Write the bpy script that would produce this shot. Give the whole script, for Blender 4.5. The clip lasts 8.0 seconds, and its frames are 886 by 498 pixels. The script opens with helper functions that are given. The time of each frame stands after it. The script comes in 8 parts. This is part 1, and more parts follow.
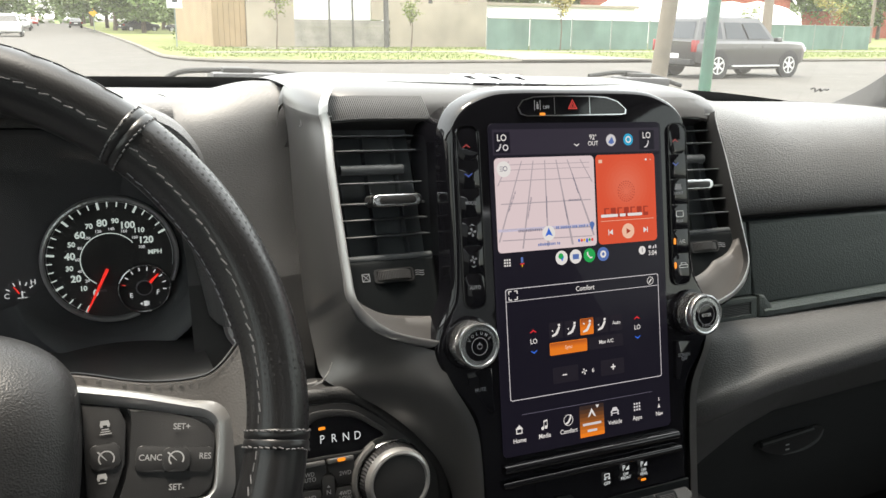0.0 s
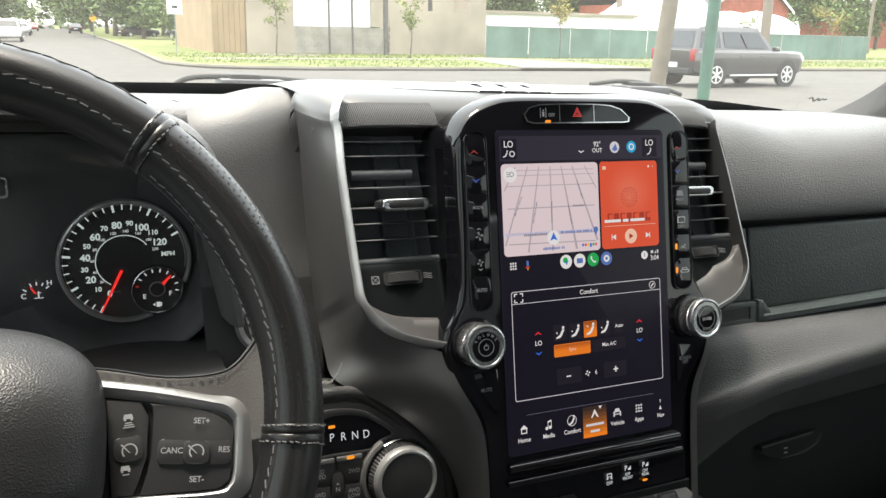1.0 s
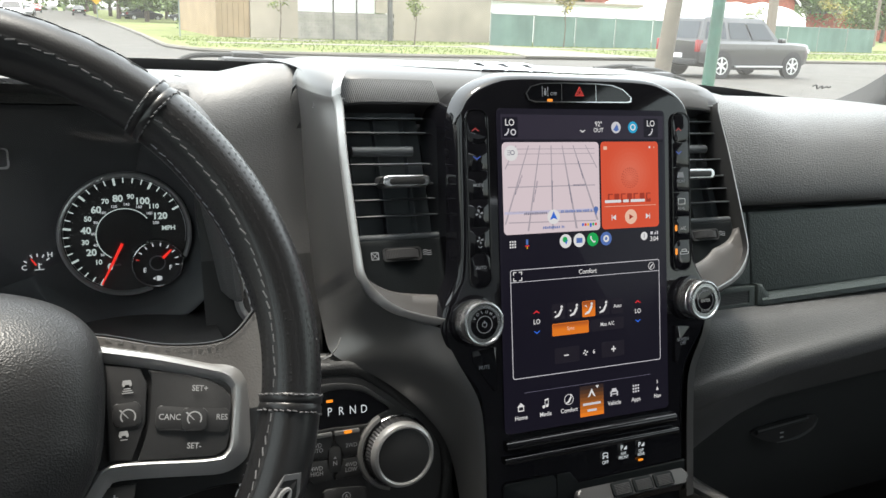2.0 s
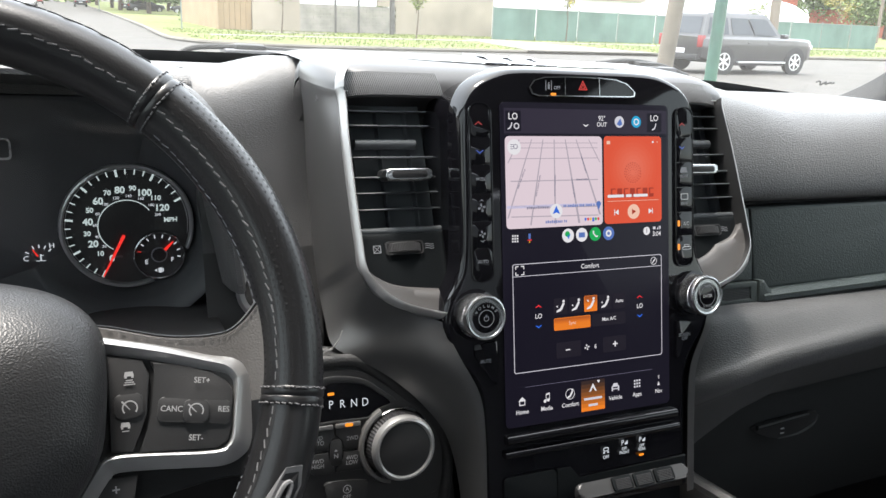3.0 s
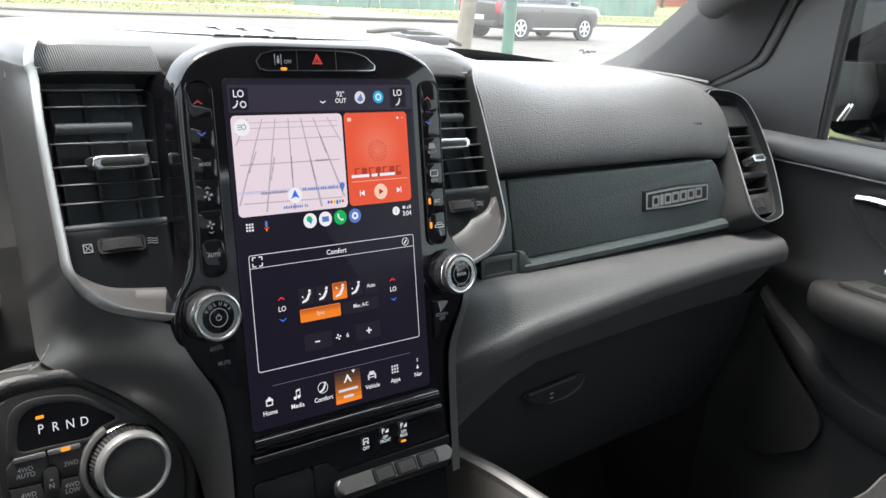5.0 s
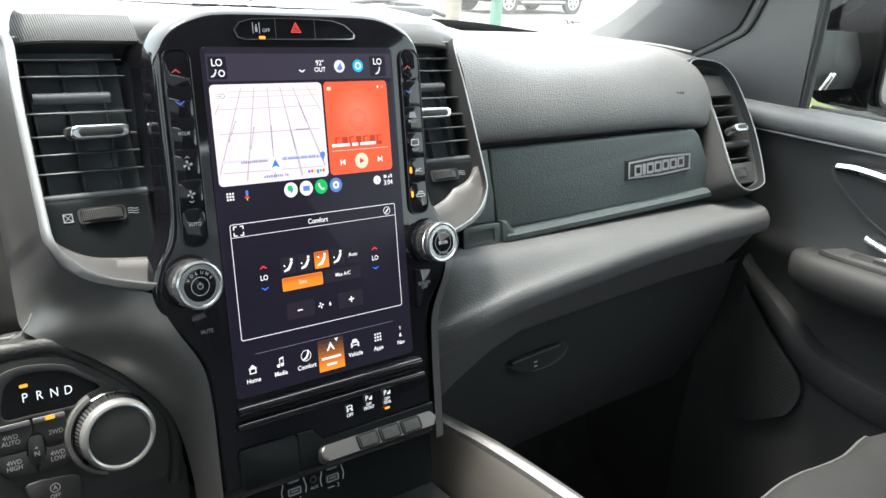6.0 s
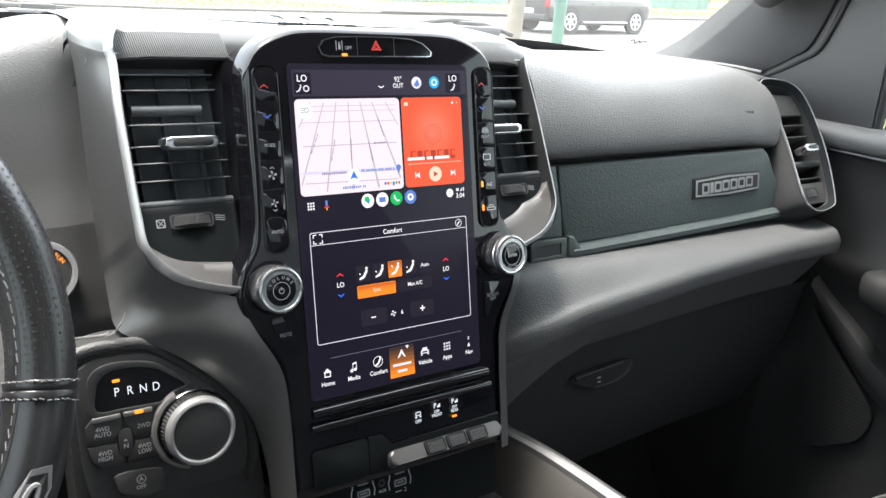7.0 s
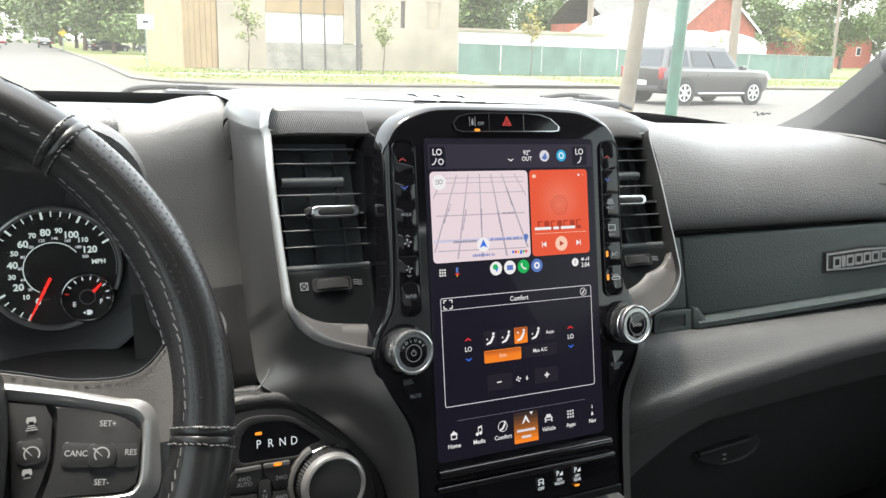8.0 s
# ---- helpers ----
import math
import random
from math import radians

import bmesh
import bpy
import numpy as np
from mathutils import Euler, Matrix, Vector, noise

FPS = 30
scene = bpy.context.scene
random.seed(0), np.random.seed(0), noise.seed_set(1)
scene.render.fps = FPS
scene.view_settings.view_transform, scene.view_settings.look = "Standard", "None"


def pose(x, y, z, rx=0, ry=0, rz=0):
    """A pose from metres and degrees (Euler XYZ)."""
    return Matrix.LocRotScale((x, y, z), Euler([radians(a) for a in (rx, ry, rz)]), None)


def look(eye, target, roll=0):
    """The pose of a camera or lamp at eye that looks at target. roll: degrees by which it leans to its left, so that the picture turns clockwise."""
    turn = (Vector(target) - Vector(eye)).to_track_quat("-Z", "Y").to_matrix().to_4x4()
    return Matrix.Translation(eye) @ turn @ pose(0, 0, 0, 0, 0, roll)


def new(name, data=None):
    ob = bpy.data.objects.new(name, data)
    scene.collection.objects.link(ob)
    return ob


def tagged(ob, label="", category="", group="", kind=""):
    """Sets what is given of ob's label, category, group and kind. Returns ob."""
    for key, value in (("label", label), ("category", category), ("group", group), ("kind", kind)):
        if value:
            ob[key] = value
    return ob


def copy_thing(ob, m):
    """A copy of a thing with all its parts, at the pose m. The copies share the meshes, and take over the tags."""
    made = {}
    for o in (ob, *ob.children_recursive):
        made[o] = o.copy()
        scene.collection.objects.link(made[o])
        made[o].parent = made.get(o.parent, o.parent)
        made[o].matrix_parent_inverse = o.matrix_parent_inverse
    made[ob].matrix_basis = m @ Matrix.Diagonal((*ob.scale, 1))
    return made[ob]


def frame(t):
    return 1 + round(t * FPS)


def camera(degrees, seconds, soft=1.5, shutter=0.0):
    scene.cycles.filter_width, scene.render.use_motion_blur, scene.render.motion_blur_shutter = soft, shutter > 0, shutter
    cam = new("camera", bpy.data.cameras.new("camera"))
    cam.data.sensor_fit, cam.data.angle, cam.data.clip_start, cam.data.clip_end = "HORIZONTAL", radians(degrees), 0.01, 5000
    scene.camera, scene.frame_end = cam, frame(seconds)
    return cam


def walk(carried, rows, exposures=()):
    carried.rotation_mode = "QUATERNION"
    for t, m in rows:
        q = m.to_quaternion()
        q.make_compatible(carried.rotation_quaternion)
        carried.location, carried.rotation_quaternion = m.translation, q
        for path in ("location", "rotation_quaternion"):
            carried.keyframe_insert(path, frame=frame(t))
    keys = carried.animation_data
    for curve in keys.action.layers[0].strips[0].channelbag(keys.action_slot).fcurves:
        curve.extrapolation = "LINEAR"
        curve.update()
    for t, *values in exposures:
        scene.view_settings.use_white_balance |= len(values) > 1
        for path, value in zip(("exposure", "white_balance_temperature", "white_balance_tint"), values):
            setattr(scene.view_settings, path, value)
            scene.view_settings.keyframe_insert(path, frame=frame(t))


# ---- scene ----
cam = camera(56.78, 8.0)
PATH = [
    (0, (-0.3853, -0.5321, 1.5898), (0.4468, 1.2083, 1.0620), 2.62),
    (0.5, (-0.3931, -0.5420, 1.5907), (0.4557, 1.1945, 1.0769), 2.75),
    (1, (-0.3989, -0.5433, 1.5907), (0.4386, 1.1996, 1.0798), 2.96),
    (1.5, (-0.4020, -0.5488, 1.5875), (0.4250, 1.1952, 1.0635), 3.33),
    (2, (-0.3988, -0.5472, 1.5827), (0.4340, 1.1894, 1.0437), 3.76),
    (3.5, (-0.4014, -0.5459, 1.5814), (0.4305, 1.1864, 1.0273), 4.28),
    (4, (-0.4047, -0.5489, 1.5801), (0.4794, 1.1591, 1.0314), 4.73),
    (4.5, (-0.3653, -0.5411, 1.5818), (0.6811, 1.0717, 1.0306), 5.05),
    (5, (-0.3266, -0.5373, 1.5883), (0.8772, 0.9455, 0.9948), 4.90),
    (5.2, (-0.3225, -0.5399, 1.5869), (0.9024, 0.9170, 0.9728), 4.79),
    (6.3, (-0.3278, -0.5497, 1.5844), (0.8731, 0.9079, 0.9264), 4.32),
    (6.5, (-0.3337, -0.5522, 1.5871), (0.8417, 0.9291, 0.9357), 4.34),
    (7, (-0.3451, -0.5544, 1.5835), (0.7660, 0.9907, 0.9684), 4.54),
    (7.5, (-0.3540, -0.5571, 1.5816), (0.7025, 1.0408, 1.0070), 4.61),
    (8, (-0.3699, -0.5652, 1.5866), (0.5285, 1.1589, 1.1172), 3.36),
]
# the truck leans a little to its right and nose-up on the sloping apron
CAB = pose(0, 0, 0, 0.6, 1.6, 0)
walk(cam, [(t, CAB @ look(eye, target, roll)) for t, eye, target, roll in PATH], [(0, 2.36, 7200, 10), (1.5, 2.28, 6900, 9), (2.2, 2.3, 6750, 8), (3.3, 2.52, 6600, 12), (4.2, 2.55, 6600, 12), (5.2, 2.7, 6550, 10), (6.3, 3.36, 6600, 6), (7.2, 2.98, 6550, 10), (8.0, 2.62, 6800, 9)])

# ---- light ----
world = bpy.data.worlds.new("world")
scene.world = world
world.use_nodes = True
wn = world.node_tree.nodes
sky = wn.new("ShaderNodeTexSky")
sky.sky_type, sky.sun_disc = "NISHITA", False
sky.sun_elevation, sky.sun_rotation = radians(79), radians(-40)
sky.air_density, sky.dust_density, sky.ozone_density = 1.0, 3.5, 1.0
hazy = wn.new("ShaderNodeMix")
hazy.data_type = "RGBA"
hazy.inputs[0].default_value = 0.55
hazy.inputs[7].default_value = (9.0, 9.2, 9.4, 1)
world.node_tree.links.new(sky.outputs[0], hazy.inputs[6])
world.node_tree.links.new(hazy.outputs[2], wn["Background"].inputs[0])
wn["Background"].inputs[1].default_value = 0.15
sun = new("sun", bpy.data.lights.new("sun", "SUN"))
sun.data.energy, sun.data.angle, sun.data.color = 1.5, radians(15), (1.0, 0.96, 0.9)
sun.matrix_world = look((0, 0, 30), (3.8, -4.4, 0))
scene.view_settings.exposure = 2.2


# ---- materials ----
def material(name, colour, rough=0.5, metal=0.0, coat=0.0, spec=0.5):
    m = bpy.data.materials.new(name)
    m.use_nodes = True
    b = m.node_tree.nodes["Principled BSDF"]
    b.inputs["Base Color"].default_value = (*colour, 1)
    b.inputs["Roughness"].default_value = rough
    b.inputs["Metallic"].default_value = metal
    b.inputs["Coat Weight"].default_value = coat
    b.inputs["Specular IOR Level"].default_value = spec
    return m


def grain(m, scale, depth, distance=0.001, kind="noise", vary=0.0, vary_scale=6.0, rough_vary=0.0, detail=4.0, stretch=None):
    """Fine relief, and colour and gloss that vary at a larger scale, in object space."""
    nt = m.node_tree
    b = nt.nodes["Principled BSDF"]
    co = nt.nodes.new("ShaderNodeTexCoord")
    if kind == "cells":
        tex = nt.nodes.new("ShaderNodeTexVoronoi")
        tex.feature = "SMOOTH_F1"
    else:
        tex = nt.nodes.new("ShaderNodeTexNoise")
        tex.inputs["Detail"].default_value = detail
    tex.inputs["Scale"].default_value = scale
    if stretch:
        turn = nt.nodes.new("ShaderNodeMapping")
        turn.inputs["Scale"].default_value = stretch
        nt.links.new(co.outputs["Object"], turn.inputs["Vector"])
        nt.links.new(turn.outputs[0], tex.inputs["Vector"])
    else:
        nt.links.new(co.outputs["Object"], tex.inputs["Vector"])
    height = tex.outputs["Distance"] if kind == "cells" else tex.outputs["Fac"]
    if depth:
        bump = nt.nodes.new("ShaderNodeBump")
        bump.inputs["Strength"].default_value, bump.inputs["Distance"].default_value = depth, distance
        nt.links.new(height, bump.inputs["Height"])
        nt.links.new(bump.outputs[0], b.inputs["Normal"])
    if vary or rough_vary:
        big = nt.nodes.new("ShaderNodeTexNoise")
        big.inputs["Scale"].default_value, big.inputs["Detail"].default_value = vary_scale, 5
        nt.links.new(co.outputs["Object"], big.inputs["Vector"])
    if vary:
        ramp = nt.nodes.new("ShaderNodeValToRGB")
        c = b.inputs["Base Color"].default_value
        ramp.color_ramp.elements[0].position, ramp.color_ramp.elements[1].position = 0.3, 0.7
        ramp.color_ramp.elements[0].color = (*[v * (1 - vary) for v in c[:3]], 1)
        ramp.color_ramp.elements[1].color = (*[min(1, v * (1 + vary)) for v in c[:3]], 1)
        nt.links.new(big.outputs["Fac"], ramp.inputs["Fac"])
        nt.links.new(ramp.outputs[0], b.inputs["Base Color"])
    if rough_vary:
        mr = nt.nodes.new("ShaderNodeMapRange")
        r = b.inputs["Roughness"].default_value
        mr.inputs["To Min"].default_value, mr.inputs["To Max"].default_value = max(0.02, r - rough_vary), min(1, r + rough_vary)
        nt.links.new(big.outputs["Fac"], mr.inputs["Value"])
        nt.links.new(mr.outputs[0], b.inputs["Roughness"])
    return m


def glow(name, colour, strength):
    m = material(name, (0.02, 0.02, 0.02), 0.35)
    b = m.node_tree.nodes["Principled BSDF"]
    b.inputs["Emission Color"].default_value = (*colour, 1)
    b.inputs["Emission Strength"].default_value = strength
    return m


LEATHER = grain(material("grained dash vinyl", (0.088, 0.088, 0.0885), 0.44), 900, 0.85, 0.0008, "cells", 0.12, 9, 0.05, stretch=(0.55, 1.3, 1.3))
SMOOTH_PAD = grain(material("fine grained soft plastic", (0.026, 0.026, 0.0265), 0.44), 1500, 0.25, 0.0005, "noise", 0.1, 7, 0.05)
SATIN = grain(material("satin graphite paint", (0.122, 0.1215, 0.1205), 0.37, 0.75), 2500, 0.05, 0.0003, "noise", 0.06, 11, 0.04)
DARK = grain(material("matt black plastic", (0.023, 0.0232, 0.0236), 0.5), 1800, 0.2, 0.0004, "noise", 0.15, 12, 0.06)
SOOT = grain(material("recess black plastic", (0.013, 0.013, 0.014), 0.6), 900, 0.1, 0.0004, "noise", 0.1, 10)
GREEN_PANEL = grain(material("dark slate panel vinyl", (0.043, 0.054, 0.053), 0.45), 700, 0.55, 0.0008, "cells", 0.12, 8, 0.05)
CHROME = grain(material("satin chrome", (0.56, 0.57, 0.58), 0.27, 1.0), 300, 0.02, 0.0003, "noise", 0.04, 20, 0.06)
SILVER = grain(material("satin silver paint", (0.44, 0.44, 0.438), 0.34, 0.75), 1500, 0.04, 0.0003, "noise", 0.05, 20, 0.05)
BRIGHT = material("polished chrome", (0.75, 0.75, 0.76), 0.12, 1.0)
PIANO = grain(material("piano black", (0.004, 0.004, 0.005), 0.05, 0.0, 0.0, 0.5), 60, 0.0, 0.0002, "noise", 0.2, 30, 0.05)
RUBBER = grain(material("black rubber", (0.018, 0.018, 0.018), 0.65), 400, 0.15, 0.0005, "noise", 0.15, 25)
WHEEL_HIDE = grain(material("black wheel leather", (0.0125, 0.0125, 0.0132), 0.31), 900, 0.14, 0.0004, "cells", 0.15, 14, 0.07)
THREAD = grain(material("pale grey thread", (0.115, 0.115, 0.12), 0.8), 3000, 0.3, 0.0003)
CLOTH = grain(material("grey seat vinyl", (0.020, 0.0205, 0.0205), 0.75, spec=0.3), 600, 0.3, 0.0008, "cells", 0.08, 10)
CARPET = grain(material("black carpet", (0.035, 0.037, 0.039), 0.95), 900, 0.8, 0.002, "noise", 0.2, 20)
HEADLINER = grain(material("grey headliner cloth", (0.27, 0.27, 0.267), 0.9), 1200, 0.3, 0.0006)
LABEL = material("white print", (0.46, 0.47, 0.48), 0.6)
DIM_LABEL = material("dim grey print", (0.22, 0.23, 0.25), 0.6)
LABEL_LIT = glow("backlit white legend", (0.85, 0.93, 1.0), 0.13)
AMBER = glow("amber lamp", (1.0, 0.30, 0.015), 0.22)
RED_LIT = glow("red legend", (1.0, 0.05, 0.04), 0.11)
RED_KEY = glow("dim red legend", (0.9, 0.05, 0.05), 0.055)
BLUE_KEY = glow("dim blue legend", (0.07, 0.18, 0.9), 0.07)


def clear(name, tint=(1, 1, 1), rough=0.0, gloss=0.06, veil=0.0):
    m = bpy.data.materials.new(name)
    m.use_nodes = True
    nt = m.node_tree
    b = nt.nodes["Principled BSDF"]
    t = nt.nodes.new("ShaderNodeBsdfTransparent")
    t.inputs[0].default_value = (*tint, 1)
    g = nt.nodes.new("ShaderNodeBsdfGlossy")
    g.inputs["Roughness"].default_value = rough
    mix = nt.nodes.new("ShaderNodeMixShader")
    mix.inputs[0].default_value = gloss
    nt.links.new(t.outputs[0], mix.inputs[1])
    nt.links.new(g.outputs[0], mix.inputs[2])
    film = nt.nodes.new("ShaderNodeBsdfTranslucent")
    film.inputs[0].default_value = (0.85, 0.86, 0.82, 1)
    veiled = nt.nodes.new("ShaderNodeMixShader")
    veiled.inputs[0].default_value = veil
    nt.links.new(mix.outputs[0], veiled.inputs[1])
    nt.links.new(film.outputs[0], veiled.inputs[2])
    nt.links.new(veiled.outputs[0], nt.nodes["Material Output"].inputs[0])
    nt.nodes.remove(b)
    return m


GLASS = clear("windscreen glass", (0.93, 0.97, 0.95), 0.12, veil=0.022)
SIDE_GLASS = clear("tinted side glass", (0.34, 0.37, 0.355), 0.0, 0.05)
TINTED = clear("tinted rear glass", (0.09, 0.095, 0.095), 0.0, 0.05)


# ---- mesh helpers ----
TRUCK = []


def thing(name, label, category, group="", kind="", cab=True):
    """An empty at the base of a thing."""
    e = new(name)
    e.empty_display_size = 0.02
    tagged(e, label, category, group, kind)
    if cab:
        TRUCK.append(e)
    return e


def part(name, bm, mat, parent, label="", smooth=True, m=None):
    me = bpy.data.meshes.new(name)
    bmesh.ops.recalc_face_normals(bm, faces=bm.faces)
    for f in bm.faces:
        f.smooth = smooth
    bm.to_mesh(me)
    bm.free()
    me.materials.append(mat)
    if smooth:
        me.set_sharp_from_angle(angle=radians(38))
    ob = new(name, me)
    if parent is not None:
        ob.parent = parent
    if m is not None:
        ob.matrix_basis = m
    if label:
        ob["label"] = label
    return ob


def frame_at(o, u, v):
    """A pose with its x along u, its y along v and its z out of the face."""
    u, v = Vector(u).normalized(), Vector(v).normalized()
    n = u.cross(v)
    return Matrix(((u.x, v.x, n.x, o[0]), (u.y, v.y, n.y, o[1]), (u.z, v.z, n.z, o[2]), (0, 0, 0, 1)))


def curve(points, n=8, closed=False):
    """A smooth line through the points, n steps from one to the next."""
    p = [Vector(q) for q in points]
    out, k = [], len(p)
    for i in range(k if closed else k - 1):
        a, b = p[i], p[(i + 1) % k]
        z = p[i - 1] if closed or i else a * 2 - b
        c = p[(i + 2) % k] if closed or i + 2 < k else b * 2 - a
        for j in range(n):
            t = j / n
            out.append(0.5 * ((2 * a) + (b - z) * t + (2 * z - 5 * a + 4 * b - c) * t * t + (3 * a - z - 3 * b + c) * t ** 3))
    if not closed:
        out.append(p[-1])
    return out


def loft(rows, closed=False, caps=False):
    """A sheet through rows of points of one length."""
    bm = bmesh.new()
    vs = [[bm.verts.new(q) for q in r] for r in rows]
    k = len(rows[0])
    for a, b in zip(vs, vs[1:]):
        for j in range(k if closed else k - 1):
            bm.faces.new((a[j], a[(j + 1) % k], b[(j + 1) % k], b[j]))
    if caps:
        bm.faces.new(vs[0])
        bm.faces.new(vs[-1])
    return bm


def thick(bm, d):
    """Gives a sheet a thickness of d behind its faces."""
    bmesh.ops.recalc_face_normals(bm, faces=bm.faces)
    bmesh.ops.solidify(bm, geom=bm.faces[:], thickness=d)
    return bm


def tube(path, radius, sides=10, closed=False, flat=1.0, taper=None, up=(0, 0, 1)):
    """A round or flattened bar along a line."""
    p = [Vector(q) for q in path]
    rows = []
    for i, q in enumerate(p):
        a, b = (p[i - 1], p[(i + 1) % len(p)]) if closed else (p[max(0, i - 1)], p[min(len(p) - 1, i + 1)])
        d = (b - a).normalized()
        s = d.cross(Vector(up))
        s = s.normalized() if s.length > 1e-5 else d.cross(Vector((1, 0, 0))).normalized()
        w = s.cross(d)
        r = radius * (taper(i / (len(p) - 1)) if taper else 1)
        rows.append([q + r * (math.cos(t) * s + flat * math.sin(t) * w) for t in [2 * math.pi * j / sides for j in range(sides)]])
    if closed:
        rows.append(rows[0])
    bm = loft(rows, True, not closed)
    if closed:
        bmesh.ops.remove_doubles(bm, verts=bm.verts, dist=1e-6)
    return bm


def prism(outline, depth, bevel=0.0, seg=2, base=0.0):
    """A plate with the outline (x, y), from z = base to base + depth, its front edge rounded."""
    bm = bmesh.new()
    low = [bm.verts.new((x, y, base)) for x, y in outline]
    top = [bm.verts.new((x, y, base + depth)) for x, y in outline]
    bm.faces.new(low[::-1])
    f = bm.faces.new(top)
    for i in range(len(low)):
        j = (i + 1) % len(low)
        bm.faces.new((low[i], low[j], top[j], top[i]))
    if bevel:
        bmesh.ops.bevel(bm, geom=list(f.edges), offset=bevel, segments=seg, profile=0.6, affect="EDGES", clamp_overlap=True)
    return bm


def flat_face(outline, z=0.0):
    bm = bmesh.new()
    bm.faces.new([bm.verts.new((x, y, z)) for x, y in outline])
    return bm


def rounded(x0, y0, x1, y1, r, n=5):
    """A rectangle with round corners."""
    out = []
    for cx, cy, a in ((x1 - r, y1 - r, 0), (x0 + r, y1 - r, 90), (x0 + r, y0 + r, 180), (x1 - r, y0 + r, 270)):
        for i in range(n + 1):
            t = radians(a + 90 * i / n)
            out.append((cx + r * math.cos(t), cy + r * math.sin(t)))
    return out


def ring(outer, inner, depth, bevel=0.0, base=0.0):
    """A frame between two outlines of the same count of points."""
    rows = [[(x, y, base) for x, y in inner], [(x, y, base + depth) for x, y in inner], [(x, y, base + depth) for x, y in outer], [(x, y, base) for x, y in outer]]
    bm = loft(rows + rows[:1], True)
    bmesh.ops.remove_doubles(bm, verts=bm.verts, dist=1e-7)
    if bevel:
        es = [e for e in bm.edges if all(abs(v.co.z - base - depth) < 1e-6 for v in e.verts) and len(e.link_faces) == 2 and abs(e.calc_face_angle(0)) > 0.5]
        bmesh.ops.bevel(bm, geom=es, offset=bevel, segments=2, profile=0.6, affect="EDGES")
    return bm


def disc(r, n=40, cx=0.0, cy=0.0):
    return [(cx + r * math.cos(2 * math.pi * i / n), cy + r * math.sin(2 * math.pi * i / n)) for i in range(n)]


def smooth_outline(points, n=4):
    """A closed smooth outline through the points."""
    return [(p.x, p.y) for p in curve([Vector(a) for a in points], n, True)]


def lathe(profile, n=40):
    """A turned body about z from (radius, z) pairs."""
    rows = [[(r * math.cos(2 * math.pi * j / n), r * math.sin(2 * math.pi * j / n), z) for j in range(n)] for r, z in profile]
    bm = loft(rows, True)
    if profile[-1][0] > 1e-6:
        bmesh.ops.contextual_create(bm, geom=[e for e in bm.edges if e.is_boundary and all(abs(v.co.z - profile[-1][1]) < 1e-7 for v in e.verts)])
    bmesh.ops.remove_doubles(bm, verts=bm.verts, dist=1e-7)
    return bm


def box(x0, y0, z0, x1, y1, z1, bevel=0.0, seg=2):
    bm = bmesh.new()
    bmesh.ops.create_cube(bm, size=1, matrix=Matrix.Translation(((x0 + x1) / 2, (y0 + y1) / 2, (z0 + z1) / 2)) @ Matrix.Diagonal((x1 - x0, y1 - y0, z1 - z0, 1)))
    if bevel:
        bmesh.ops.bevel(bm, geom=bm.edges[:], offset=bevel, segments=seg, profile=0.6, affect="EDGES")
    return bm


def joined(*bms):
    """Several bodies in one mesh."""
    out = bmesh.new()
    for b in bms:
        me = bpy.data.meshes.new("tmp")
        b.to_mesh(me)
        b.free()
        out.from_mesh(me)
        bpy.data.meshes.remove(me)
    return out


def lettering(text, size, mat, parent, m, align="CENTER", name="lettering", squash=1.0, label="", shear=0.0, bold=0.012):
    """Words in the built-in font as a flat mesh on the face m."""
    cu = bpy.data.curves.new("text", "FONT")
    cu.body, cu.size, cu.align_x, cu.align_y, cu.shear, cu.resolution_u = text, size, align, "CENTER", shear, 3
    cu.space_line, cu.offset = 0.85, bold * size
    tmp = bpy.data.objects.new("text", cu)
    scene.collection.objects.link(tmp)
    me = bpy.data.meshes.new_from_object(tmp)
    bpy.data.objects.remove(tmp)
    bpy.data.curves.remove(cu)
    for v in me.vertices:
        v.co.x *= squash
    me.name = name
    me.materials.clear()
    me.materials.append(mat)
    ob = new(name, me)
    ob.parent = parent
    ob.matrix_basis = m
    if label:
        ob["label"] = label
    return ob


def at(m, x, y, z=0.0, turn=0.0):
    """A place on a face, z out of it."""
    return m @ pose(x, y, z, 0, 0, turn)


TILT = radians(13.07)
SCREEN = frame_at((0, 0, 1.39), (1, 0, 0), (0, math.sin(TILT), math.cos(TILT)))
VENT = frame_at((0, 0.020, 1.394), (1, 0, 0), (0, math.sin(radians(28.8)), math.cos(radians(28.8))))
WHEEL = frame_at((-0.478, -0.142 + 0.022 * 0.447, 1.378 + 0.022 * 0.894), (1, 0, 0), (0, 0.447, 0.894))

# ---- dashboard ----
dash = thing("dashboard", "dark grey grained dashboard with satin graphite trim and padded top", "dashboard")


def along(xs, profile, lift=None):
    """A body swept across the truck: profile (y, z) at each x, lift(x) moves it in y and z."""
    rows = []
    for x in xs:
        dy, dz = lift(x) if lift else (0, 0)
        rows.append([(x, p.x + dy, p.y + dz) for p in profile])
    return rows


def steps(a, b, n):
    return [a + (b - a) * i / n for i in range(n + 1)]


# padded top over the passenger's side, rounded off towards the side vent
pad_line = curve([Vector(p) for p in ((0.47, 1.492), (0.40, 1.499), (0.28, 1.510), (0.18, 1.513), (0.120, 1.506), (0.088, 1.488), (0.068, 1.460), (0.060, 1.434), (0.064, 1.421), (0.082, 1.414))], 5)


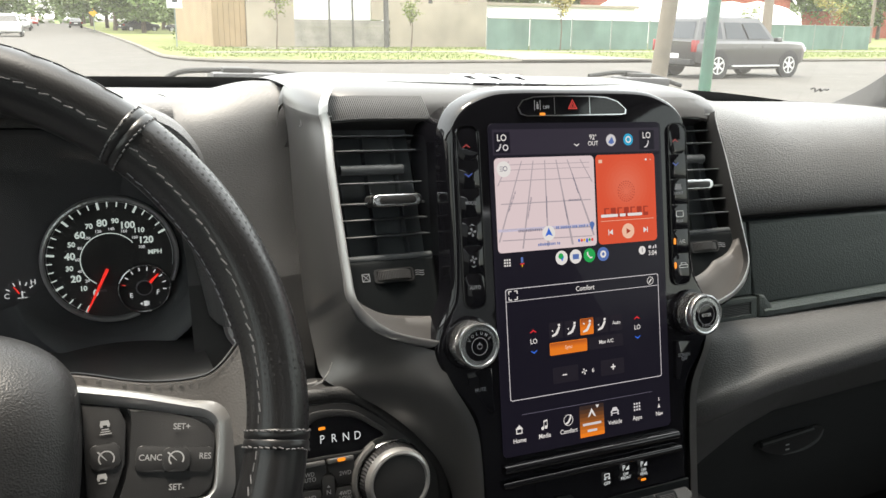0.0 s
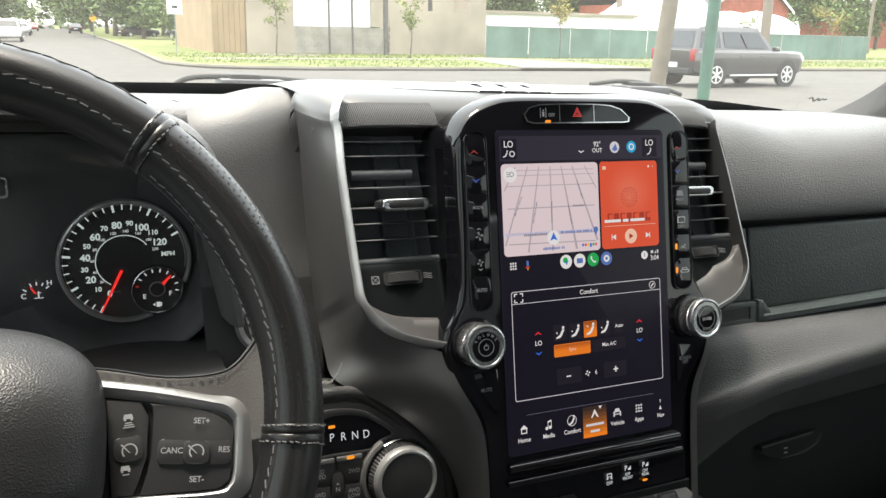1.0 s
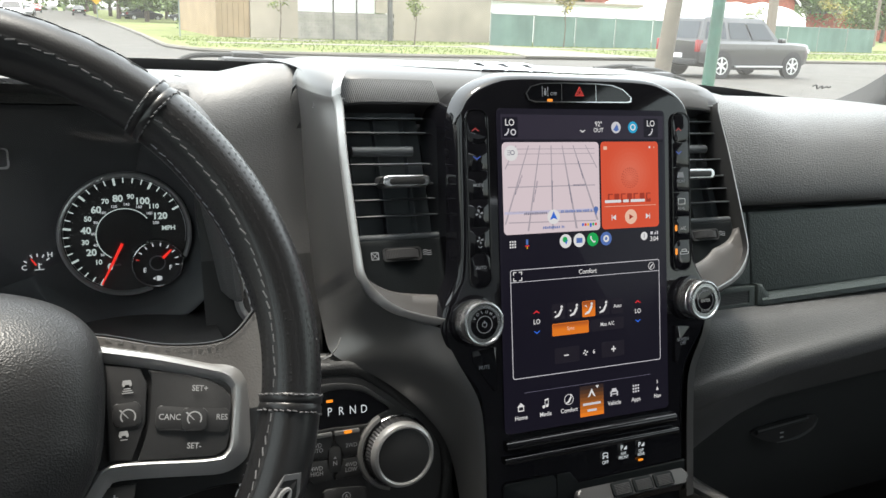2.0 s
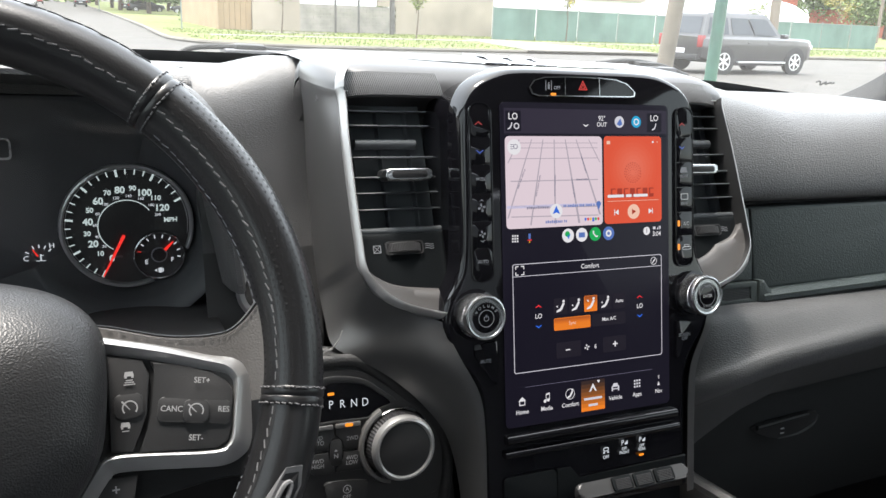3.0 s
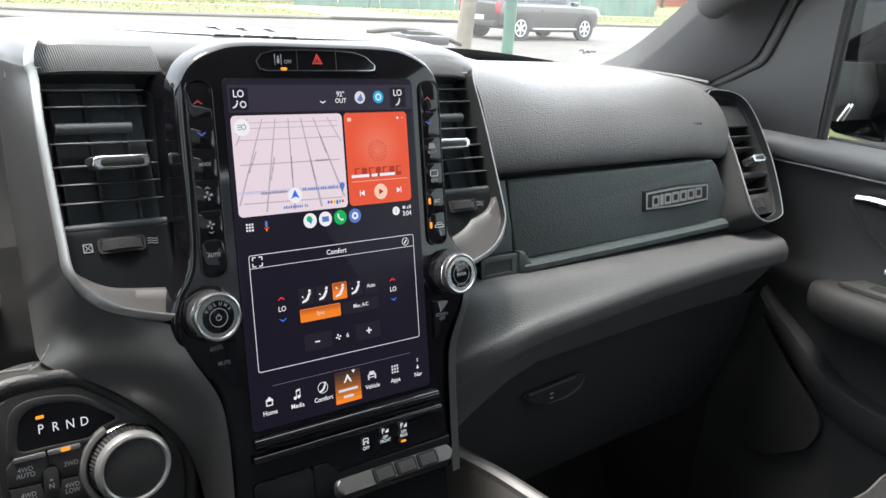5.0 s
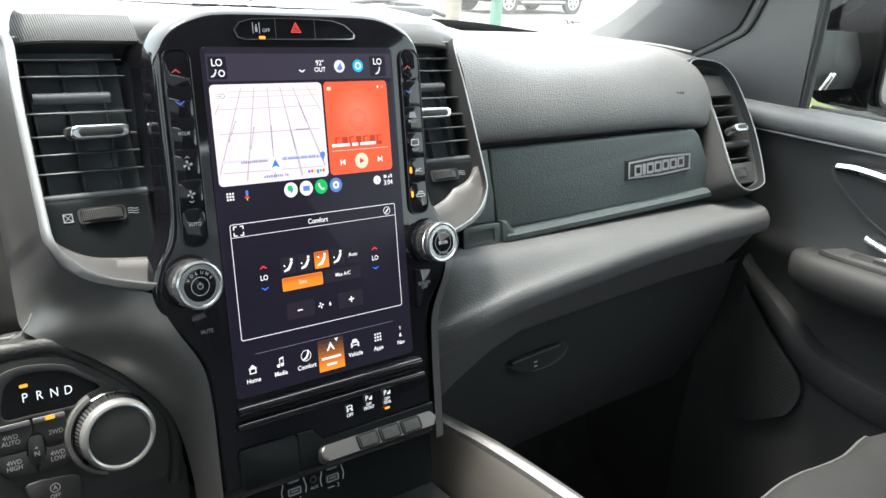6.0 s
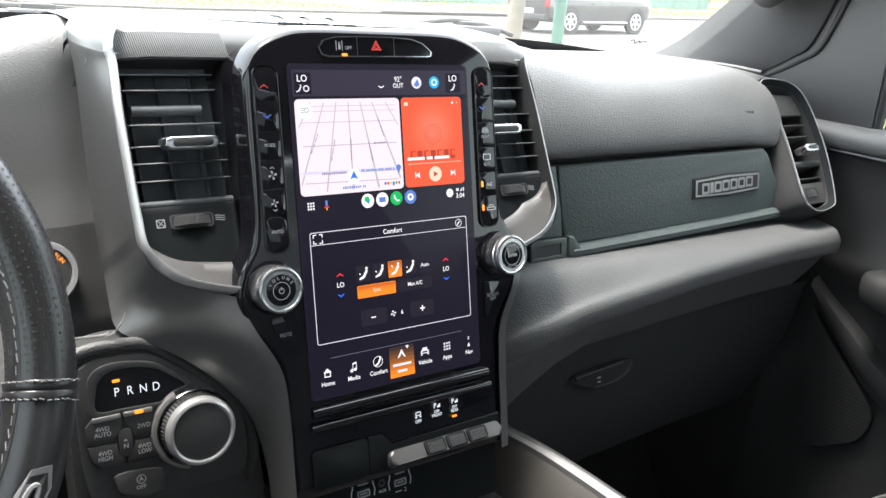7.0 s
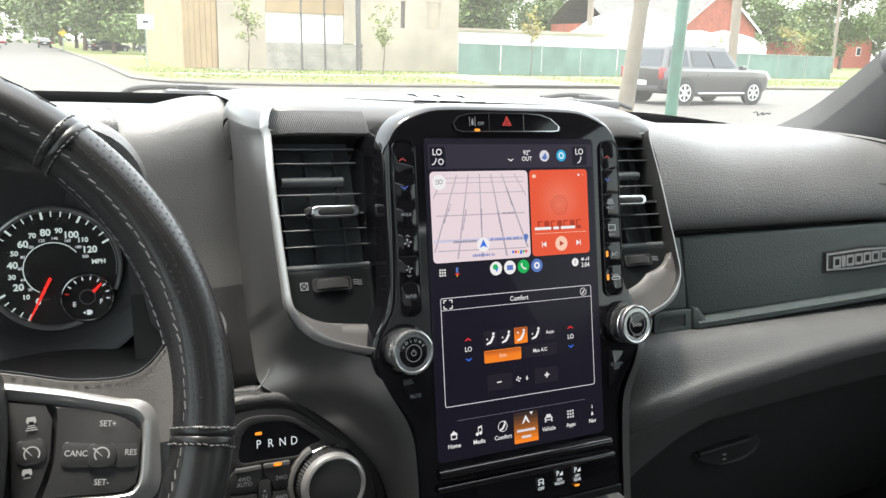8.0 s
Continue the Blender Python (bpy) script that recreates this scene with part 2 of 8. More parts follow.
def pad_lift(x):
    e = max(0.0, (x - 0.53) / 0.15)
    return 0.030 * e * e, -0.020 * e * e


def pad_row(row):
    """Towards the centre the top rises to meet the hood; the lower edge stays level."""
    c = max(0.0, (0.34 - row[0][0]) / 0.13)
    rise = 0.016 * c * c * (3 - 2 * min(1, c))
    return [(x, y, z + rise * min(1.0, max(0.0, (z - 1.425) / 0.07))) for x, y, z in row]


part("passenger_pad", loft([pad_row(r) for r in along(steps(0.206, 0.655, 22), pad_line, pad_lift)]), LEATHER, dash, "padded grained vinyl dash top")
# shadow under the pad, put into the black of this strip
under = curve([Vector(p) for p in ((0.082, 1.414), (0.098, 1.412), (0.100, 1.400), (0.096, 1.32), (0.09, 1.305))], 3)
part("groove", loft(along(steps(0.206, 0.66, 8), under)), SOOT, dash, "black strip standing for the shadow under the pad")

# top of the centre, a flat hood behind the screen
hood_line = curve([Vector(p) for p in ((0.150, 1.488), (0.100, 1.5105), (0.0890, 1.5125), (0.0885, 1.5155), (0.095, 1.5285), (0.115, 1.538), (0.17, 1.5415), (0.25, 1.540), (0.33, 1.528), (0.42, 1.506), (0.50, 1.490))], 5)


def hood_lift(x):
    e = max(0.0, (abs(x) - 0.16) / 0.06)
    return 0.012 * e * e, -0.010 * e * e


HOOD_PAD = grain(material("light charcoal soft plastic", (0.060, 0.060, 0.061), 0.4), 1500, 0.25, 0.0005, "noise", 0.1, 7, 0.05)
hood_rows = []
for row in along(steps(-0.2085, 0.2085, 36) + [0.2110, 0.2128, 0.2136], hood_line, hood_lift):
    tuck = 1.2 * max(0.0, -row[0][0] - 0.194)
    over = max(0.0, row[0][0] - 0.2085) / 0.0051
    hood_rows.append([(x, y + (tuck + 0.004 * over) * min(1.0, max(0.0, (0.185 - y) / 0.06)), z - 0.024 * over ** 3) for x, y, z in row])
part("centre_hood", loft(hood_rows), HOOD_PAD, dash, "smooth soft-touch hood over the centre")
fabric = grain(material("ribbed pad", (0.080, 0.080, 0.081), 0.5), 900, 0.2, 0.0004)
for side in (-1, 1):
    ribs = []
    for i in range(53):
        x = side * (0.1075 + i * 0.0016)
        y0, z0 = hood_lift(x)
        ribs.append(tube([(x, 0.0868 + y0, 1.5148 + z0), (x - 0.002, 0.0905 + y0, 1.5235 + z0), (x - 0.003, 0.0990 + y0, 1.5318 + z0)], 0.00092, 6))
    part("ribbing", joined(*ribs), fabric, dash, "fine ribs along the pad above the vent")["kind"] = "stuff"

# driver's side: padded face beside the gauges, running down to the ledge
side_line = curve([Vector(p) for p in ((0.50, 1.498), (0.43, 1.509), (0.31, 1.514), (0.215, 1.519), (0.182, 1.509), (0.165, 1.487), (0.154, 1.455), (0.143, 1.420), (0.136, 1.400), (0.126, 1.376), (0.116, 1.352), (0.106, 1.330), (0.099, 1.312), (0.095, 1.300), (0.092, 1.276))], 4)


def side_lift(x):
    e = min(1.0, max(0.0, (-0.212 - x) / 0.06))
    s = min(1.0, max(0.0, (x + 0.236) / 0.030))
    return 0.002 * (1 - e) ** 2 + 0.005 * s * s, 0.0


SIDE_VINYL = grain(material("charcoal grained side vinyl", (0.082, 0.082, 0.0825), 0.42), 1300, 0.45, 0.0006, "cells", 0.12, 9, 0.05, stretch=(0.5, 1.2, 1.2))
pad_rows = []
for row in along(steps(-0.298, -0.1990, 20), side_line, side_lift):
    s_ = min(1.0, max(0.0, (row[0][0] + 0.296) / 0.082))
    s_ = s_ * s_ * (3 - 2 * s_)
    edge = min(1.0, max(0.0, (row[0][0] + 0.236) / 0.030)) ** 2
    pad_rows.append([(x, y - 0.009 * edge * min(1.0, max(0.0, (z - 1.485) / 0.025)), z + 0.0150 * s_ * min(1.0, max(0.0, (z - 1.475) / 0.04)) * min(1.0, max(0.0, (0.34 - y) / 0.11))) for x, y, z in row])
# lower rows are coloured darker than the pad to stand for shade
part("column_ledge", loft([row[36:] for row in pad_rows]), grain(material("smooth panel with shade in its colour", (0.036, 0.036, 0.0365), 0.44), 1500, 0.2, 0.0004, "noise", 0.1, 8), dash, "smooth panel beside the column, darkened for shade")
part("driver_side_pad", loft([row[:37] for row in pad_rows]), SIDE_VINYL, dash, "padded grained vinyl beside the gauges")
top_line = curve([Vector(p) for p in ((0.50, 1.498), (0.43, 1.509), (0.31, 1.514), (0.215, 1.519), (0.19, 1.518), (0.178, 1.512), (0.175, 1.499))], 4)
part("driver_top", loft(along(steps(-0.80, -0.298, 10), top_line)), LEATHER, dash, "padded grained vinyl dash top")
knee_line = curve([Vector(p) for p in ((0.185, 1.320), (0.12, 1.326), (0.07, 1.328), (0.050, 1.318), (0.040, 1.30), (0.045, 1.24), (0.08, 1.15), (0.14, 1.02), (0.22, 0.85))], 4)
part("knee_panel", loft(along(steps(-0.80, -0.290, 10), knee_line)), SMOOTH_PAD, dash, "dark knee panel under the gauges")
low_line = curve([Vector(p) for p in ((0.050, 1.302), (0.050, 1.29), (0.045, 1.24), (0.08, 1.15), (0.14, 1.02), (0.22, 0.85))], 4)
part("column_panel", loft(along(steps(-0.300, -0.10, 6), low_line)), SMOOTH_PAD, dash)

# visor over the gauges
arch = [(-0.270, 1.355), (-0.277, 1.41), (-0.284, 1.46), (-0.292, 1.495), (-0.318, 1.518), (-0.37, 1.527), (-0.478, 1.530), (-0.586, 1.527), (-0.638, 1.518), (-0.664, 1.495), (-0.672, 1.46), (-0.679, 1.41), (-0.686, 1.355)]
arch = [(p.x, p.y) for p in curve([Vector(a) for a in arch], 5)]


def visor_row(y, k, dz=0.0):
    return [(-0.478 + (x + 0.478) * k, y, 1.40 + (z - 1.40) * k + dz) for x, z in arch]


part("gauge_visor", loft([visor_row(0.30, 0.96, -0.012), visor_row(0.20, 1.0, -0.004), visor_row(0.12, 1.005, 0.0), visor_row(0.088, 1.0, 0.0), visor_row(0.080, 0.985, -0.001), visor_row(0.080, 0.965, -0.002), visor_row(0.090, 0.945, -0.003), visor_row(0.19, 0.90, -0.012)]), LEATHER, dash, "grained hood over the gauges")

# satin wings that flank the vents, with chrome strips along their inner edge
FOOT = grain(material("warm graphite soft paint", (0.066, 0.063, 0.062), 0.42, 0.2), 2000, 0.08, 0.0003, "noise", 0.08, 9, 0.05)
SCOOP = grain(material("dark satin paint", (0.021, 0.0209, 0.0207), 0.38, 0.2), 2000, 0.06, 0.0003, "noise", 0.06, 11, 0.04)
strip_pts = [(0.2000, 0.142), (0.1985, 0.131), (0.2000, 0.097), (0.2000, 0.051), (0.1995, 0.015), (0.1980, -0.006), (0.1885, -0.025), (0.1740, -0.036), (0.1560, -0.043), (0.1340, -0.049)]
wing_back = [(0.2115, 0.158, 1.5205), (0.2090, 0.150, 1.494), (0.2085, 0.137, 1.443), (0.2090, 0.117, 1.398), (0.2090, 0.100, 1.362), (0.2090, 0.088, 1.348)]
for side in (-1, 1):
    line = curve([VENT @ Vector((side * x, b, 0)) for x, b in strip_pts], 6)
    inner = curve([VENT @ Vector((side * (x - 0.0050 * min(1, 1.2 * (0.06 + b) / 0.05 + 0.2)), b + (0.0045 if b < -0.01 else 0.0), 0.004)) for x, b in strip_pts], 6)
    out = VENT.to_3x3() @ Vector((0, 0, 1))
    part("chrome_strip", loft([inner, [a.lerp(b, 0.2) + out * 0.0008 for a, b in zip(inner, line)], [a.lerp(b, 0.85) + out * 0.0005 for a, b in zip(inner, line)], [p - out * 0.002 for p in line], [p - out * 0.006 for p in line]]), SILVER, dash, "satin silver strip round the vent")
    deep = [p - out * 0.030 for p in inner]
    part("vent_lip", loft([inner[:25], deep[:25]]), DARK, dash)
    low = [(VENT.inverted() @ p) for p in inner[24:]]
    swell = [max(0.0, i / (len(low) - 1) - 0.05) ** 0.8 if side < 0 else min(1.0, i / 14.0) ** 0.8 for i in range(len(low))]
    wide = 0.002 if side < 0 else 0.017
    scoop = [[VENT @ Vector((p.x - side * dx * k, p.y + 0.0012 + dy * k, p.z - dz)) for p, k in zip(low, swell)] for dx, dy, dz in ((0, -0.0012, 0.0065), (0.0, 0.001, 0.0070), (0.5 * wide, 0.010, 0.0080), (0.85 * wide, 0.018, 0.0095), (wide, 0.021, 0.0125), (wide, 0.022, 0.018))]
    part("scoop_groove", loft([inner[24:], [VENT @ Vector((p.x, p.y, p.z - 0.0066)) for p in low]]), SOOT, dash, "dark groove inside the strip")
    part("vent_edge", tube([VENT @ Vector((side * 0.1185, 0.1415, -0.0035)), VENT @ Vector((side * 0.1960, 0.1415, -0.0035))], 0.0008, 6), SILVER, dash, "thin silver line")
    part("vent_scoop", loft(scoop), FOOT, dash, "satin graphite scoop under the vent")
    back = curve([(side * x, y, z) for x, y, z in wing_back], 10)
    front = curve([VENT @ Vector((side * x, b, -0.003)) for x, b in strip_pts[:6]], 10)
    mid = [(a + b) / 2 + Vector((side * 0.004, -0.006, 0)) for a, b in zip(front, back)]
    if side > 0:
        part("wing", loft([front, mid, back]), SATIN, dash, "satin graphite trim beside the vent")
    brow = [front[0].lerp(back[0], k / 8) + 4 * k / 8 * (1 - k / 8) * Vector((side * 0.004, -0.006, 0)) for k in range(9)]
    crest = curve([Vector(p) for p in ((0, 0, 0), (-side * 0.0012, 0.0030, 0.0080), (-side * 0.0060, 0.0090, 0.0160), (-side * 0.0150, 0.0240, 0.0205), (-side * 0.0300, 0.0500, 0.0215))], 5)
    if side < 0:
        part("wing_crest", loft([[p + c for p in brow] for c in crest]), SATIN, dash, "satin graphite top of the trim")
        part("crest_side", loft([[brow[-1] + c + d for c in crest] for d in (Vector((0, 0, 0)), Vector((-0.0030, 0.0010, -0.0040)), Vector((-0.0045, 0.0020, -0.0220)))]), SATIN, dash, "rounded outer edge of the trim")
        part("strip_tip", loft([[front[0] + c + Vector((side * 0.0004, -0.0014, 0.0008)), front[0].lerp(inner[0], 0.5) + c + Vector((0, -0.0030, 0.0014)), inner[0] + c + Vector((0, -0.0016, 0.0004))] for c in crest[:15]]), SILVER, dash, "satin silver strip running over the top")
    foot_in = curve([(side * x, y, z) for x, y, z in ((0.1985, 0.0165, 1.3885), (0.189, 0.008, 1.372), (0.157, -0.001, 1.3560), (0.135, -0.005, 1.3485), (0.130, -0.010, 1.336), (0.1235, -0.016, 1.322), (0.1075, -0.024, 1.292), (0.1035, -0.032, 1.260), (0.1030, -0.044, 1.205), (0.1025, -0.056, 1.150))], 6)
    if side < 0:
        foot_out = curve([(-0.209, 0.088, 1.348), (-0.214, 0.052, 1.336), (-0.216, 0.028, 1.327), (-0.208, 0.014, 1.322), (-0.192, 0.006, 1.315), (-0.170, 0.000, 1.300), (-0.146, -0.005, 1.277), (-0.127, -0.012, 1.249), (-0.118, -0.024, 1.205), (-0.116, -0.036, 1.150)], 6)
        rails = [front + foot_in[1:], back + foot_out[1:]]
        rows = []
        for k in range(7):
            t = k / 6
            bulge = 4 * t * (1 - t)
            rows.append([a.lerp(b, t) + bulge * Vector((-0.004 + 0.006 * min(1, max(0, i - 44) / 20), -0.006, 0.004 * min(1, max(0, i - 44) / 20))) for i, (a, b) in enumerate(zip(*rails))])
        part("wing", loft(rows), SATIN, dash, "satin graphite trim sweeping down beside the screen")
    else:
        foot_out = [p + Vector((0.011, 0.012, -0.002)) if i > 20 else p + Vector((0.006, 0.030, -0.010)) for i, p in enumerate(foot_in)]
        foot_in, foot_out = foot_in[:-3], foot_out[:-3]
        part("wing_foot", loft([foot_in, [(a + b) / 2 + Vector((0.004, -0.004, 0)) for a, b in zip(foot_in, foot_out)], foot_out, [p + Vector((0.002, 0.05, 0)) for p in foot_out]]), SATIN, dash, "satin graphite edge beside the screen")

# lower bolster and the footwell face on the passenger's side
def between(x, table):
    """A value read off a table of (x, value), straight from row to row."""
    for (a, p), (b, q) in zip(table, table[1:]):
        if x <= b:
            return p + (q - p) * max(0.0, x - a) / (b - a)
    return table[-1][1]


CREST = ((0.10, 1.240), (0.17, 1.266), (0.23, 1.279), (0.32, 1.288), (0.42, 1.297), (0.55, 1.304), (0.72, 1.306))
SEAM = ((0.10, 1.092), (0.15, 1.125), (0.20, 1.162), (0.25, 1.190), (0.295, 1.204), (0.42, 1.2115), (0.57, 1.219), (0.72, 1.221))
bolster_rows = []
for x in steps(0.108, 0.690, 44):
    c, s, back_ = between(x, CREST), between(x, SEAM), 0.02 * max(0.0, (0.20 - x) / 0.09) ** 2
    line = [(0.085, 1.3180), (0.055, 1.3178), (0.024, 1.3165 - 0.20 * (1.306 - c)), (0.002, c + 0.0080), (-0.0075, c + 0.0010), (-0.0110, c - 0.0090), (-0.0085, c - 0.0220), (0.0030, c - 0.30 * (c - s)), (0.0240, c - 0.66 * (c - s)), (0.0400, s + 0.006), (0.0440, s)]
    bolster_rows.append([(x, p.x + back_, p.y) for p in curve([Vector(q) for q in line], 4)])
BOLSTER = grain(material("charcoal bolster vinyl", (0.060, 0.0605, 0.0615), 0.44), 900, 0.8, 0.0006, "cells", 0.12, 9, 0.05, stretch=(0.55, 1.3, 1.3))
end_row = bolster_rows[-1]
bolster_rows += [[(x + d, y + (0.10 - y) * k, z) for x, y, z in end_row] for d, k in ((0.006, 0.04), (0.010, 0.16), (0.012, 0.5), (0.012, 1.0))]
part("bolster", loft(bolster_rows), BOLSTER, dash, "grained knee bolster")
FOOT_BLACK = grain(material("blue-black moulded plastic", (0.012, 0.014, 0.0145), 0.7), 1500, 0.2, 0.0004, "noise", 0.12, 8, 0.05)
lower = curve([Vector(p) for p in ((0.047, 1.178), (0.054, 1.165), (0.064, 1.10), (0.085, 1.03), (0.12, 0.95))], 4)
part("lower_glove_door", loft(along(steps(0.115, 0.74, 16), lower, lambda x: (0.0, between(x, SEAM) - 1.180))), FOOT_BLACK, dash, "black lower glove box door")
latch = frame_at((0.3400, 0.0540, 1.1535), (1, -0.02, 0.085), (0, 0.12, 0.99))
recess = smooth_outline([(-0.046, 0.0075), (0.030, 0.0125), (0.047, 0.0060), (0.036, -0.0050), (0.012, -0.0125), (-0.012, -0.0135), (-0.040, -0.0030)])
part("latch_recess", prism(recess, 0.003, 0.0015), SOOT, dash, "dark finger recess", m=latch)
# lighter colour puts the lit lines on the latch's edge and lip
LATCH_GLINT = grain(material("pale latch highlight", (0.075, 0.078, 0.080), 0.45), 900, 0.1)
part("latch_handle", prism([(-0.044, 0.0020), (0.028, 0.0075), (0.029, 0.0125), (-0.045, 0.0085)], 0.0065, 0.0022, 3), FOOT_BLACK, dash, "black latch handle", m=latch)
part("latch_edge", tube(curve([(-0.044, 0.0068, 0.0068), (-0.010, 0.0092, 0.0072), (0.028, 0.0115, 0.0068)], 6), 0.0014, 6), LATCH_GLINT, dash, "highlight along the latch handle's edge", m=latch)
part("latch_lip", tube(curve([(0.047, 0.0060, 0.0030), (0.038, -0.0045, 0.0034), (0.016, -0.0122, 0.0034), (-0.012, -0.0135, 0.0030)], 6), 0.0014, 6, taper=lambda t: 0.4 + 0.8 * math.sin(math.pi * t)), LATCH_GLINT, dash, "lower lip of the recess, pale as if lit", m=latch)
for k in (0, 1):
    part("latch_mark", box(-0.0085, -0.0030 - 0.0055 * k, 0.0030, -0.0035, -0.0015 - 0.0055 * k, 0.0034), LABEL, dash, "", False, latch)


# ---- air vents beside the screen ----
def cross_mark(r):
    return joined(ring(rounded(-r, -r, r, r, r * 0.1, 1), rounded(-r * 0.8, -r * 0.8, r * 0.8, r * 0.8, r * 0.08, 1), 0.0002), *[prism([(-r * 0.8, s * (-r * 0.8 - r * 0.1)), (-r * 0.8, s * (-r * 0.8 + r * 0.1)), (r * 0.8, s * (r * 0.8 + r * 0.1)), (r * 0.8, s * (r * 0.8 - r * 0.1))], 0.0002) for s in (1, -1)])


def flow_mark(w):
    bms = []
    for k in (-1, 0, 1):
        pts = [(-w + 2 * w * i / 6, k * w * 0.45 + w * 0.12 * math.sin(i * 1.05)) for i in range(7)]
        bms.append(prism([(x, y - w * 0.07) for x, y in pts] + [(x, y + w * 0.07) for x, y in pts[::-1]], 0.0002))
    return joined(*bms)


def thumbwheel(w, r, parent, m):
    """A flat-lying wheel whose ribbed rim stands out of a slot: an arc w wide to each side and r high."""
    big = 0.024
    half = math.asin(w / big)
    wheel_rows = []
    for b, k in ((-r, 0.90), (-r * 0.8, 0.985), (r * 0.8, 0.985), (r, 0.90)):
        wheel_rows.append([(big * k * math.sin(t), b, big * k * math.cos(t) - big * math.cos(half)) for t in steps(-half, half, 24)])
    body = part("thumbwheel", loft(wheel_rows), RUBBER, parent, "ribbed black thumbwheel", True, m)
    for t in steps(-half * 0.92, half * 0.92, 23):
        x, z = big * math.sin(t), big * math.cos(t) - big * math.cos(half)
        part("rib", box(x - 0.0003, -r * 0.72, z - 0.0014, x + 0.0003, r * 0.72, z + 0.0003), RIB, body, "", False)
    part("slot", ring(rounded(-w * 1.10, -r * 1.25, w * 1.10, r * 1.25, 0.003), rounded(-w * 1.0, -r * 1.0, w * 1.0, r * 1.0, 0.002), 0.0006), SOOT, body, "", False, pose(0, 0, 0.0014))


RIB = grain(material("charcoal rib plastic", (0.034, 0.034, 0.036), 0.5), 900, 0.1)
LOUVRE = grain(material("black louvre plastic", (0.008, 0.0095, 0.0105), 0.65, spec=0.06), 900, 0.08)
# black plastic inside the vents, its colours raised to hold the haze
SLAT = grain(material("louvre plastic lifted for haze", (0.055, 0.061, 0.066), 0.5, spec=0.3), 900, 0.08)
VENT_BACK = grain(material("vent plastic lifted for haze", (0.15, 0.168, 0.182), 0.6), 900, 0.1)
for side in (-1, 1):
    vent = thing("air_vent", "tall black dashboard air vent with horizontal louvres and a chrome tab", "air vent", "vents beside the screen")
    cx = side * 0.160
    shell = [(0.1180, 0.140), (0.1975, 0.140), (0.1985, 0.05), (0.1975, 0.0), (0.192, -0.018), (0.176, -0.033), (0.155, -0.040), (0.130, -0.047), (0.1180, -0.047)]
    shell = [(side * x, y) for x, y in shell]
    part("backing", prism(shell, 0.004, base=-0.034), VENT_BACK, vent, m=VENT)
    # lower solid panel below the louvres
    low = [(0.1180, 0.0265), (0.1975, 0.0265), (0.1965, 0.0), (0.191, -0.017), (0.176, -0.031), (0.155, -0.039), (0.130, -0.046), (0.1180, -0.046)]
    # paler tube carries the highlight of the panel's top edge
    part("brow", tube([(side * 0.1200, 0, 0), (side * 0.1960, 0, 0)], 0.0034, 12), SLAT, vent, "rounded top edge of the panel, paler for its highlight", m=at(VENT, 0, 0.0268, -0.0145))
    part("lower_panel", prism([(side * x, y) for x, y in low][:: side], 0.030, 0.007, 4, base=-0.040), LOUVRE, vent, "matt black panel under the louvres", m=VENT)
    for b in (0.1265, 0.114, 0.087, 0.0570, 0.0434):
        bm = box(-0.0385, -0.0007, -0.020, 0.0385, 0.0007, 0.0, 0.0005, 1)
        part("louvre", bm, SLAT, vent, m=at(VENT, side * 0.1585, b, -0.008) @ pose(0, 0, 0, 17))
    part("louvre", tube([(side * 0.132, 0, 0), (side * 0.185, 0, 0)], 0.0044, 10), SLAT, vent, "thick black cross bar", m=at(VENT, 0, 0.1005, -0.016))
    part("louvre", box(-0.0385, -0.0009, -0.020, 0.0385, 0.0009, 0.0, 0.0005, 1), SLAT, vent, m=at(VENT, side * 0.1585, 0.0700, -0.008) @ pose(0, 0, 0, 17))
    for u in (0.134, 0.160, 0.184):
        part("vane", box(-0.0007, 0.030, -0.010, 0.0007, 0.134, 0.0, 0.0004, 1), VENT_BACK, vent, m=at(VENT, side * u, 0, -0.022))
    tab = part("tab", prism([(-0.0205, -0.0015), (-0.017, -0.0046), (0.017, -0.0046), (0.0205, -0.0015), (0.0195, 0.0035), (0.016, 0.0050), (-0.016, 0.0050), (-0.0195, 0.0035)], 0.021, 0.0016, 3, base=-0.014), CHROME, vent, "satin chrome vent tab", m=at(VENT, side * 0.149 - 0.001, 0.0690, 0.002) @ pose(0, 0, 0, 15))
    part("grip", prism(rounded(-0.0150, -0.0026, 0.0150, 0.0030, 0.0026), 0.0010, 0.0003), SOOT, tab, "black grip", m=pose(0, 0, 0.0069))
    thumbwheel(0.0150, 0.0044, vent, at(VENT, side * 0.156, 0.0120, -0.0098))
    part("shut_mark", cross_mark(0.0032), DIM_LABEL, vent, "grey printed mark", False, at(VENT, side * 0.156 - 0.0228, 0.0118, -0.0097))
    part("open_mark", flow_mark(0.0038), DIM_LABEL, vent, "grey printed mark", False, at(VENT, side * 0.156 + 0.0222, 0.0125, -0.0097))

# ---- centre stack: gloss black surround, screen and its keys ----
stack = thing("centre_stack", "gloss black centre stack with rows of keys round the screen", "control panel")
half = [(0.0, 0.1590), (0.060, 0.1585), (0.084, 0.1545), (0.104, 0.1445), (0.1140, 0.1300), (0.1165, 0.110), (0.1170, 0.05), (0.1190, 0.005), (0.1245, -0.012), (0.1330, -0.026), (0.1372, -0.042), (0.1345, -0.058), (0.1230, -0.077), (0.1110, -0.093), (0.1060, -0.112), (0.1045, -0.150), (0.1035, -0.215)]
right_half = [(p.x, p.y) for p in curve([Vector(a) for a in half], 4)]
outline = right_half + [(-x, y) for x, y in right_half[::-1][:-1]]


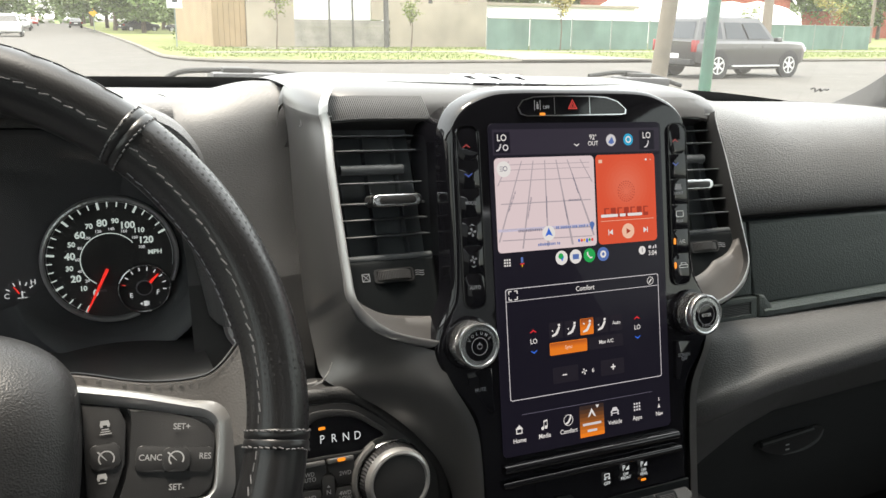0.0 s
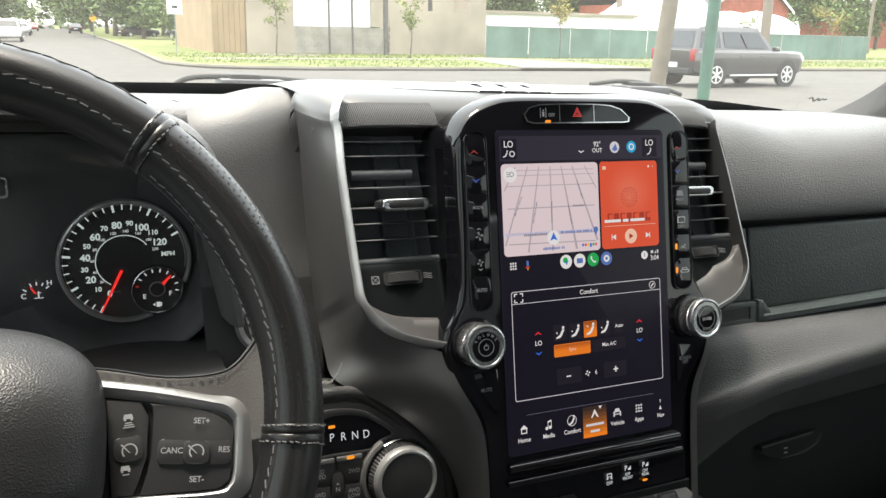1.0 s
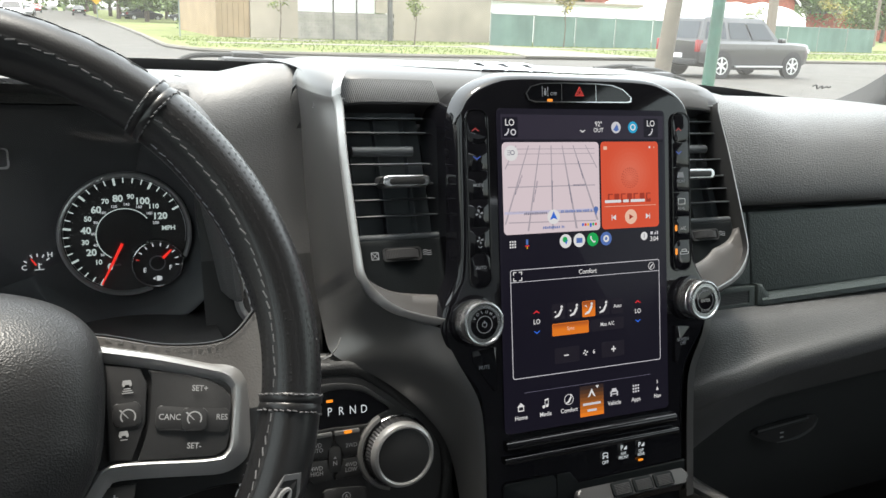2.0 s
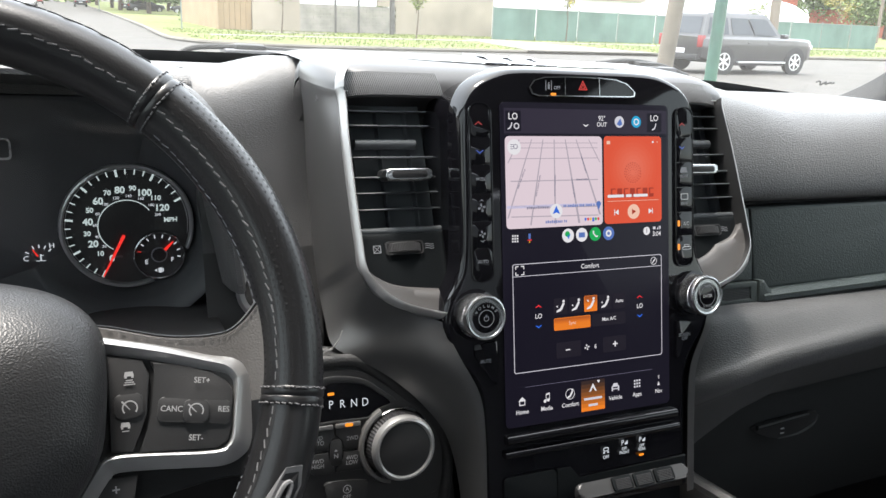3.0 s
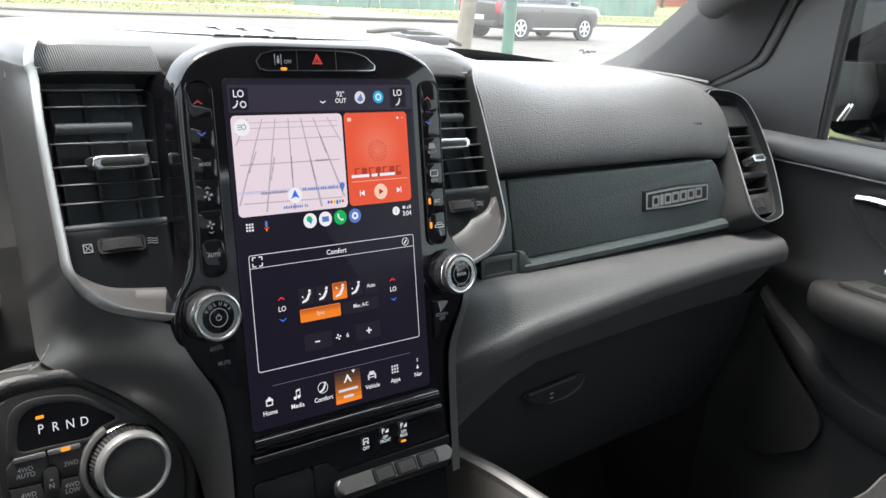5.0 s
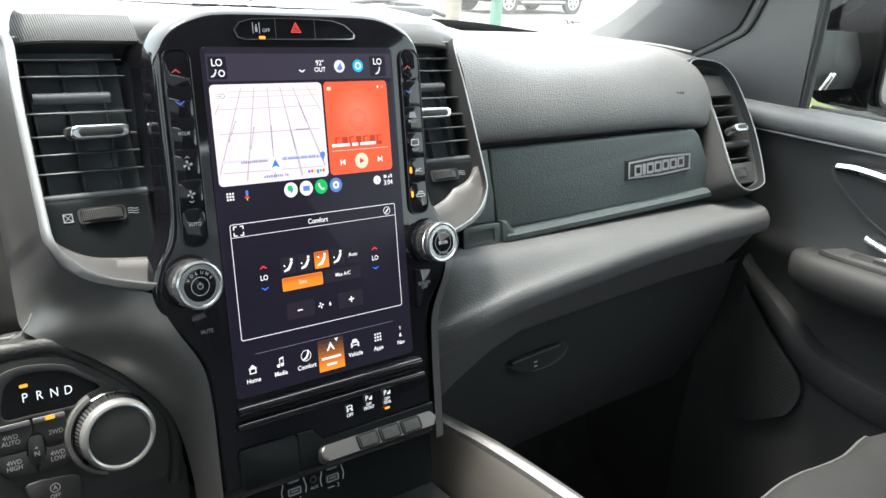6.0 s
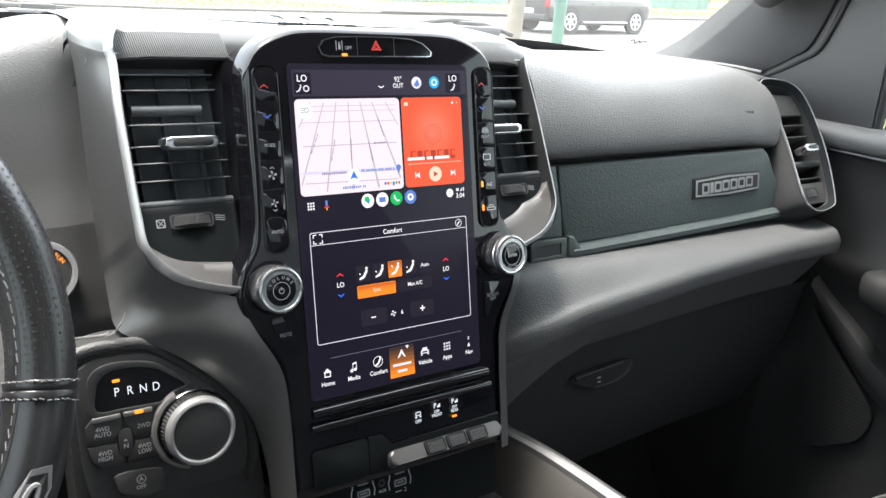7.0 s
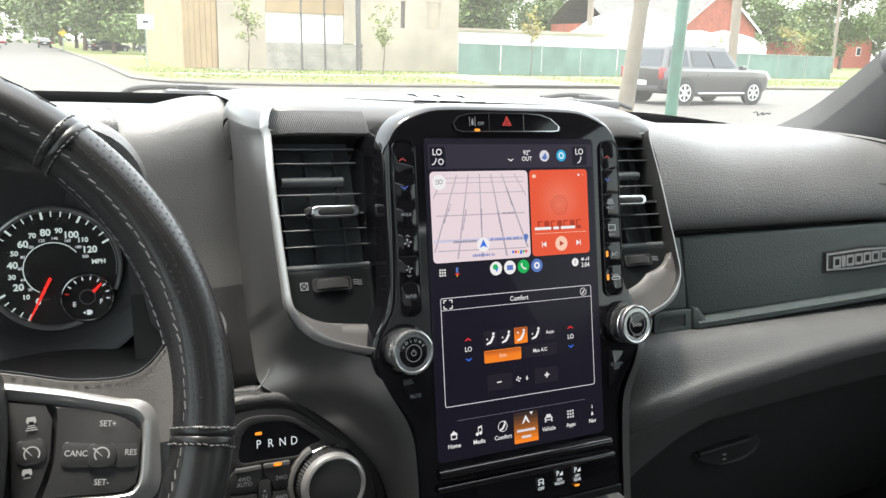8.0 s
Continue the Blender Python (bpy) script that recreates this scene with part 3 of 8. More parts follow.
def grown(loop, d):
    """A closed outline moved outwards by d."""
    out, k = [], len(loop)
    for i in range(k):
        ax, ay = loop[i - 1]
        bx, by = loop[(i + 1) % k]
        l = math.hypot(bx - ax, by - ay)
        out.append((loop[i][0] - d * (by - ay) / l, loop[i][1] + d * (bx - ax) / l))
    return out


rows = [[(x, y, z) for x, y in grown(outline, d)] for d, z in ((0.0008, -0.0765), (0.0008, -0.0250), (0.0032, -0.0215), (0.0040, -0.0200), (0.0038, -0.0186), (0.0004, -0.0080), (-0.0012, -0.0042), (-0.0030, -0.0024), (-0.0060, -0.0015))]
part("surround", loft(rows, True, True), PIANO, stack, "gloss black surround with a flared edge", m=SCREEN)
for side in (-1, 1):
    u = side * 0.1016
    part("key_slot", prism(rounded(u - 0.0092, -0.0105, u + 0.0092, 0.1290, 0.007), 0.0008, 0.0003, base=-0.0012), PIANO, stack, m=SCREEN)
    part("slot_trim", ring(rounded(u - 0.0102, -0.0115, u + 0.0102, 0.1300, 0.0079), rounded(u - 0.0093, -0.0106, u + 0.0093, 0.1291, 0.0070), 0.0020, 0.0004, base=-0.0016), PIANO, stack, m=SCREEN)
    edges = [0.1275, 0.1030, 0.0812, 0.0592, 0.0372, 0.0162, -0.0090]
    for k in range(6):
        a, b = edges[k + 1] + 0.0003, edges[k] - 0.0003
        part("key", prism(rounded(u - 0.0085, a, u + 0.0085, b, 0.0055 if k in (0, 5) else 0.0005), 0.0010, 0.00015, base=-0.0008), PIANO, stack, "gloss black key", m=SCREEN)


def chevron(w, h, t):
    return [(-w, -h), (0, h), (w, -h), (w * 0.72, -h - t * 0.2), (0, h - t), (-w * 0.72, -h - t * 0.2)]


def fan_mark(r):
    bms = []
    for k in range(4):
        a = k * math.pi / 2 + 0.3
        pts = [(r * 0.12 * math.cos(a - 0.6), r * 0.12 * math.sin(a - 0.6))] + [(r * q * math.cos(a + s), r * q * math.sin(a + s)) for q, s in ((0.6, -0.45), (0.95, -0.35), (1.0, 0.1), (0.7, 0.35))]
        bms.append(flat_face(pts))
    return joined(*bms)


def on(u, v, z=0.0):
    return at(SCREEN, u, v, z)


KEY_Z = 0.00030
part("up_mark", flat_face(chevron(0.0036, 0.0014, 0.0014)), RED_KEY, stack, "red arrow", False, on(-0.1030, 0.1143, KEY_Z))
part("down_mark", flat_face([(x, -y) for x, y in chevron(0.0036, 0.0014, 0.0014)]), BLUE_KEY, stack, "blue arrow", False, on(-0.1023, 0.0915, KEY_Z))
lettering("MODE", 0.0035, DIM_LABEL, stack, on(-0.1018, 0.0703, KEY_Z), name="legend", squash=0.9)
for v, r in ((0.0479, 0.0042), (0.0268, 0.0036)):
    part("fan_mark", fan_mark(r * 0.85), DIM_LABEL, stack, "white fan mark", False, on(-0.1016, v, KEY_Z))
    part("arrow_mark", flat_face(chevron(0.0022, 0.0008, 0.0009) if v > 0.04 else [(x, -y) for x, y in chevron(0.0022, 0.0008, 0.0009)]), DIM_LABEL, stack, "", False, on(-0.1016, v + (0.0058 if v > 0.04 else -0.0055), KEY_Z))
lettering("AUTO", 0.0038, DIM_LABEL, stack, on(-0.1012, 0.0050, KEY_Z), name="legend", squash=0.9)
part("up_mark", flat_face(chevron(0.0034, 0.0014, 0.0014)), RED_KEY, stack, "red arrow", False, on(0.0992, 0.1151, KEY_Z))
part("down_mark", flat_face([(x, -y) for x, y in chevron(0.0034, 0.0014, 0.0014)]), BLUE_KEY, stack, "blue arrow", False, on(0.0991, 0.0940, KEY_Z))
part("defrost_mark", flat_face([(-0.004, -0.0022), (0.004, -0.0022), (0.0028, 0.0026), (-0.0028, 0.0026)]), DIM_LABEL, stack, "", False, on(0.1010, 0.0745, KEY_Z))
lettering("FRONT", 0.0036, DIM_LABEL, stack, on(0.1012, 0.0690, KEY_Z), name="legend", squash=0.85)
part("defrost_mark", ring(rounded(-0.0042, -0.0028, 0.0042, 0.0028, 0.0008, 2), rounded(-0.0034, -0.0021, 0.0034, 0.0021, 0.0006, 2), 0.0001), LABEL, stack, "", False, on(0.1016, 0.0511, KEY_Z))
lettering("REAR", 0.0036, DIM_LABEL, stack, on(0.1016, 0.0447, KEY_Z), name="legend", squash=0.85)
lettering("A/C", 0.0044, LABEL, stack, on(0.1034, 0.0268, KEY_Z), name="legend", squash=0.9)
part("recirculation_mark", joined(ring(rounded(-0.005, -0.0022, 0.005, 0.0006, 0.0012, 2), rounded(-0.0044, -0.0016, 0.0044, 0.0, 0.0009, 2), 0.0001), ring(rounded(-0.003, 0.0004, 0.0028, 0.0026, 0.001, 2), rounded(-0.0024, 0.0008, 0.0022, 0.0020, 0.0006, 2), 0.0001)), LABEL, stack, "", False, on(0.1040, 0.0058, KEY_Z))
for v in (0.0274, 0.0064):
    part("indicator", prism(rounded(-0.0012, -0.0028, 0.0012, 0.0028, 0.0011, 3), 0.0003), AMBER, stack, "lit amber indicator", False, on(0.0950, v, KEY_Z))

# three keys above the screen inside a thin chrome line
key_out = [(-0.0565, 0.1432), (-0.0520, 0.1490), (-0.0420, 0.1518), (-0.0200, 0.1528), (0.0130, 0.1528), (0.0290, 0.1518), (0.0400, 0.1485), (0.0485, 0.1415), (0.0478, 0.1378), (0.0430, 0.1372), (-0.0480, 0.1362), (-0.0540, 0.1378)]
key_in = [(-0.0042 + (x + 0.0042) * 0.978, 0.1447 + (y - 0.1447) * 0.90) for x, y in key_out]
part("key_edge_line", ring(key_out, key_in, 0.0014, base=-0.0010), BRIGHT, stack, "thin chrome outline", m=SCREEN)
part("key_plate", prism(key_in[::-1], 0.0008, base=-0.0010), PIANO, stack, m=SCREEN)
for u in (-0.0222, 0.0118):
    part("divider", box(-0.0003, -0.0070, 0, 0.0003, 0.0074, 0.0013), BRIGHT, stack, "", False, on(u, 0.1448, -0.001))
part("hazard_mark", joined(ring([(-0.0046, -0.0032), (0.0046, -0.0032), (0, 0.0048)], [(-0.0034, -0.0025), (0.0034, -0.0025), (0, 0.0034)], 0.0001), ring([(-0.0024, -0.0019), (0.0024, -0.0019), (0, 0.0022)], [(-0.0014, -0.0013), (0.0014, -0.0013), (0, 0.0010)], 0.0001)), RED_LIT, stack, "red hazard triangle", False, on(-0.0048, 0.1452, 0.0002))
part("lane_mark", joined(box(-0.0030, -0.004, 0, -0.0024, 0.004, 0.0001), box(0.0022, -0.004, 0, 0.0028, 0.004, 0.0001), box(-0.0010, -0.003, 0, 0.0010, 0.0010, 0.0001), box(-0.0006, 0.0014, 0, 0.0006, 0.0026, 0.0001)), DIM_LABEL, stack, "", False, on(-0.0380, 0.1450, 0.0002))
lettering("OFF", 0.0040, DIM_LABEL, stack, on(-0.0300, 0.1432, 0.0002), name="legend", squash=0.9)
part("indicator", prism(rounded(-0.0026, -0.0011, 0.0026, 0.0011, 0.001, 3), 0.0004), AMBER, stack, "lit amber indicator", False, on(-0.0338, 0.1380, 0.0002))

# knobs
for side, words in ((-1, ("VOLUME",)), (1, ("TUNE", "ENTER", "SCROLL"))):
    knob = thing("volume_knob" if side < 0 else "tuning_knob", "round knob with a knurled chrome rim and gloss black face", "knob", "knobs beside the screen")
    km = on(side * 0.1100, -0.0365, 0.0)
    part("collar", lathe([(0.0205, -0.0015), (0.0205, 0.0015), (0.0185, 0.0022), (0.0150, 0.0022)]), PIANO, knob, m=km)
    n = 96
    rows = [[((r * (0.955 if (j % 2 and kn) else 1.0)) * math.cos(2 * math.pi * j / n), (r * (0.955 if (j % 2 and kn) else 1.0)) * math.sin(2 * math.pi * j / n), z) for j in range(n)] for r, z, kn in ((0.0168, 0.0015, 0), (0.0176, 0.0030, 1), (0.0176, 0.0135, 1), (0.0170, 0.0142, 0))]
    part("grip", loft(rows, True), CHROME, knob, "knurled chrome grip", False, km)
    part("rim", lathe([(0.0170, 0.0142), (0.0179, 0.0148), (0.0179, 0.0180), (0.0172, 0.0198), (0.0160, 0.0205), (0.0150, 0.0203), (0.0147, 0.0196)], 48), CHROME, knob, "bright chrome rim", m=km)
    part("face", lathe([(0.0149, 0.0192), (0.0110, 0.0197), (0.0001, 0.0199)], 40), PIANO, knob, "gloss black face", m=km)
    if side < 0:
        part("power_mark", joined(ring(disc(0.0022, 24), disc(0.0017, 24), 0.0001), box(-0.0003, 0.0006, 0, 0.0003, 0.0030, 0.0001)), DIM_LABEL, knob, "grey power mark", False, on(-0.1100, -0.0370, 0.0201))
        part("ring_mark", ring(disc(0.0068, 40), disc(0.0063, 40), 0.0001), DIM_LABEL, knob, "", False, on(-0.1100, -0.0370, 0.0200))
        for i, ch in enumerate("VOLUME"):
            a = radians(90 + 58 - 116 * i / 5)
            lettering(ch, 0.0034, DIM_LABEL, knob, on(-0.1100 + 0.0098 * math.cos(a), -0.0370 + 0.0098 * math.sin(a), 0.0201) @ pose(0, 0, 0, 0, 0, math.degrees(a) - 90), name="legend")
    else:
        lettering("ENTER", 0.0038, LABEL, knob, on(0.1100, -0.0368, 0.0202), name="legend", squash=0.9)
        lettering("TUNE", 0.0030, DIM_LABEL, knob, on(0.1100, -0.0280, 0.0201), name="legend")
        lettering("SCROLL", 0.0030, DIM_LABEL, knob, on(0.1100, -0.0456, 0.0201), name="legend")
        part("ring_mark", ring(disc(0.0088, 40), disc(0.0084, 40), 0.0001), DIM_LABEL, knob, "", False, on(0.1100, -0.0365, 0.0200))
for side, word in ((-1, "MUTE"), (1, "SCREEN\nOFF")):
    key = [(-0.0100, 0.0130), (0.0105, 0.0150), (0.0112, -0.0190), (0.0080, -0.0210), (-0.0095, 0.0040)]
    if side > 0:
        key = [(-x * 0.8, y * 0.95) for x, y in key[::-1]]
    part("key", prism(key, 0.0010, 0.0002, base=-0.0008), PIANO, stack, "gloss black key", m=on(side * 0.1010, -0.0745))
    lettering(word, 0.0042, DIM_LABEL, stack, on(side * 0.1012, -0.0750, 0.0004), name="legend", squash=0.9)

# lower panel with the switch bank and the sockets
part("ledge", tube([(-0.084, 0, 0), (0.090, 0, 0)], 0.0040, 12), PIANO, stack, "gloss black ledge", m=on(0, -0.1425, 0.0005))
part("ledge", tube([(-0.086, 0, 0), (0.092, 0, 0)], 0.0030, 12), PIANO, stack, "gloss black ledge", m=on(0, -0.1545, 0.0015))
part("blank_panel", prism(rounded(-0.0870, -0.2060, -0.0375, -0.1735, 0.004), 0.0022, 0.0008, base=0.0), LOUVRE, stack, "matt black blank panel", m=SCREEN)
part("switch_panel", prism([(-0.0365, -0.2060), (0.1000, -0.2060), (0.1000, -0.1830), (-0.0150, -0.1850), (-0.0230, -0.1740), (-0.0365, -0.1735)], 0.0022, 0.0008, base=0.0), LOUVRE, stack, m=SCREEN)
bar = thing("switch_bank", "dark grey switch bar with three ribbed push switches", "switches")
bar_face = frame_at(SCREEN @ Vector((0.0405, -0.1955, 0.0095)), (1, 0, 0), SCREEN.to_3x3() @ Vector((0, 0.86, -0.5)))
part("bar", prism(rounded(-0.0605, -0.0050, 0.0565, 0.0080, 0.0045), 0.010, 0.003, 3, base=-0.010), grain(material("dark grey switch plastic", (0.040, 0.040, 0.041), 0.36), 2000, 0.15, 0.0003), bar, "dark grey bar", m=bar_face)
for u in (-0.0165, 0.0060, 0.0285):
    sw = part("switch", prism(rounded(u - 0.0102, -0.0044, u + 0.0102, 0.0076, 0.002), 0.0022, 0.0008, base=0.0), LOUVRE, bar, "ribbed push switch", m=bar_face)
    for k in range(7):
        part("rib", box(u - 0.0078, -0.0032 + k * 0.0013, 0.0022, u + 0.0078, -0.0026 + k * 0.0013, 0.0029), RIB, sw, "", False)
lettering("OFF", 0.0042, LABEL_LIT, stack, on(0.0141, -0.1720, 0.0002), name="legend", squash=0.9)
part("car_mark", joined(ring(rounded(-0.0028, 0.0, 0.0028, 0.0034, 0.001, 2), rounded(-0.0020, 0.0007, 0.0020, 0.0027, 0.0006, 2), 0.0001), box(-0.003, -0.0018, 0, -0.0012, -0.0004, 0.0001), box(0.0012, -0.0018, 0, 0.003, -0.0004, 0.0001)), LABEL_LIT, stack, "", False, on(0.0141, -0.1668, 0.0002))
for u, word in ((0.0335, "OFF\nFRONT"), (0.0525, "OFF\nREAR")):
    lettering("P", 0.0064, LABEL_LIT, stack, on(u - 0.0018, -0.1622, 0.0002), name="legend", squash=0.9)
    part("wave_mark", flat_face([(0.0004, -0.001), (0.0036, 0.0016), (0.0036, -0.0020), (0.0004, -0.002)]), LABEL_LIT, stack, "", False, on(u, -0.1620, 0.0002))
    lettering(word, 0.0038, LABEL_LIT, stack, on(u, -0.1692, 0.0002), name="legend", squash=0.85)
part("indicator", prism(rounded(-0.0026, -0.0009, 0.0026, 0.0009, 0.0008, 3), 0.0004), AMBER, stack, "lit amber indicator", False, on(0.0517, -0.1757, 0.0002))

# ---- touch screen ----
screen = thing("touch_screen", "tall lit touch screen with map, red card and climate controls", "screen")
SHINE = 0.165


def lit(name, r, g, b, k=1.0):
    """A colour as the lit screen shows it, 0 to 255."""
    c = [((v / 255 + 0.055) / 1.055) ** 2.4 if v > 10 else v / 255 / 12.92 for v in (r, g, b)]
    m = material(name, (0.004, 0.004, 0.005), 0.30, spec=0.10)
    e = m.node_tree.nodes["Principled BSDF"]
    e.inputs["Emission Color"].default_value = (*c, 1)
    e.inputs["Emission Strength"].default_value = SHINE * k
    return m


UI_BLACK = lit("screen black", 24, 22, 34)
UI_HEAD = lit("screen header", 50, 46, 60)
UI_TILE = lit("screen tile", 33, 30, 40)
UI_WHITE = lit("screen white", 235, 235, 240)
UI_SOFT = lit("screen soft white", 214, 214, 224)
UI_MAP = lit("map ground", 228, 212, 222)
UI_ROAD = lit("map roads", 176, 168, 180)
UI_RED = lit("media red", 228, 88, 58)
UI_DEEP = lit("media dark red", 170, 58, 40)
UI_PALE = lit("media pale", 246, 200, 178)
UI_ORANGE = lit("orange", 240, 130, 40)
UI_BLUE = lit("blue", 50, 110, 225)
UI_CYAN = lit("cyan", 30, 170, 220)
UI_GREEN = lit("green", 20, 175, 90)
UI_LILAC = lit("map main road", 205, 202, 232)
UI_INK = lit("map ink", 120, 118, 140)
UI_SLATE = lit("slate blue", 88, 120, 190)
UI_ARROW_RED = lit("warm arrow", 235, 50, 60)
UI_YELLOW = lit("yellow", 245, 190, 40)
part("glass", prism(rounded(-0.0835, -0.1330, 0.0835, 0.1310, 0.004), 0.0012, 0.0005, base=-0.0008), UI_BLACK, screen, "black display glass", m=SCREEN)


def tile(u0, v0, u1, v1, r, mat, layer, name="tile", label=""):
    return part(name, flat_face(rounded(u0, v0, u1, v1, r, 4)), mat, screen, label, False, on(0, 0, 0.0005 + 0.00012 * layer))


def pieces(me):
    """How many loose pieces a mesh has."""
    root = list(range(len(me.vertices)))

    def top(i):
        while root[i] != i:
            i = root[i]
        return i

    for e in me.edges:
        root[top(e.vertices[0])] = top(e.vertices[1])
    return sum(1 for i, r in enumerate(root) if i == r)


def mark(bm, mat, u, v, layer, name="icon", label=""):
    ob = part(name, bm, mat, screen, label, False, on(u, v, 0.0005 + 0.00012 * layer))
    if pieces(ob.data) > 3:
        ob["kind"] = "stuff"
    return ob


def words(text, size, u, v, mat=UI_WHITE, layer=3, squash=0.92, align="CENTER"):
    return lettering(text, size, mat, screen, on(u, v, 0.0005 + 0.00012 * layer), align, "caption", squash)


def bar_of(u0, u1, v, h, mat, layer=3, name="text_bar"):
    return tile(u0, v - h / 2, u1, v + h / 2, h * 0.2, mat, layer, name)


def greek(u0, u1, v, h, mat, layer=3, turn=0.0, gap=0.3, seed=1):
    """A line of writing as a row of small bars, one a letter, with gaps between the words."""
    rnd_ = random.Random(seed)
    bits, x = [], u0
    while x < u1 - h * 0.3:
        w = h * rnd_.uniform(0.42, 0.62)
        tall = rnd_.choice((1.0, 0.86, 0.86, 0.9))
        bits.append(flat_face([(x, -h / 2), (x + w, -h / 2), (x + w, -h / 2 + h * tall), (x, -h / 2 + h * tall)]))
        x += w + h * gap + (h * 0.5 if rnd_.random() < 0.14 else 0.0)
    ob = mark(joined(*bits), mat, 0, v, layer, "text_bars")
    ob["kind"] = "stuff"
    if turn:
        ob.matrix_basis = on(0, v, 0.0005 + 0.00012 * layer) @ pose((u0 + u1) / 2, 0, 0, 0, 0, turn) @ pose(-(u0 + u1) / 2, 0, 0)
    return ob


def seat_mark(k=1.0):
    """A seated figure mark: head, reclined back and cushion."""
    return joined(flat_face(disc(0.0011 * k, 12, 0.0020 * k, 0.0040 * k)), flat_face([(-0.0014 * k, -0.0016 * k), (0.0006 * k, -0.0022 * k), (0.0030 * k, 0.0022 * k), (0.0014 * k, 0.0030 * k)]), flat_face([(-0.0044 * k, -0.0042 * k), (-0.0008 * k, -0.0034 * k), (0.0006 * k, -0.0022 * k), (-0.0014 * k, -0.0014 * k), (-0.0044 * k, -0.0030 * k)]))


tile(-0.0805, 0.1062, 0.0815, 0.1262, 0.0005, UI_HEAD, 1, "header")
tile(-0.0805, 0.1040, 0.0815, 0.1062, 0.0004, UI_BLACK, 1, "header_edge")
tile(-0.0791, 0.1078, -0.0649, 0.1240, 0.0006, UI_BLACK, 2)
tile(0.0605, 0.1078, 0.0760, 0.1240, 0.0006, UI_BLACK, 2)
words("LO", 0.0074, -0.0723, 0.1195)
words("LO", 0.0074, 0.0681, 0.1195)
mark(seat_mark(0.62), UI_SOFT, -0.0748, 0.1118, 3)
mark(ring(disc(0.0026, 20), disc(0.0016, 20), 0.00005), UI_SOFT, -0.0692, 0.1120, 3)
mark(seat_mark(0.66), UI_SOFT, 0.0684, 0.1120, 3)
mark(flat_face([(x, -y) for x, y in chevron(0.0030, 0.0010, 0.0012)]), UI_WHITE, -0.0029, 0.1127, 3)
words("92°", 0.0058, 0.0134, 0.1188)
words("OUT", 0.0052, 0.0132, 0.1137)
mark(flat_face(disc(0.0049, 28)), UI_SOFT, 0.0312, 0.1162, 3)
mark(flat_face([(-0.003, -0.002), (0.001, 0.003), (0.003, -0.002), (0.0, -0.0035)]), UI_SLATE, 0.0312, 0.1162, 4)
mark(flat_face(disc(0.0050, 28)), UI_CYAN, 0.0488, 0.1164, 3)
mark(ring(disc(0.0029, 24), disc(0.0018, 24), 0.00005), UI_WHITE, 0.0488, 0.1164, 4)
# map with its roads running to a far point, clipped to the card
M0, M1, N0, N1 = -0.0800, 0.0132, 0.0298, 0.1040
tile(M0, N0, M1, N1, 0.0035, UI_MAP, 1, "map", "pale street map")


def map_road(x0, y0, x1, y1, w0, w1, mat=UI_ROAD, layer=2):
    pts = []
    for i in range(25):
        t = i / 24
        x, y, w = x0 + (x1 - x0) * t, y0 + (y1 - y0) * t, w0 + (w1 - w0) * t
        if M0 + 0.0006 < x - w and x + w < M1 - 0.0006 and N0 + 0.0006 < y < N1 - 0.0006:
            pts.append((x, y, w))
    if len(pts) > 1:
        steep = abs(y1 - y0) > abs(x1 - x0)
        a = [(x - w, y) if steep else (x, y - w) for x, y, w in pts]
        b = [(x + w, y) if steep else (x, y + w) for x, y, w in pts]
        tile_bm = bmesh.new()
        tile_bm.faces.new([tile_bm.verts.new((p[0], p[1], 0)) for p in a + b[::-1]])
        mark(tile_bm, mat, 0, 0, layer, "map_road")


for k, xb in enumerate((-0.150, -0.108, -0.082, -0.058, -0.034, -0.010, 0.014, 0.042)):
    map_road(xb, 0.029, -0.034 + (xb + 0.034) * 0.42, 0.1045, 0.0010 if k in (5, 6) else 0.0007, 0.0004)
for y, w in ((0.0985, 0.00025), (0.0945, 0.00025), (0.0860, 0.0003), (0.0680, 0.0004), (0.0460, 0.0010), (0.0380, 0.0004)):
    map_road(-0.0793, y + (0.0015 if y < 0.05 else 0), 0.0125, y, w, w)
tile(-0.0793, 0.0462, 0.0075, 0.0484, 0.0002, UI_LILAC, 2, "map_road")
greek(-0.0610, -0.0385, 0.0463, 0.0021, UI_INK, seed=3)
greek(-0.0260, 0.0060, 0.0468, 0.0021, UI_SLATE, seed=4)
greek(-0.0435, -0.0228, 0.0342, 0.0022, UI_SLATE, seed=5)
greek(-0.0130, -0.0010, 0.0683, 0.0015, UI_INK, seed=6)
for k, (u0, v0, turn) in enumerate(((-0.0655, 0.0700, 66), (-0.0500, 0.0640, 76), (-0.0340, 0.0640, 88), (-0.0165, 0.0620, 100), (-0.0060, 0.0820, 108))):
    greek(u0 - 0.0085, u0 + 0.0085, v0, 0.0012, UI_INK, 3, turn, seed=20 + k)
mark(flat_face(disc(0.0060, 28)), UI_WHITE, -0.0331, 0.0428, 3)
mark(flat_face([(-0.0036, -0.0030), (0, -0.0016), (0.0036, -0.0030), (0, 0.0040)]), UI_BLUE, -0.0331, 0.0433, 4)
mark(joined(flat_face(disc(0.0024, 20, 0, 0.001)), flat_face([(-0.0015, -0.001), (0.0015, -0.001), (0, -0.0045)])), UI_SLATE, 0.0090, 0.0465, 3)
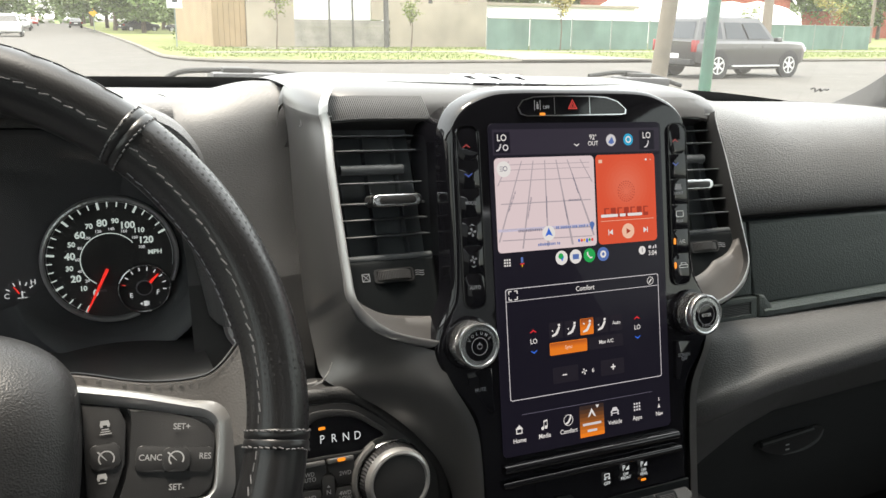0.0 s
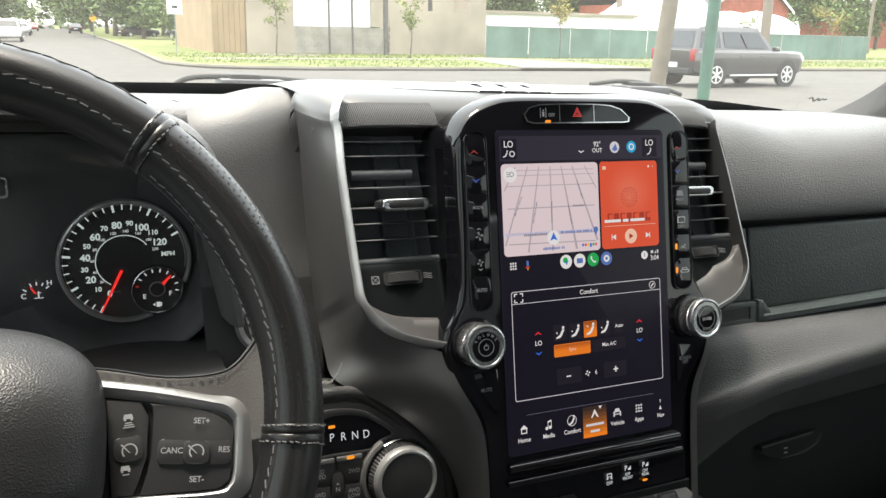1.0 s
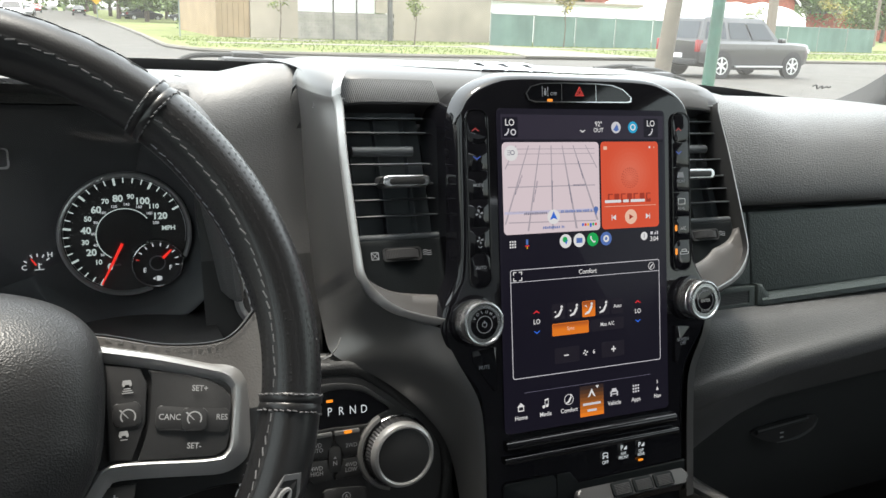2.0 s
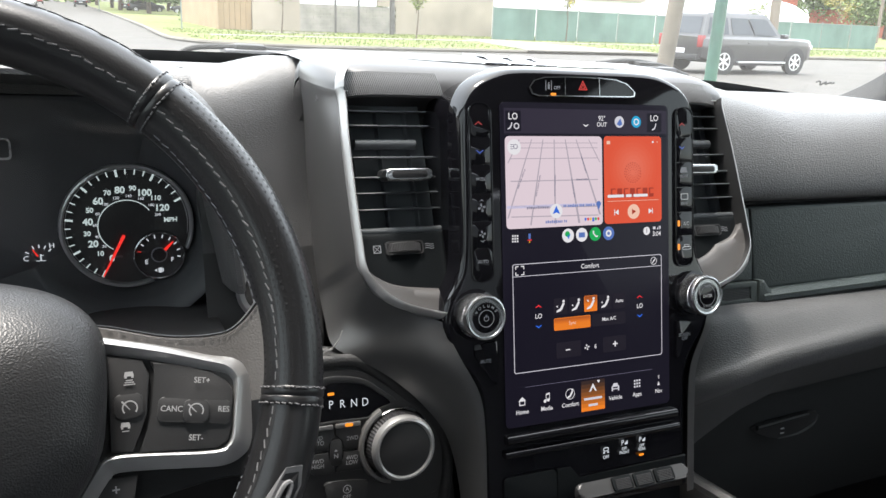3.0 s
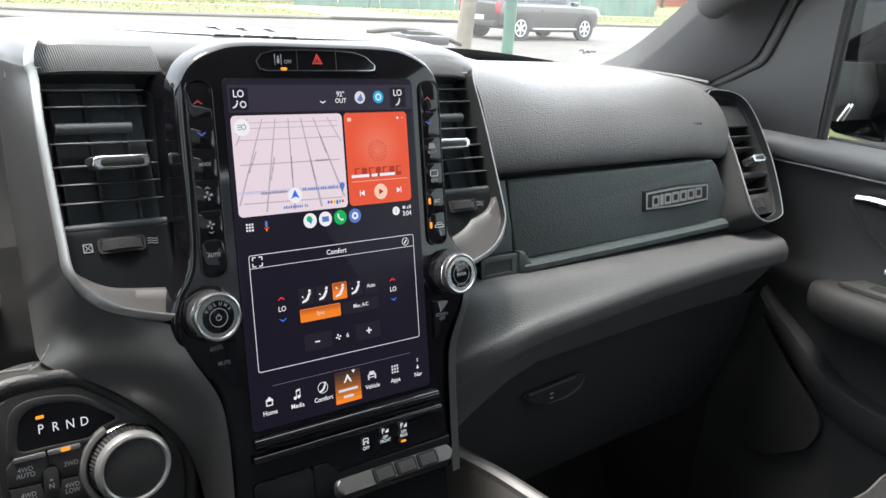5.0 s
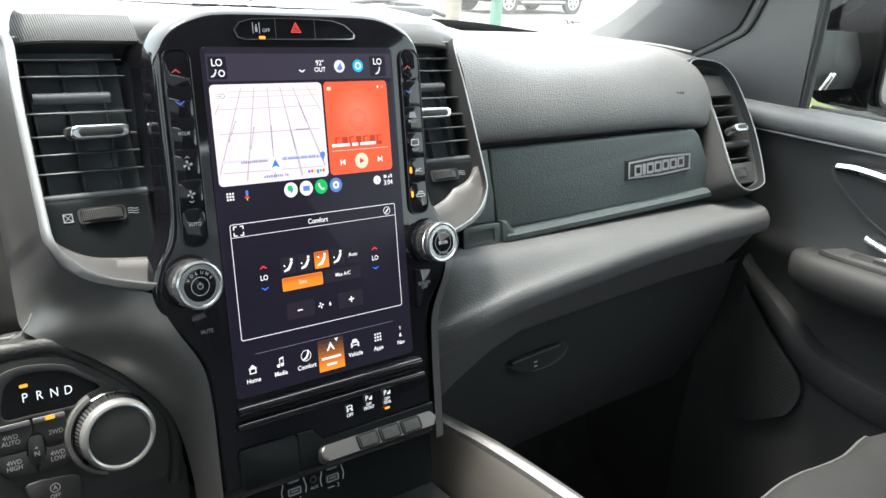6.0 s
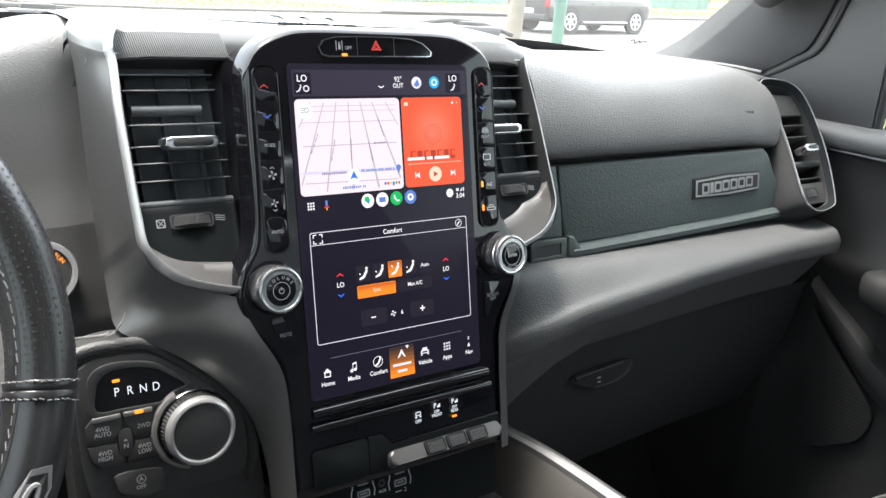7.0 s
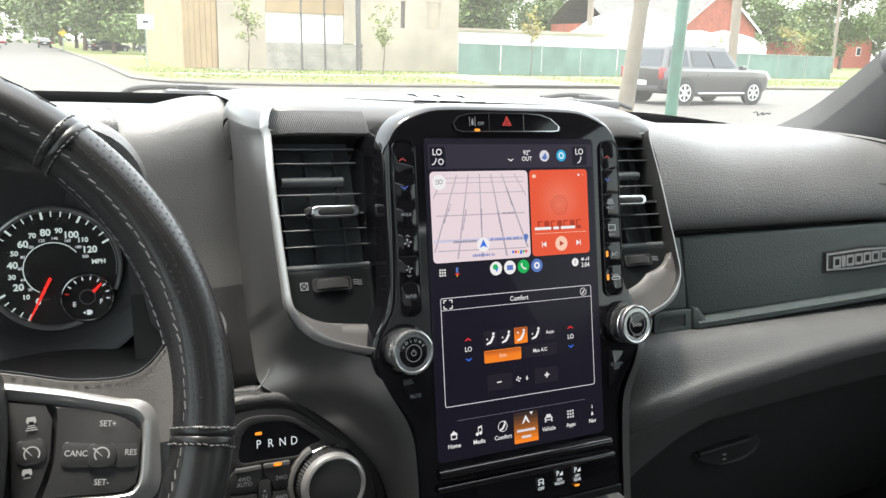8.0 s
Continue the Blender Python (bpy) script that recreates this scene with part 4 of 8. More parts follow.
for i, m_ in enumerate((UI_BLUE, UI_ARROW_RED, UI_YELLOW, UI_BLUE, UI_GREEN, UI_ARROW_RED)):
    tile(-0.0054 + i * 0.0026, 0.0338 if i != 3 else 0.0328, -0.0034 + i * 0.0026, 0.0362, 0.0008, m_, 3, "logo_shape")
mark(flat_face(disc(0.0062, 28)), UI_WHITE, -0.0717, 0.0953, 3)
mark(joined(*[box(-0.0036, -0.0016 + 0.0016 * k, 0, -0.0006, -0.0011 + 0.0016 * k, 0.00005) for k in range(3)], ring(disc(0.0020, 18, 0.0012, 0.0004), disc(0.0014, 18, 0.0012, 0.0004), 0.00005)), UI_INK, -0.0717, 0.0953, 4)
# media card
tile(0.0150, 0.0300, 0.0757, 0.1044, 0.0035, UI_RED, 1, "media_card", "red media card")
for k in range(6):
    mark(flat_face(disc(0.0250 - 0.0036 * k, 40)), lit("card shade", 229 + k, 91 + 5 * k, 61 + 6 * k), 0.0454, 0.0775, 1.1 + 0.12 * k, "card_shade")
for ringn, (rr, cnt) in enumerate(((0.0030, 10), (0.0048, 14), (0.0066, 18), (0.0084, 22))):
    mark(joined(*[flat_face(disc(0.00035 + 0.00008 * ringn, 8, rr * math.cos(2 * math.pi * i / cnt + ringn), rr * math.sin(2 * math.pi * i / cnt + ringn))) for i in range(cnt)]), UI_DEEP, 0.0449, 0.0732, 2, "logo_dots", "ring of dark red dots")
for i in range(7):
    x0 = 0.0216 + i * 0.0067
    solid = rounded(x0, 0.0520, x0 + 0.0052, 0.0600, 0.0006, 2)
    mark(flat_face(solid) if i % 2 else ring(solid, rounded(x0 + 0.0016, 0.0550, x0 + 0.0052, 0.0590, 0.0003, 2), 0.00005), UI_DEEP, 0, 0, 2, "logo_shape")
for u0, u1 in ((0.0182, 0.0352), (0.0372, 0.0432), (0.0452, 0.0604)):
    bar_of(u0, u1, 0.0535, 0.0024, UI_WHITE, 4)
tile(0.0180, 0.0490, 0.0725, 0.0494, 0.0001, UI_PALE, 2, "progress_line")
mark(flat_face(disc(0.0064, 30)), UI_PALE, 0.0454, 0.0397, 2)
mark(flat_face([(-0.0018, -0.0024), (-0.0018, 0.0024), (0.0026, 0)]), UI_DEEP, 0.0454, 0.0397, 3)
for s, u in ((-1, 0.0273), (1, 0.0635)):
    mark(joined(flat_face([(-0.0022 * s, -0.0024), (-0.0022 * s, 0.0024), (0.0016 * s, 0)]), box(min(0.0016 * s, 0.0023 * s), -0.0024, 0, max(0.0016 * s, 0.0023 * s), 0.0024, 0.00005)), UI_WHITE, u, 0.0397, 3)
mark(box(-0.0018, -0.0014, 0, 0.0018, 0.0014, 0.00005), UI_PALE, 0.0197, 0.0988, 2)
mark(flat_face(disc(0.0010, 12)), UI_WHITE, 0.0665, 0.0993, 2)
mark(flat_face(disc(0.0006, 10)), UI_PALE, 0.0712, 0.0993, 2)
# row of round app marks
mark(joined(*[box(-0.0028 + 0.0022 * i, -0.0028 + 0.0022 * j, 0, -0.0014 + 0.0022 * i, -0.0014 + 0.0022 * j, 0.00005) for i in range(3) for j in range(3)]), UI_WHITE, -0.0724, 0.0218, 2)
mark(box(-0.0010, -0.0008, 0, 0.0010, 0.0036, 0.00005), UI_SLATE, -0.0589, 0.0218, 2)
mark(box(-0.0020, -0.0022, 0, 0.0020, -0.0012, 0.00005), UI_ARROW_RED, -0.0589, 0.0218, 2)
mark(box(-0.0004, -0.0040, 0, 0.0004, -0.0022, 0.00005), UI_YELLOW, -0.0589, 0.0218, 2)
for u, m_ in ((-0.0219, UI_WHITE), (-0.0083, UI_WHITE), (0.0052, UI_GREEN), (0.0189, UI_SLATE)):
    mark(flat_face(disc(0.0058, 30)), m_, u, 0.0221, 2)
mark(flat_face(disc(0.0024, 18, 0, 0.0010)), UI_GREEN, -0.0226, 0.0224, 3)
mark(flat_face([(-0.0016, 0.0002), (0.0022, 0.0008), (0.0002, -0.0034)]), UI_BLUE, -0.0217, 0.0224, 3)
mark(box(-0.0030, -0.0022, 0, 0.0030, 0.0020, 0.00005), UI_SLATE, -0.0083, 0.0221, 3)
mark(flat_face([(-0.0026, 0.0028), (-0.0010, 0.0030), (-0.0012, 0.0008), (0.0008, -0.0014), (0.0028, -0.0012), (0.0026, -0.0026), (0.0004, -0.0026), (-0.0024, 0.0004)]), UI_WHITE, 0.0052, 0.0221, 3)
mark(ring(disc(0.0030, 20), disc(0.0014, 20), 0.00005), UI_WHITE, 0.0189, 0.0221, 3)
mark(flat_face(disc(0.0036, 24)), UI_WHITE, 0.0592, 0.0223, 2)
words("1", 0.0052, 0.0592, 0.0223, UI_BLACK)
words("3:04", 0.0058, 0.0700, 0.0193)
mark(joined(box(-0.0040, -0.0012, 0, -0.0012, 0.0012, 0.00005), flat_face([(0.0, -0.0014), (0.0020, -0.0014), (0.0020, 0.0016)]), box(0.0030, -0.0014, 0, 0.0044, 0.0016, 0.00005)), UI_SOFT, 0.0700, 0.0246, 2)
# climate box
mark(ring(rounded(-0.0755, -0.0884, 0.0752, 0.0012, 0.0020, 4), rounded(-0.0749, -0.0878, 0.0746, 0.0006, 0.0016, 4), 0.00005), UI_SOFT, 0, 0, 2, "frame_line")
tile(-0.0750, -0.0092, 0.0747, -0.0087, 0.0001, UI_SOFT, 2, "frame_line")
for sx, sy in ((-1, 1), (1, 1), (-1, -1), (1, -1)):
    mark(joined(box(min(sx * 0.0040, sx * 0.0012), sy * 0.0034 - 0.0004, 0, max(sx * 0.0040, sx * 0.0012), sy * 0.0034 + 0.0004, 0.00005), box(sx * 0.0038 - 0.0004, min(sy * 0.0034, sy * 0.0010), 0, sx * 0.0038 + 0.0004, max(sy * 0.0034, sy * 0.0010), 0.00005)), UI_WHITE, -0.0687, -0.0042, 3)
words("Comfort", 0.0056, -0.0005, -0.0046)
mark(ring(disc(0.0034, 24), disc(0.0029, 24), 0.00005), UI_WHITE, 0.0665, -0.0044, 2)
mark(flat_face([(-0.0018, -0.0014), (-0.0010, -0.0020), (0.0018, 0.0010), (0.0010, 0.0018)]), UI_WHITE, 0.0665, -0.0044, 2)
for u in (-0.0517, 0.0510):
    mark(flat_face(chevron(0.0032, 0.0012, 0.0014)), UI_ARROW_RED, u, -0.0345, 2)
    words("LO", 0.0056, u, -0.0430)
    mark(flat_face([(x, -y) for x, y in chevron(0.0032, 0.0012, 0.0014)]), UI_BLUE, u, -0.0518, 2)
for i, u in enumerate((-0.0303, -0.0152, -0.0002, 0.0147)):
    if i == 2:
        tile(u - 0.0066, -0.0433, u + 0.0066, -0.0297, 0.0008, UI_ORANGE, 1)
        for k in range(5):
            tile(u - 0.0062, -0.0380 + 0.0016 * k, u + 0.0062, -0.0364 + 0.0016 * k, 0.0001, lit("key shade", 236 - 18 * k, 126 - 11 * k, 38), 1.5, "key_band")
    else:
        tile(u - 0.0066, -0.0433, u + 0.0066, -0.0297, 0.0006, UI_TILE, 1)
    mark(seat_mark(1.1), UI_WHITE, u + 0.0008, -0.0368, 2)
    mark(flat_face([(-0.0044, 0.0004), (-0.0026, -0.0010), (-0.0030, 0.0010)] if i != 2 else [(-0.0044, 0.0030), (-0.0020, 0.0014), (-0.0026, 0.0036)]), UI_WHITE, u, -0.0366, 3)
tile(0.0230, -0.0433, 0.0358, -0.0297, 0.0006, UI_TILE, 1)
words("Auto", 0.0044, 0.0294, -0.0365)
tile(-0.0369, -0.0566, -0.0006, -0.0462, 0.0010, UI_ORANGE, 1)
for k in range(4):
    tile(-0.0365, -0.0512 + 0.0011 * k, -0.0010, -0.0501 + 0.0011 * k, 0.0001, lit("key shade", 232 - 16 * k, 122 - 10 * k, 38), 2, "key_band")
words("Sync", 0.0044, -0.0188, -0.0513, UI_PALE)
tile(0.0010, -0.0566, 0.0358, -0.0462, 0.0006, UI_TILE, 1)
words("Max A/C", 0.0044, 0.0185, -0.0512)
tile(-0.0350, -0.0802, -0.0105, -0.0668, 0.0006, UI_TILE, 1)
tile(0.0120, -0.0802, 0.0360, -0.0668, 0.0006, UI_TILE, 1)
mark(box(-0.0022, -0.0005, 0, 0.0022, 0.0005, 0.00005), UI_WHITE, -0.0236, -0.0737, 2)
mark(joined(box(-0.0024, -0.0006, 0, 0.0024, 0.0006, 0.00005), box(-0.0006, -0.0024, 0, 0.0006, 0.0024, 0.00005)), UI_WHITE, 0.0245, -0.0735, 2)
mark(fan_mark(0.0026), UI_WHITE, -0.0045, -0.0736, 2)
words("6", 0.0052, 0.0040, -0.0737)
tile(-0.0655, -0.1006, 0.0640, -0.1003, 0.0001, UI_INK, 2, "frame_line")
# bottom menu
for u, w in ((-0.0687, "Home"), (-0.0453, "Media"), (-0.0221, "Comfort"), (0.0243, "Vehicle"), (0.0475, "Apps"), (0.0710, "Nav")):
    words(w, 0.0052, u, -0.1208)
mark(joined(flat_face([(-0.0036, 0.0004), (0, 0.0038), (0.0036, 0.0004)]), ring([(-0.0028, -0.0034), (0.0028, -0.0034), (0.0028, 0.0006), (-0.0028, 0.0006)], [(-0.0020, -0.0026), (0.0020, -0.0026), (0.0020, 0.0002), (-0.0020, 0.0002)], 0.00005)), UI_WHITE, -0.0687, -0.1120, 2)
mark(joined(flat_face(disc(0.0014, 14, -0.0014, -0.0026)), flat_face(disc(0.0014, 14, 0.0018, -0.0020)), box(-0.0005, -0.0026, 0, 0.0, 0.0034, 0.00005), box(0.0027, -0.0020, 0, 0.0032, 0.0040, 0.00005), flat_face([(-0.0005, 0.0020), (0.0032, 0.0028), (0.0032, 0.0042), (-0.0005, 0.0034)])), UI_WHITE, -0.0455, -0.1118, 2)
mark(ring(disc(0.0046, 28), disc(0.0041, 28), 0.00005), UI_WHITE, -0.0222, -0.1116, 2)
mark(seat_mark(0.85), UI_WHITE, -0.0217, -0.1116, 2)
for k in range(8):
    tile(-0.0110, -0.1288 + 0.0033 * k, 0.0132, -0.1255 + 0.0033 * k, 0.0001, lit("tab shade", 246 - 27 * k, 134 - 13 * k, 40), 1, "tab_band")
bar_of(-0.0084, 0.0100, -0.1182, 0.0020, UI_SOFT, 4)
bar_of(-0.0040, 0.0056, -0.1238, 0.0020, UI_SOFT, 4)
mark(joined(flat_face([(-0.0040, -0.0034), (0, 0.0040), (0.0, 0.0006), (-0.0020, -0.0028)]), flat_face([(0.0040, -0.0034), (0, 0.0040), (0.0, 0.0006), (0.0020, -0.0028)])), UI_WHITE, 0.0008, -0.1090, 4)
mark(flat_face([(-0.0018, 0.0012), (0.0018, 0.0012), (0, -0.0014)]), UI_WHITE, 0.0066, -0.1042, 4)
mark(joined(ring(rounded(-0.0040, -0.0022, 0.0040, 0.0008, 0.0008, 2), rounded(-0.0026, -0.0014, 0.0026, 0.0, 0.0004, 2), 0.00005), flat_face([(-0.0030, 0.0008), (-0.0020, 0.0032), (0.0020, 0.0032), (0.0030, 0.0008)]), box(-0.0040, -0.0036, 0, -0.0026, -0.0022, 0.00005), box(0.0026, -0.0036, 0, 0.0040, -0.0022, 0.00005)), UI_SOFT, 0.0243, -0.1112, 2)
mark(joined(*[box(-0.0034 + 0.0026 * i, -0.0034 + 0.0026 * j, 0, -0.0018 + 0.0026 * i, -0.0018 + 0.0026 * j, 0.00005) for i in range(3) for j in range(3)]), UI_SOFT, 0.0475, -0.1112, 2)
words("S", 0.0040, 0.0710, -0.1082)
mark(flat_face([(-0.0014, -0.0018), (0.0014, -0.0018), (0, 0.0018)]), UI_WHITE, 0.0710, -0.1138, 2)


# ---- instrument cluster ----
cluster = thing("instrument_cluster", "black instrument cluster with a chrome-ringed speedometer and fuel gauge", "instruments")
DIAL = frame_at((-0.3525, 0.1720, 1.3905), (1, 0, 0), (0, 0, 1))
FUEL = frame_at((-0.3282, 0.1700, 1.3642), (1, 0, 0), (0, 0, 1))
NUMERAL = glow("pale blue-white numerals", (0.80, 0.97, 0.97), 0.12)
NEEDLE = glow("lit red needle", (1.0, 0.035, 0.025), 0.2)
CLUSTER_GREY = grain(material("charcoal cluster plastic", (0.050, 0.052, 0.056), 0.5), 1500, 0.12, 0.0003, "noise", 0.08, 12)
part("back_plate", box(-0.690, 0.176, 1.300, -0.292, 0.186, 1.498, 0.002), CLUSTER_GREY, cluster, "black panel")
part("face", flat_face(disc(0.0535, 64)), DARK, cluster, "matt black dial", False, at(DIAL, 0, 0, 0.0004))
part("inner_disc", prism(disc(0.0225, 48), 0.0010, 0.0004), SOOT, cluster, "", m=at(DIAL, -0.001, 0.0, 0.0006))
arc = [radians(a) for a in range(-24, 293, 4)]
rows = []
for a in arc:
    c, s = math.cos(a), math.sin(a)
    rows.append([(r * c, r * s, z) for r, z in ((0.0500, 0.0005), (0.0503, 0.0050), (0.0515, 0.0062), (0.0531, 0.0056), (0.0539, 0.0))])
part("chrome_ring", loft(rows), SILVER, cluster, "satin chrome ring", m=DIAL)
rows = []
for k in range(41):
    a = radians(-158 + 238 * k / 40)
    fade = min(1, k / 6, (40 - k) / 8)
    rows.append([(r * math.cos(a), r * math.sin(a), z * (0.35 + 0.65 * fade)) for r, z in ((0.0545, 0.0), (0.0590, 0.004), (0.0690, 0.018), (0.0770, 0.029), (0.0800, 0.030), (0.083, 0.026), (0.092, 0.018), (0.112, 0.012), (0.112 + 0.036 * min(1.0, max(0.0, (12 - math.degrees(a)) / 40)), 0.010))])
part("bowl", loft(rows), CLUSTER_GREY, cluster, "dark grey bowl round the dial", m=DIAL)
inner_arc = [radians(a) for a in range(36, 246, 6)]
part("scale_line", loft([[(r * math.cos(a), r * math.sin(a), 0.0020) for a in inner_arc] for r in (0.0222, 0.0230)]), NUMERAL, cluster, "", False, at(DIAL, -0.001, 0, 0))


def dial_angle(mph):
    return radians(244 - 1.8 * mph)


for mph in range(0, 125, 5):
    a = dial_angle(mph)
    big = mph % 20 == 0
    l, w = (0.0062, 0.00095) if big else (0.0046, 0.0005)
    part("tick", flat_face([(0.0490 - l, -w), (0.0490, -w), (0.0490, w), (0.0490 - l, w)]), NUMERAL, cluster, "", False, at(DIAL, 0, 0, 0.0009) @ pose(0, 0, 0, 0, 0, math.degrees(a)))
for mph in range(10, 130, 10):
    a = dial_angle(mph)
    big = mph % 20 == 0
    r = 0.0314 if big else 0.0326
    lettering(str(mph), 0.0080 if big else 0.0058, NUMERAL, cluster, at(DIAL, r * math.cos(a), r * math.sin(a), 0.0010), name="numeral", bold=0.035)
lettering("0", 0.0080, NUMERAL, cluster, at(DIAL, -0.0136, -0.0282, 0.0010), name="numeral", bold=0.035)
for kmh in range(20, 201, 20):
    a = dial_angle(kmh / 1.609)
    lettering(str(kmh), 0.0035, LABEL_LIT, cluster, at(DIAL, 0.0258 * math.cos(a), 0.0258 * math.sin(a), 0.0010), name="numeral")
lettering("MPH", 0.0056, NUMERAL, cluster, at(DIAL, 0.0345, 0.0040, 0.0010), name="legend", bold=0.03)
ring_arc = [radians(a) for a in range(-10, 250, 4)]
part("scale_ring", loft([[(r * math.cos(a), r * math.sin(a), 0.0008) for a in ring_arc] for r in (0.0484, 0.0490)]), LABEL, cluster, "", False, DIAL)
lettering("km/h", 0.0034, DIM_LABEL, cluster, at(DIAL, -0.0085, -0.0265, 0.0010), name="legend")
a = radians(244)
part("needle", loft([[(0.008, -0.0013, 0.004), (0.008, 0.0013, 0.004)], [(0.030, -0.0010, 0.0042), (0.030, 0.0010, 0.0042)], [(0.0475, -0.0006, 0.004), (0.0475, 0.0006, 0.004)]]), NEEDLE, cluster, "red needle at zero", False, DIAL @ pose(0, 0, 0, 0, 0, 244))
part("fuel_face", flat_face(disc(0.0200, 48)), DARK, cluster, "matt black fuel gauge", False, at(FUEL, 0, 0, 0.0006))
part("fuel_ring", lathe([(0.0196, 0.0004), (0.0199, 0.0048), (0.0205, 0.0056), (0.0213, 0.0050), (0.0217, -0.004)], 48), grain(material("dark chrome", (0.50, 0.50, 0.51), 0.25, 1.0), 300, 0.02), cluster, "dark chrome ring", m=FUEL)
part("fuel_hub", ring(disc(0.0068, 32), disc(0.0058, 32), 0.0010), DIM_LABEL, cluster, "", m=at(FUEL, 0, 0, 0.0008))
part("fuel_hub", prism(disc(0.0057, 32), 0.0016, 0.0004), SOOT, cluster, "", m=at(FUEL, 0, 0, 0.0006))
part("fuel_needle", flat_face([(0.0064, -0.0014), (0.0165, -0.0007), (0.0165, 0.0007), (0.0064, 0.0014)]), NEEDLE, cluster, "red needle near full", False, at(FUEL, 0, 0, 0.0030) @ pose(0, 0, 0, 0, 0, 46))
lettering("E", 0.0058, LABEL_LIT, cluster, at(FUEL, -0.0105, -0.0062, 0.0010), name="legend")
lettering("F", 0.0058, LABEL_LIT, cluster, at(FUEL, 0.0108, -0.0050, 0.0010), name="legend")
for deg in range(-8, 190, 22):
    part("tick", flat_face([(0.0150, -0.0005), (0.0180, -0.0005), (0.0180, 0.0005), (0.0150, 0.0005)]), LABEL_LIT if deg < 150 else RED_LIT, cluster, "", False, at(FUEL, 0, 0, 0.0010) @ pose(0, 0, 0, 0, 0, deg))
part("pump_mark", joined(box(-0.0020, -0.0022, 0, 0.0012, 0.0022, 0.0001), flat_face([(-0.0052, 0), (-0.0030, 0.0014), (-0.0030, -0.0014)]), box(0.0014, -0.0016, 0, 0.0024, 0.0016, 0.0001)), LABEL_LIT, cluster, "lit pump mark", False, at(FUEL, 0.0010, -0.0140, 0.0010))
TEMP = frame_at((-0.4212, 0.1720, 1.3718), (1, 0, 0), (0, 0, 1))
lettering("C", 0.0060, LABEL_LIT, cluster, at(TEMP, -0.0100, -0.0060, 0.0006), name="legend")
lettering("H", 0.0060, LABEL_LIT, cluster, at(TEMP, 0.0095, 0.0042, 0.0006), name="legend")
for deg in (40, 65, 90, 115, 150):
    part("tick", flat_face([(0.0088, -0.0005), (0.0118, -0.0005), (0.0118, 0.0005), (0.0088, 0.0005)]), LABEL_LIT, cluster, "", False, at(TEMP, 0, -0.006, 0.0006) @ pose(0, 0, 0, 0, 0, deg))
part("temperature_needle", flat_face([(0.0020, -0.0007), (0.0092, -0.0004), (0.0092, 0.0004), (0.0020, 0.0007)]), NEEDLE, cluster, "", False, at(TEMP, 0, -0.006, 0.0008) @ pose(0, 0, 0, 0, 0, 122))
part("coolant_mark", joined(box(-0.0006, -0.0030, 0, 0.0006, 0.0026, 0.0001), box(0.0006, 0.0012, 0, 0.0022, 0.0018, 0.0001), box(-0.0036, -0.0034, 0, 0.0036, -0.0028, 0.0001)), LABEL_LIT, cluster, "", False, at(TEMP, 0.0010, -0.0050, 0.0006))
badge = frame_at((-0.4780, 0.1740, 1.4560), (1, 0, 0), (0, 0, 1))
part("badge_frame", ring(rounded(-0.0420, -0.0085, 0.0420, 0.0085, 0.003), rounded(-0.0405, -0.0070, 0.0405, 0.0070, 0.0024), 0.0020), CHROME, cluster, "thin chrome badge frame", m=badge)
for k in (-1, 0, 1):
    part("badge_shape", ring(rounded(k * 0.024 - 0.010, -0.0045, k * 0.024 + 0.010, 0.0045, 0.001, 2), rounded(k * 0.024 - 0.0078, -0.0028, k * 0.024 + 0.0078, 0.0026, 0.0006, 2), 0.0012), CHROME, cluster, "", False, badge)

# the film mixed into this lens stands in for reflected glare
lens = part("lens", loft([[(x, 0.152, 1.497), (x, 0.157, 1.42), (x, 0.160, 1.325)] for x in (-0.672, -0.478, -0.292)]), clear("gauge lens", (0.96, 0.96, 0.97), 0.07, 0.06, 0.03), cluster, "clear gauge lens")
lens.visible_shadow = False

# start button beside the column
start = thing("start_button", "round black start button with a chrome ring and orange legend", "button")
sm = frame_at((-0.2490, 0.1050, 1.3468), (1, 0, 0), (0, 0.40, 0.92))
part("ring", lathe([(0.0246, -0.010), (0.0248, 0.003), (0.0238, 0.0048), (0.0198, 0.0044), (0.0194, 0.001)], 48), SILVER, start, "satin chrome ring", m=sm)
part("cap", lathe([(0.0194, -0.002), (0.0190, 0.0028), (0.0140, 0.0034), (0.0001, 0.0036)], 40), DARK, start, "black cap", m=sm)
lettering("RUN", 0.0052, AMBER, start, at(sm, 0.0116, 0.0100, 0.0040, -50), name="legend", squash=0.9)
# the crease's bright reflection is built as a pale strip and tip
EDGE_GLINT = grain(material("pale edge highlight on graphite", (0.20, 0.197, 0.193), 0.42, 0.5), 900, 0.5, 0.0005)
part("crease", tube(curve([(-0.268, 0.026, 1.3255), (-0.245, 0.020, 1.3260), (-0.228, 0.0165, 1.3265), (-0.2225, 0.0150, 1.3280)], 5), 0.0013, 6, taper=lambda t: 0.4 + 0.7 * t), EDGE_GLINT, dash, "pale strip for the highlight on the trim's crease")
part("crease_tip", thick(loft([[(-0.2270, 0.0140, 1.3255), (-0.2200, 0.0120, 1.3290), (-0.2155, 0.0130, 1.3350), (-0.2118, 0.0150, 1.3425)], [(-0.2235, 0.0140, 1.3275), (-0.2195, 0.0115, 1.3312), (-0.2150, 0.0125, 1.3370), (-0.2118, 0.0145, 1.3427)]]), 0.0008), EDGE_GLINT, dash, "pale tip of the crease's highlight")

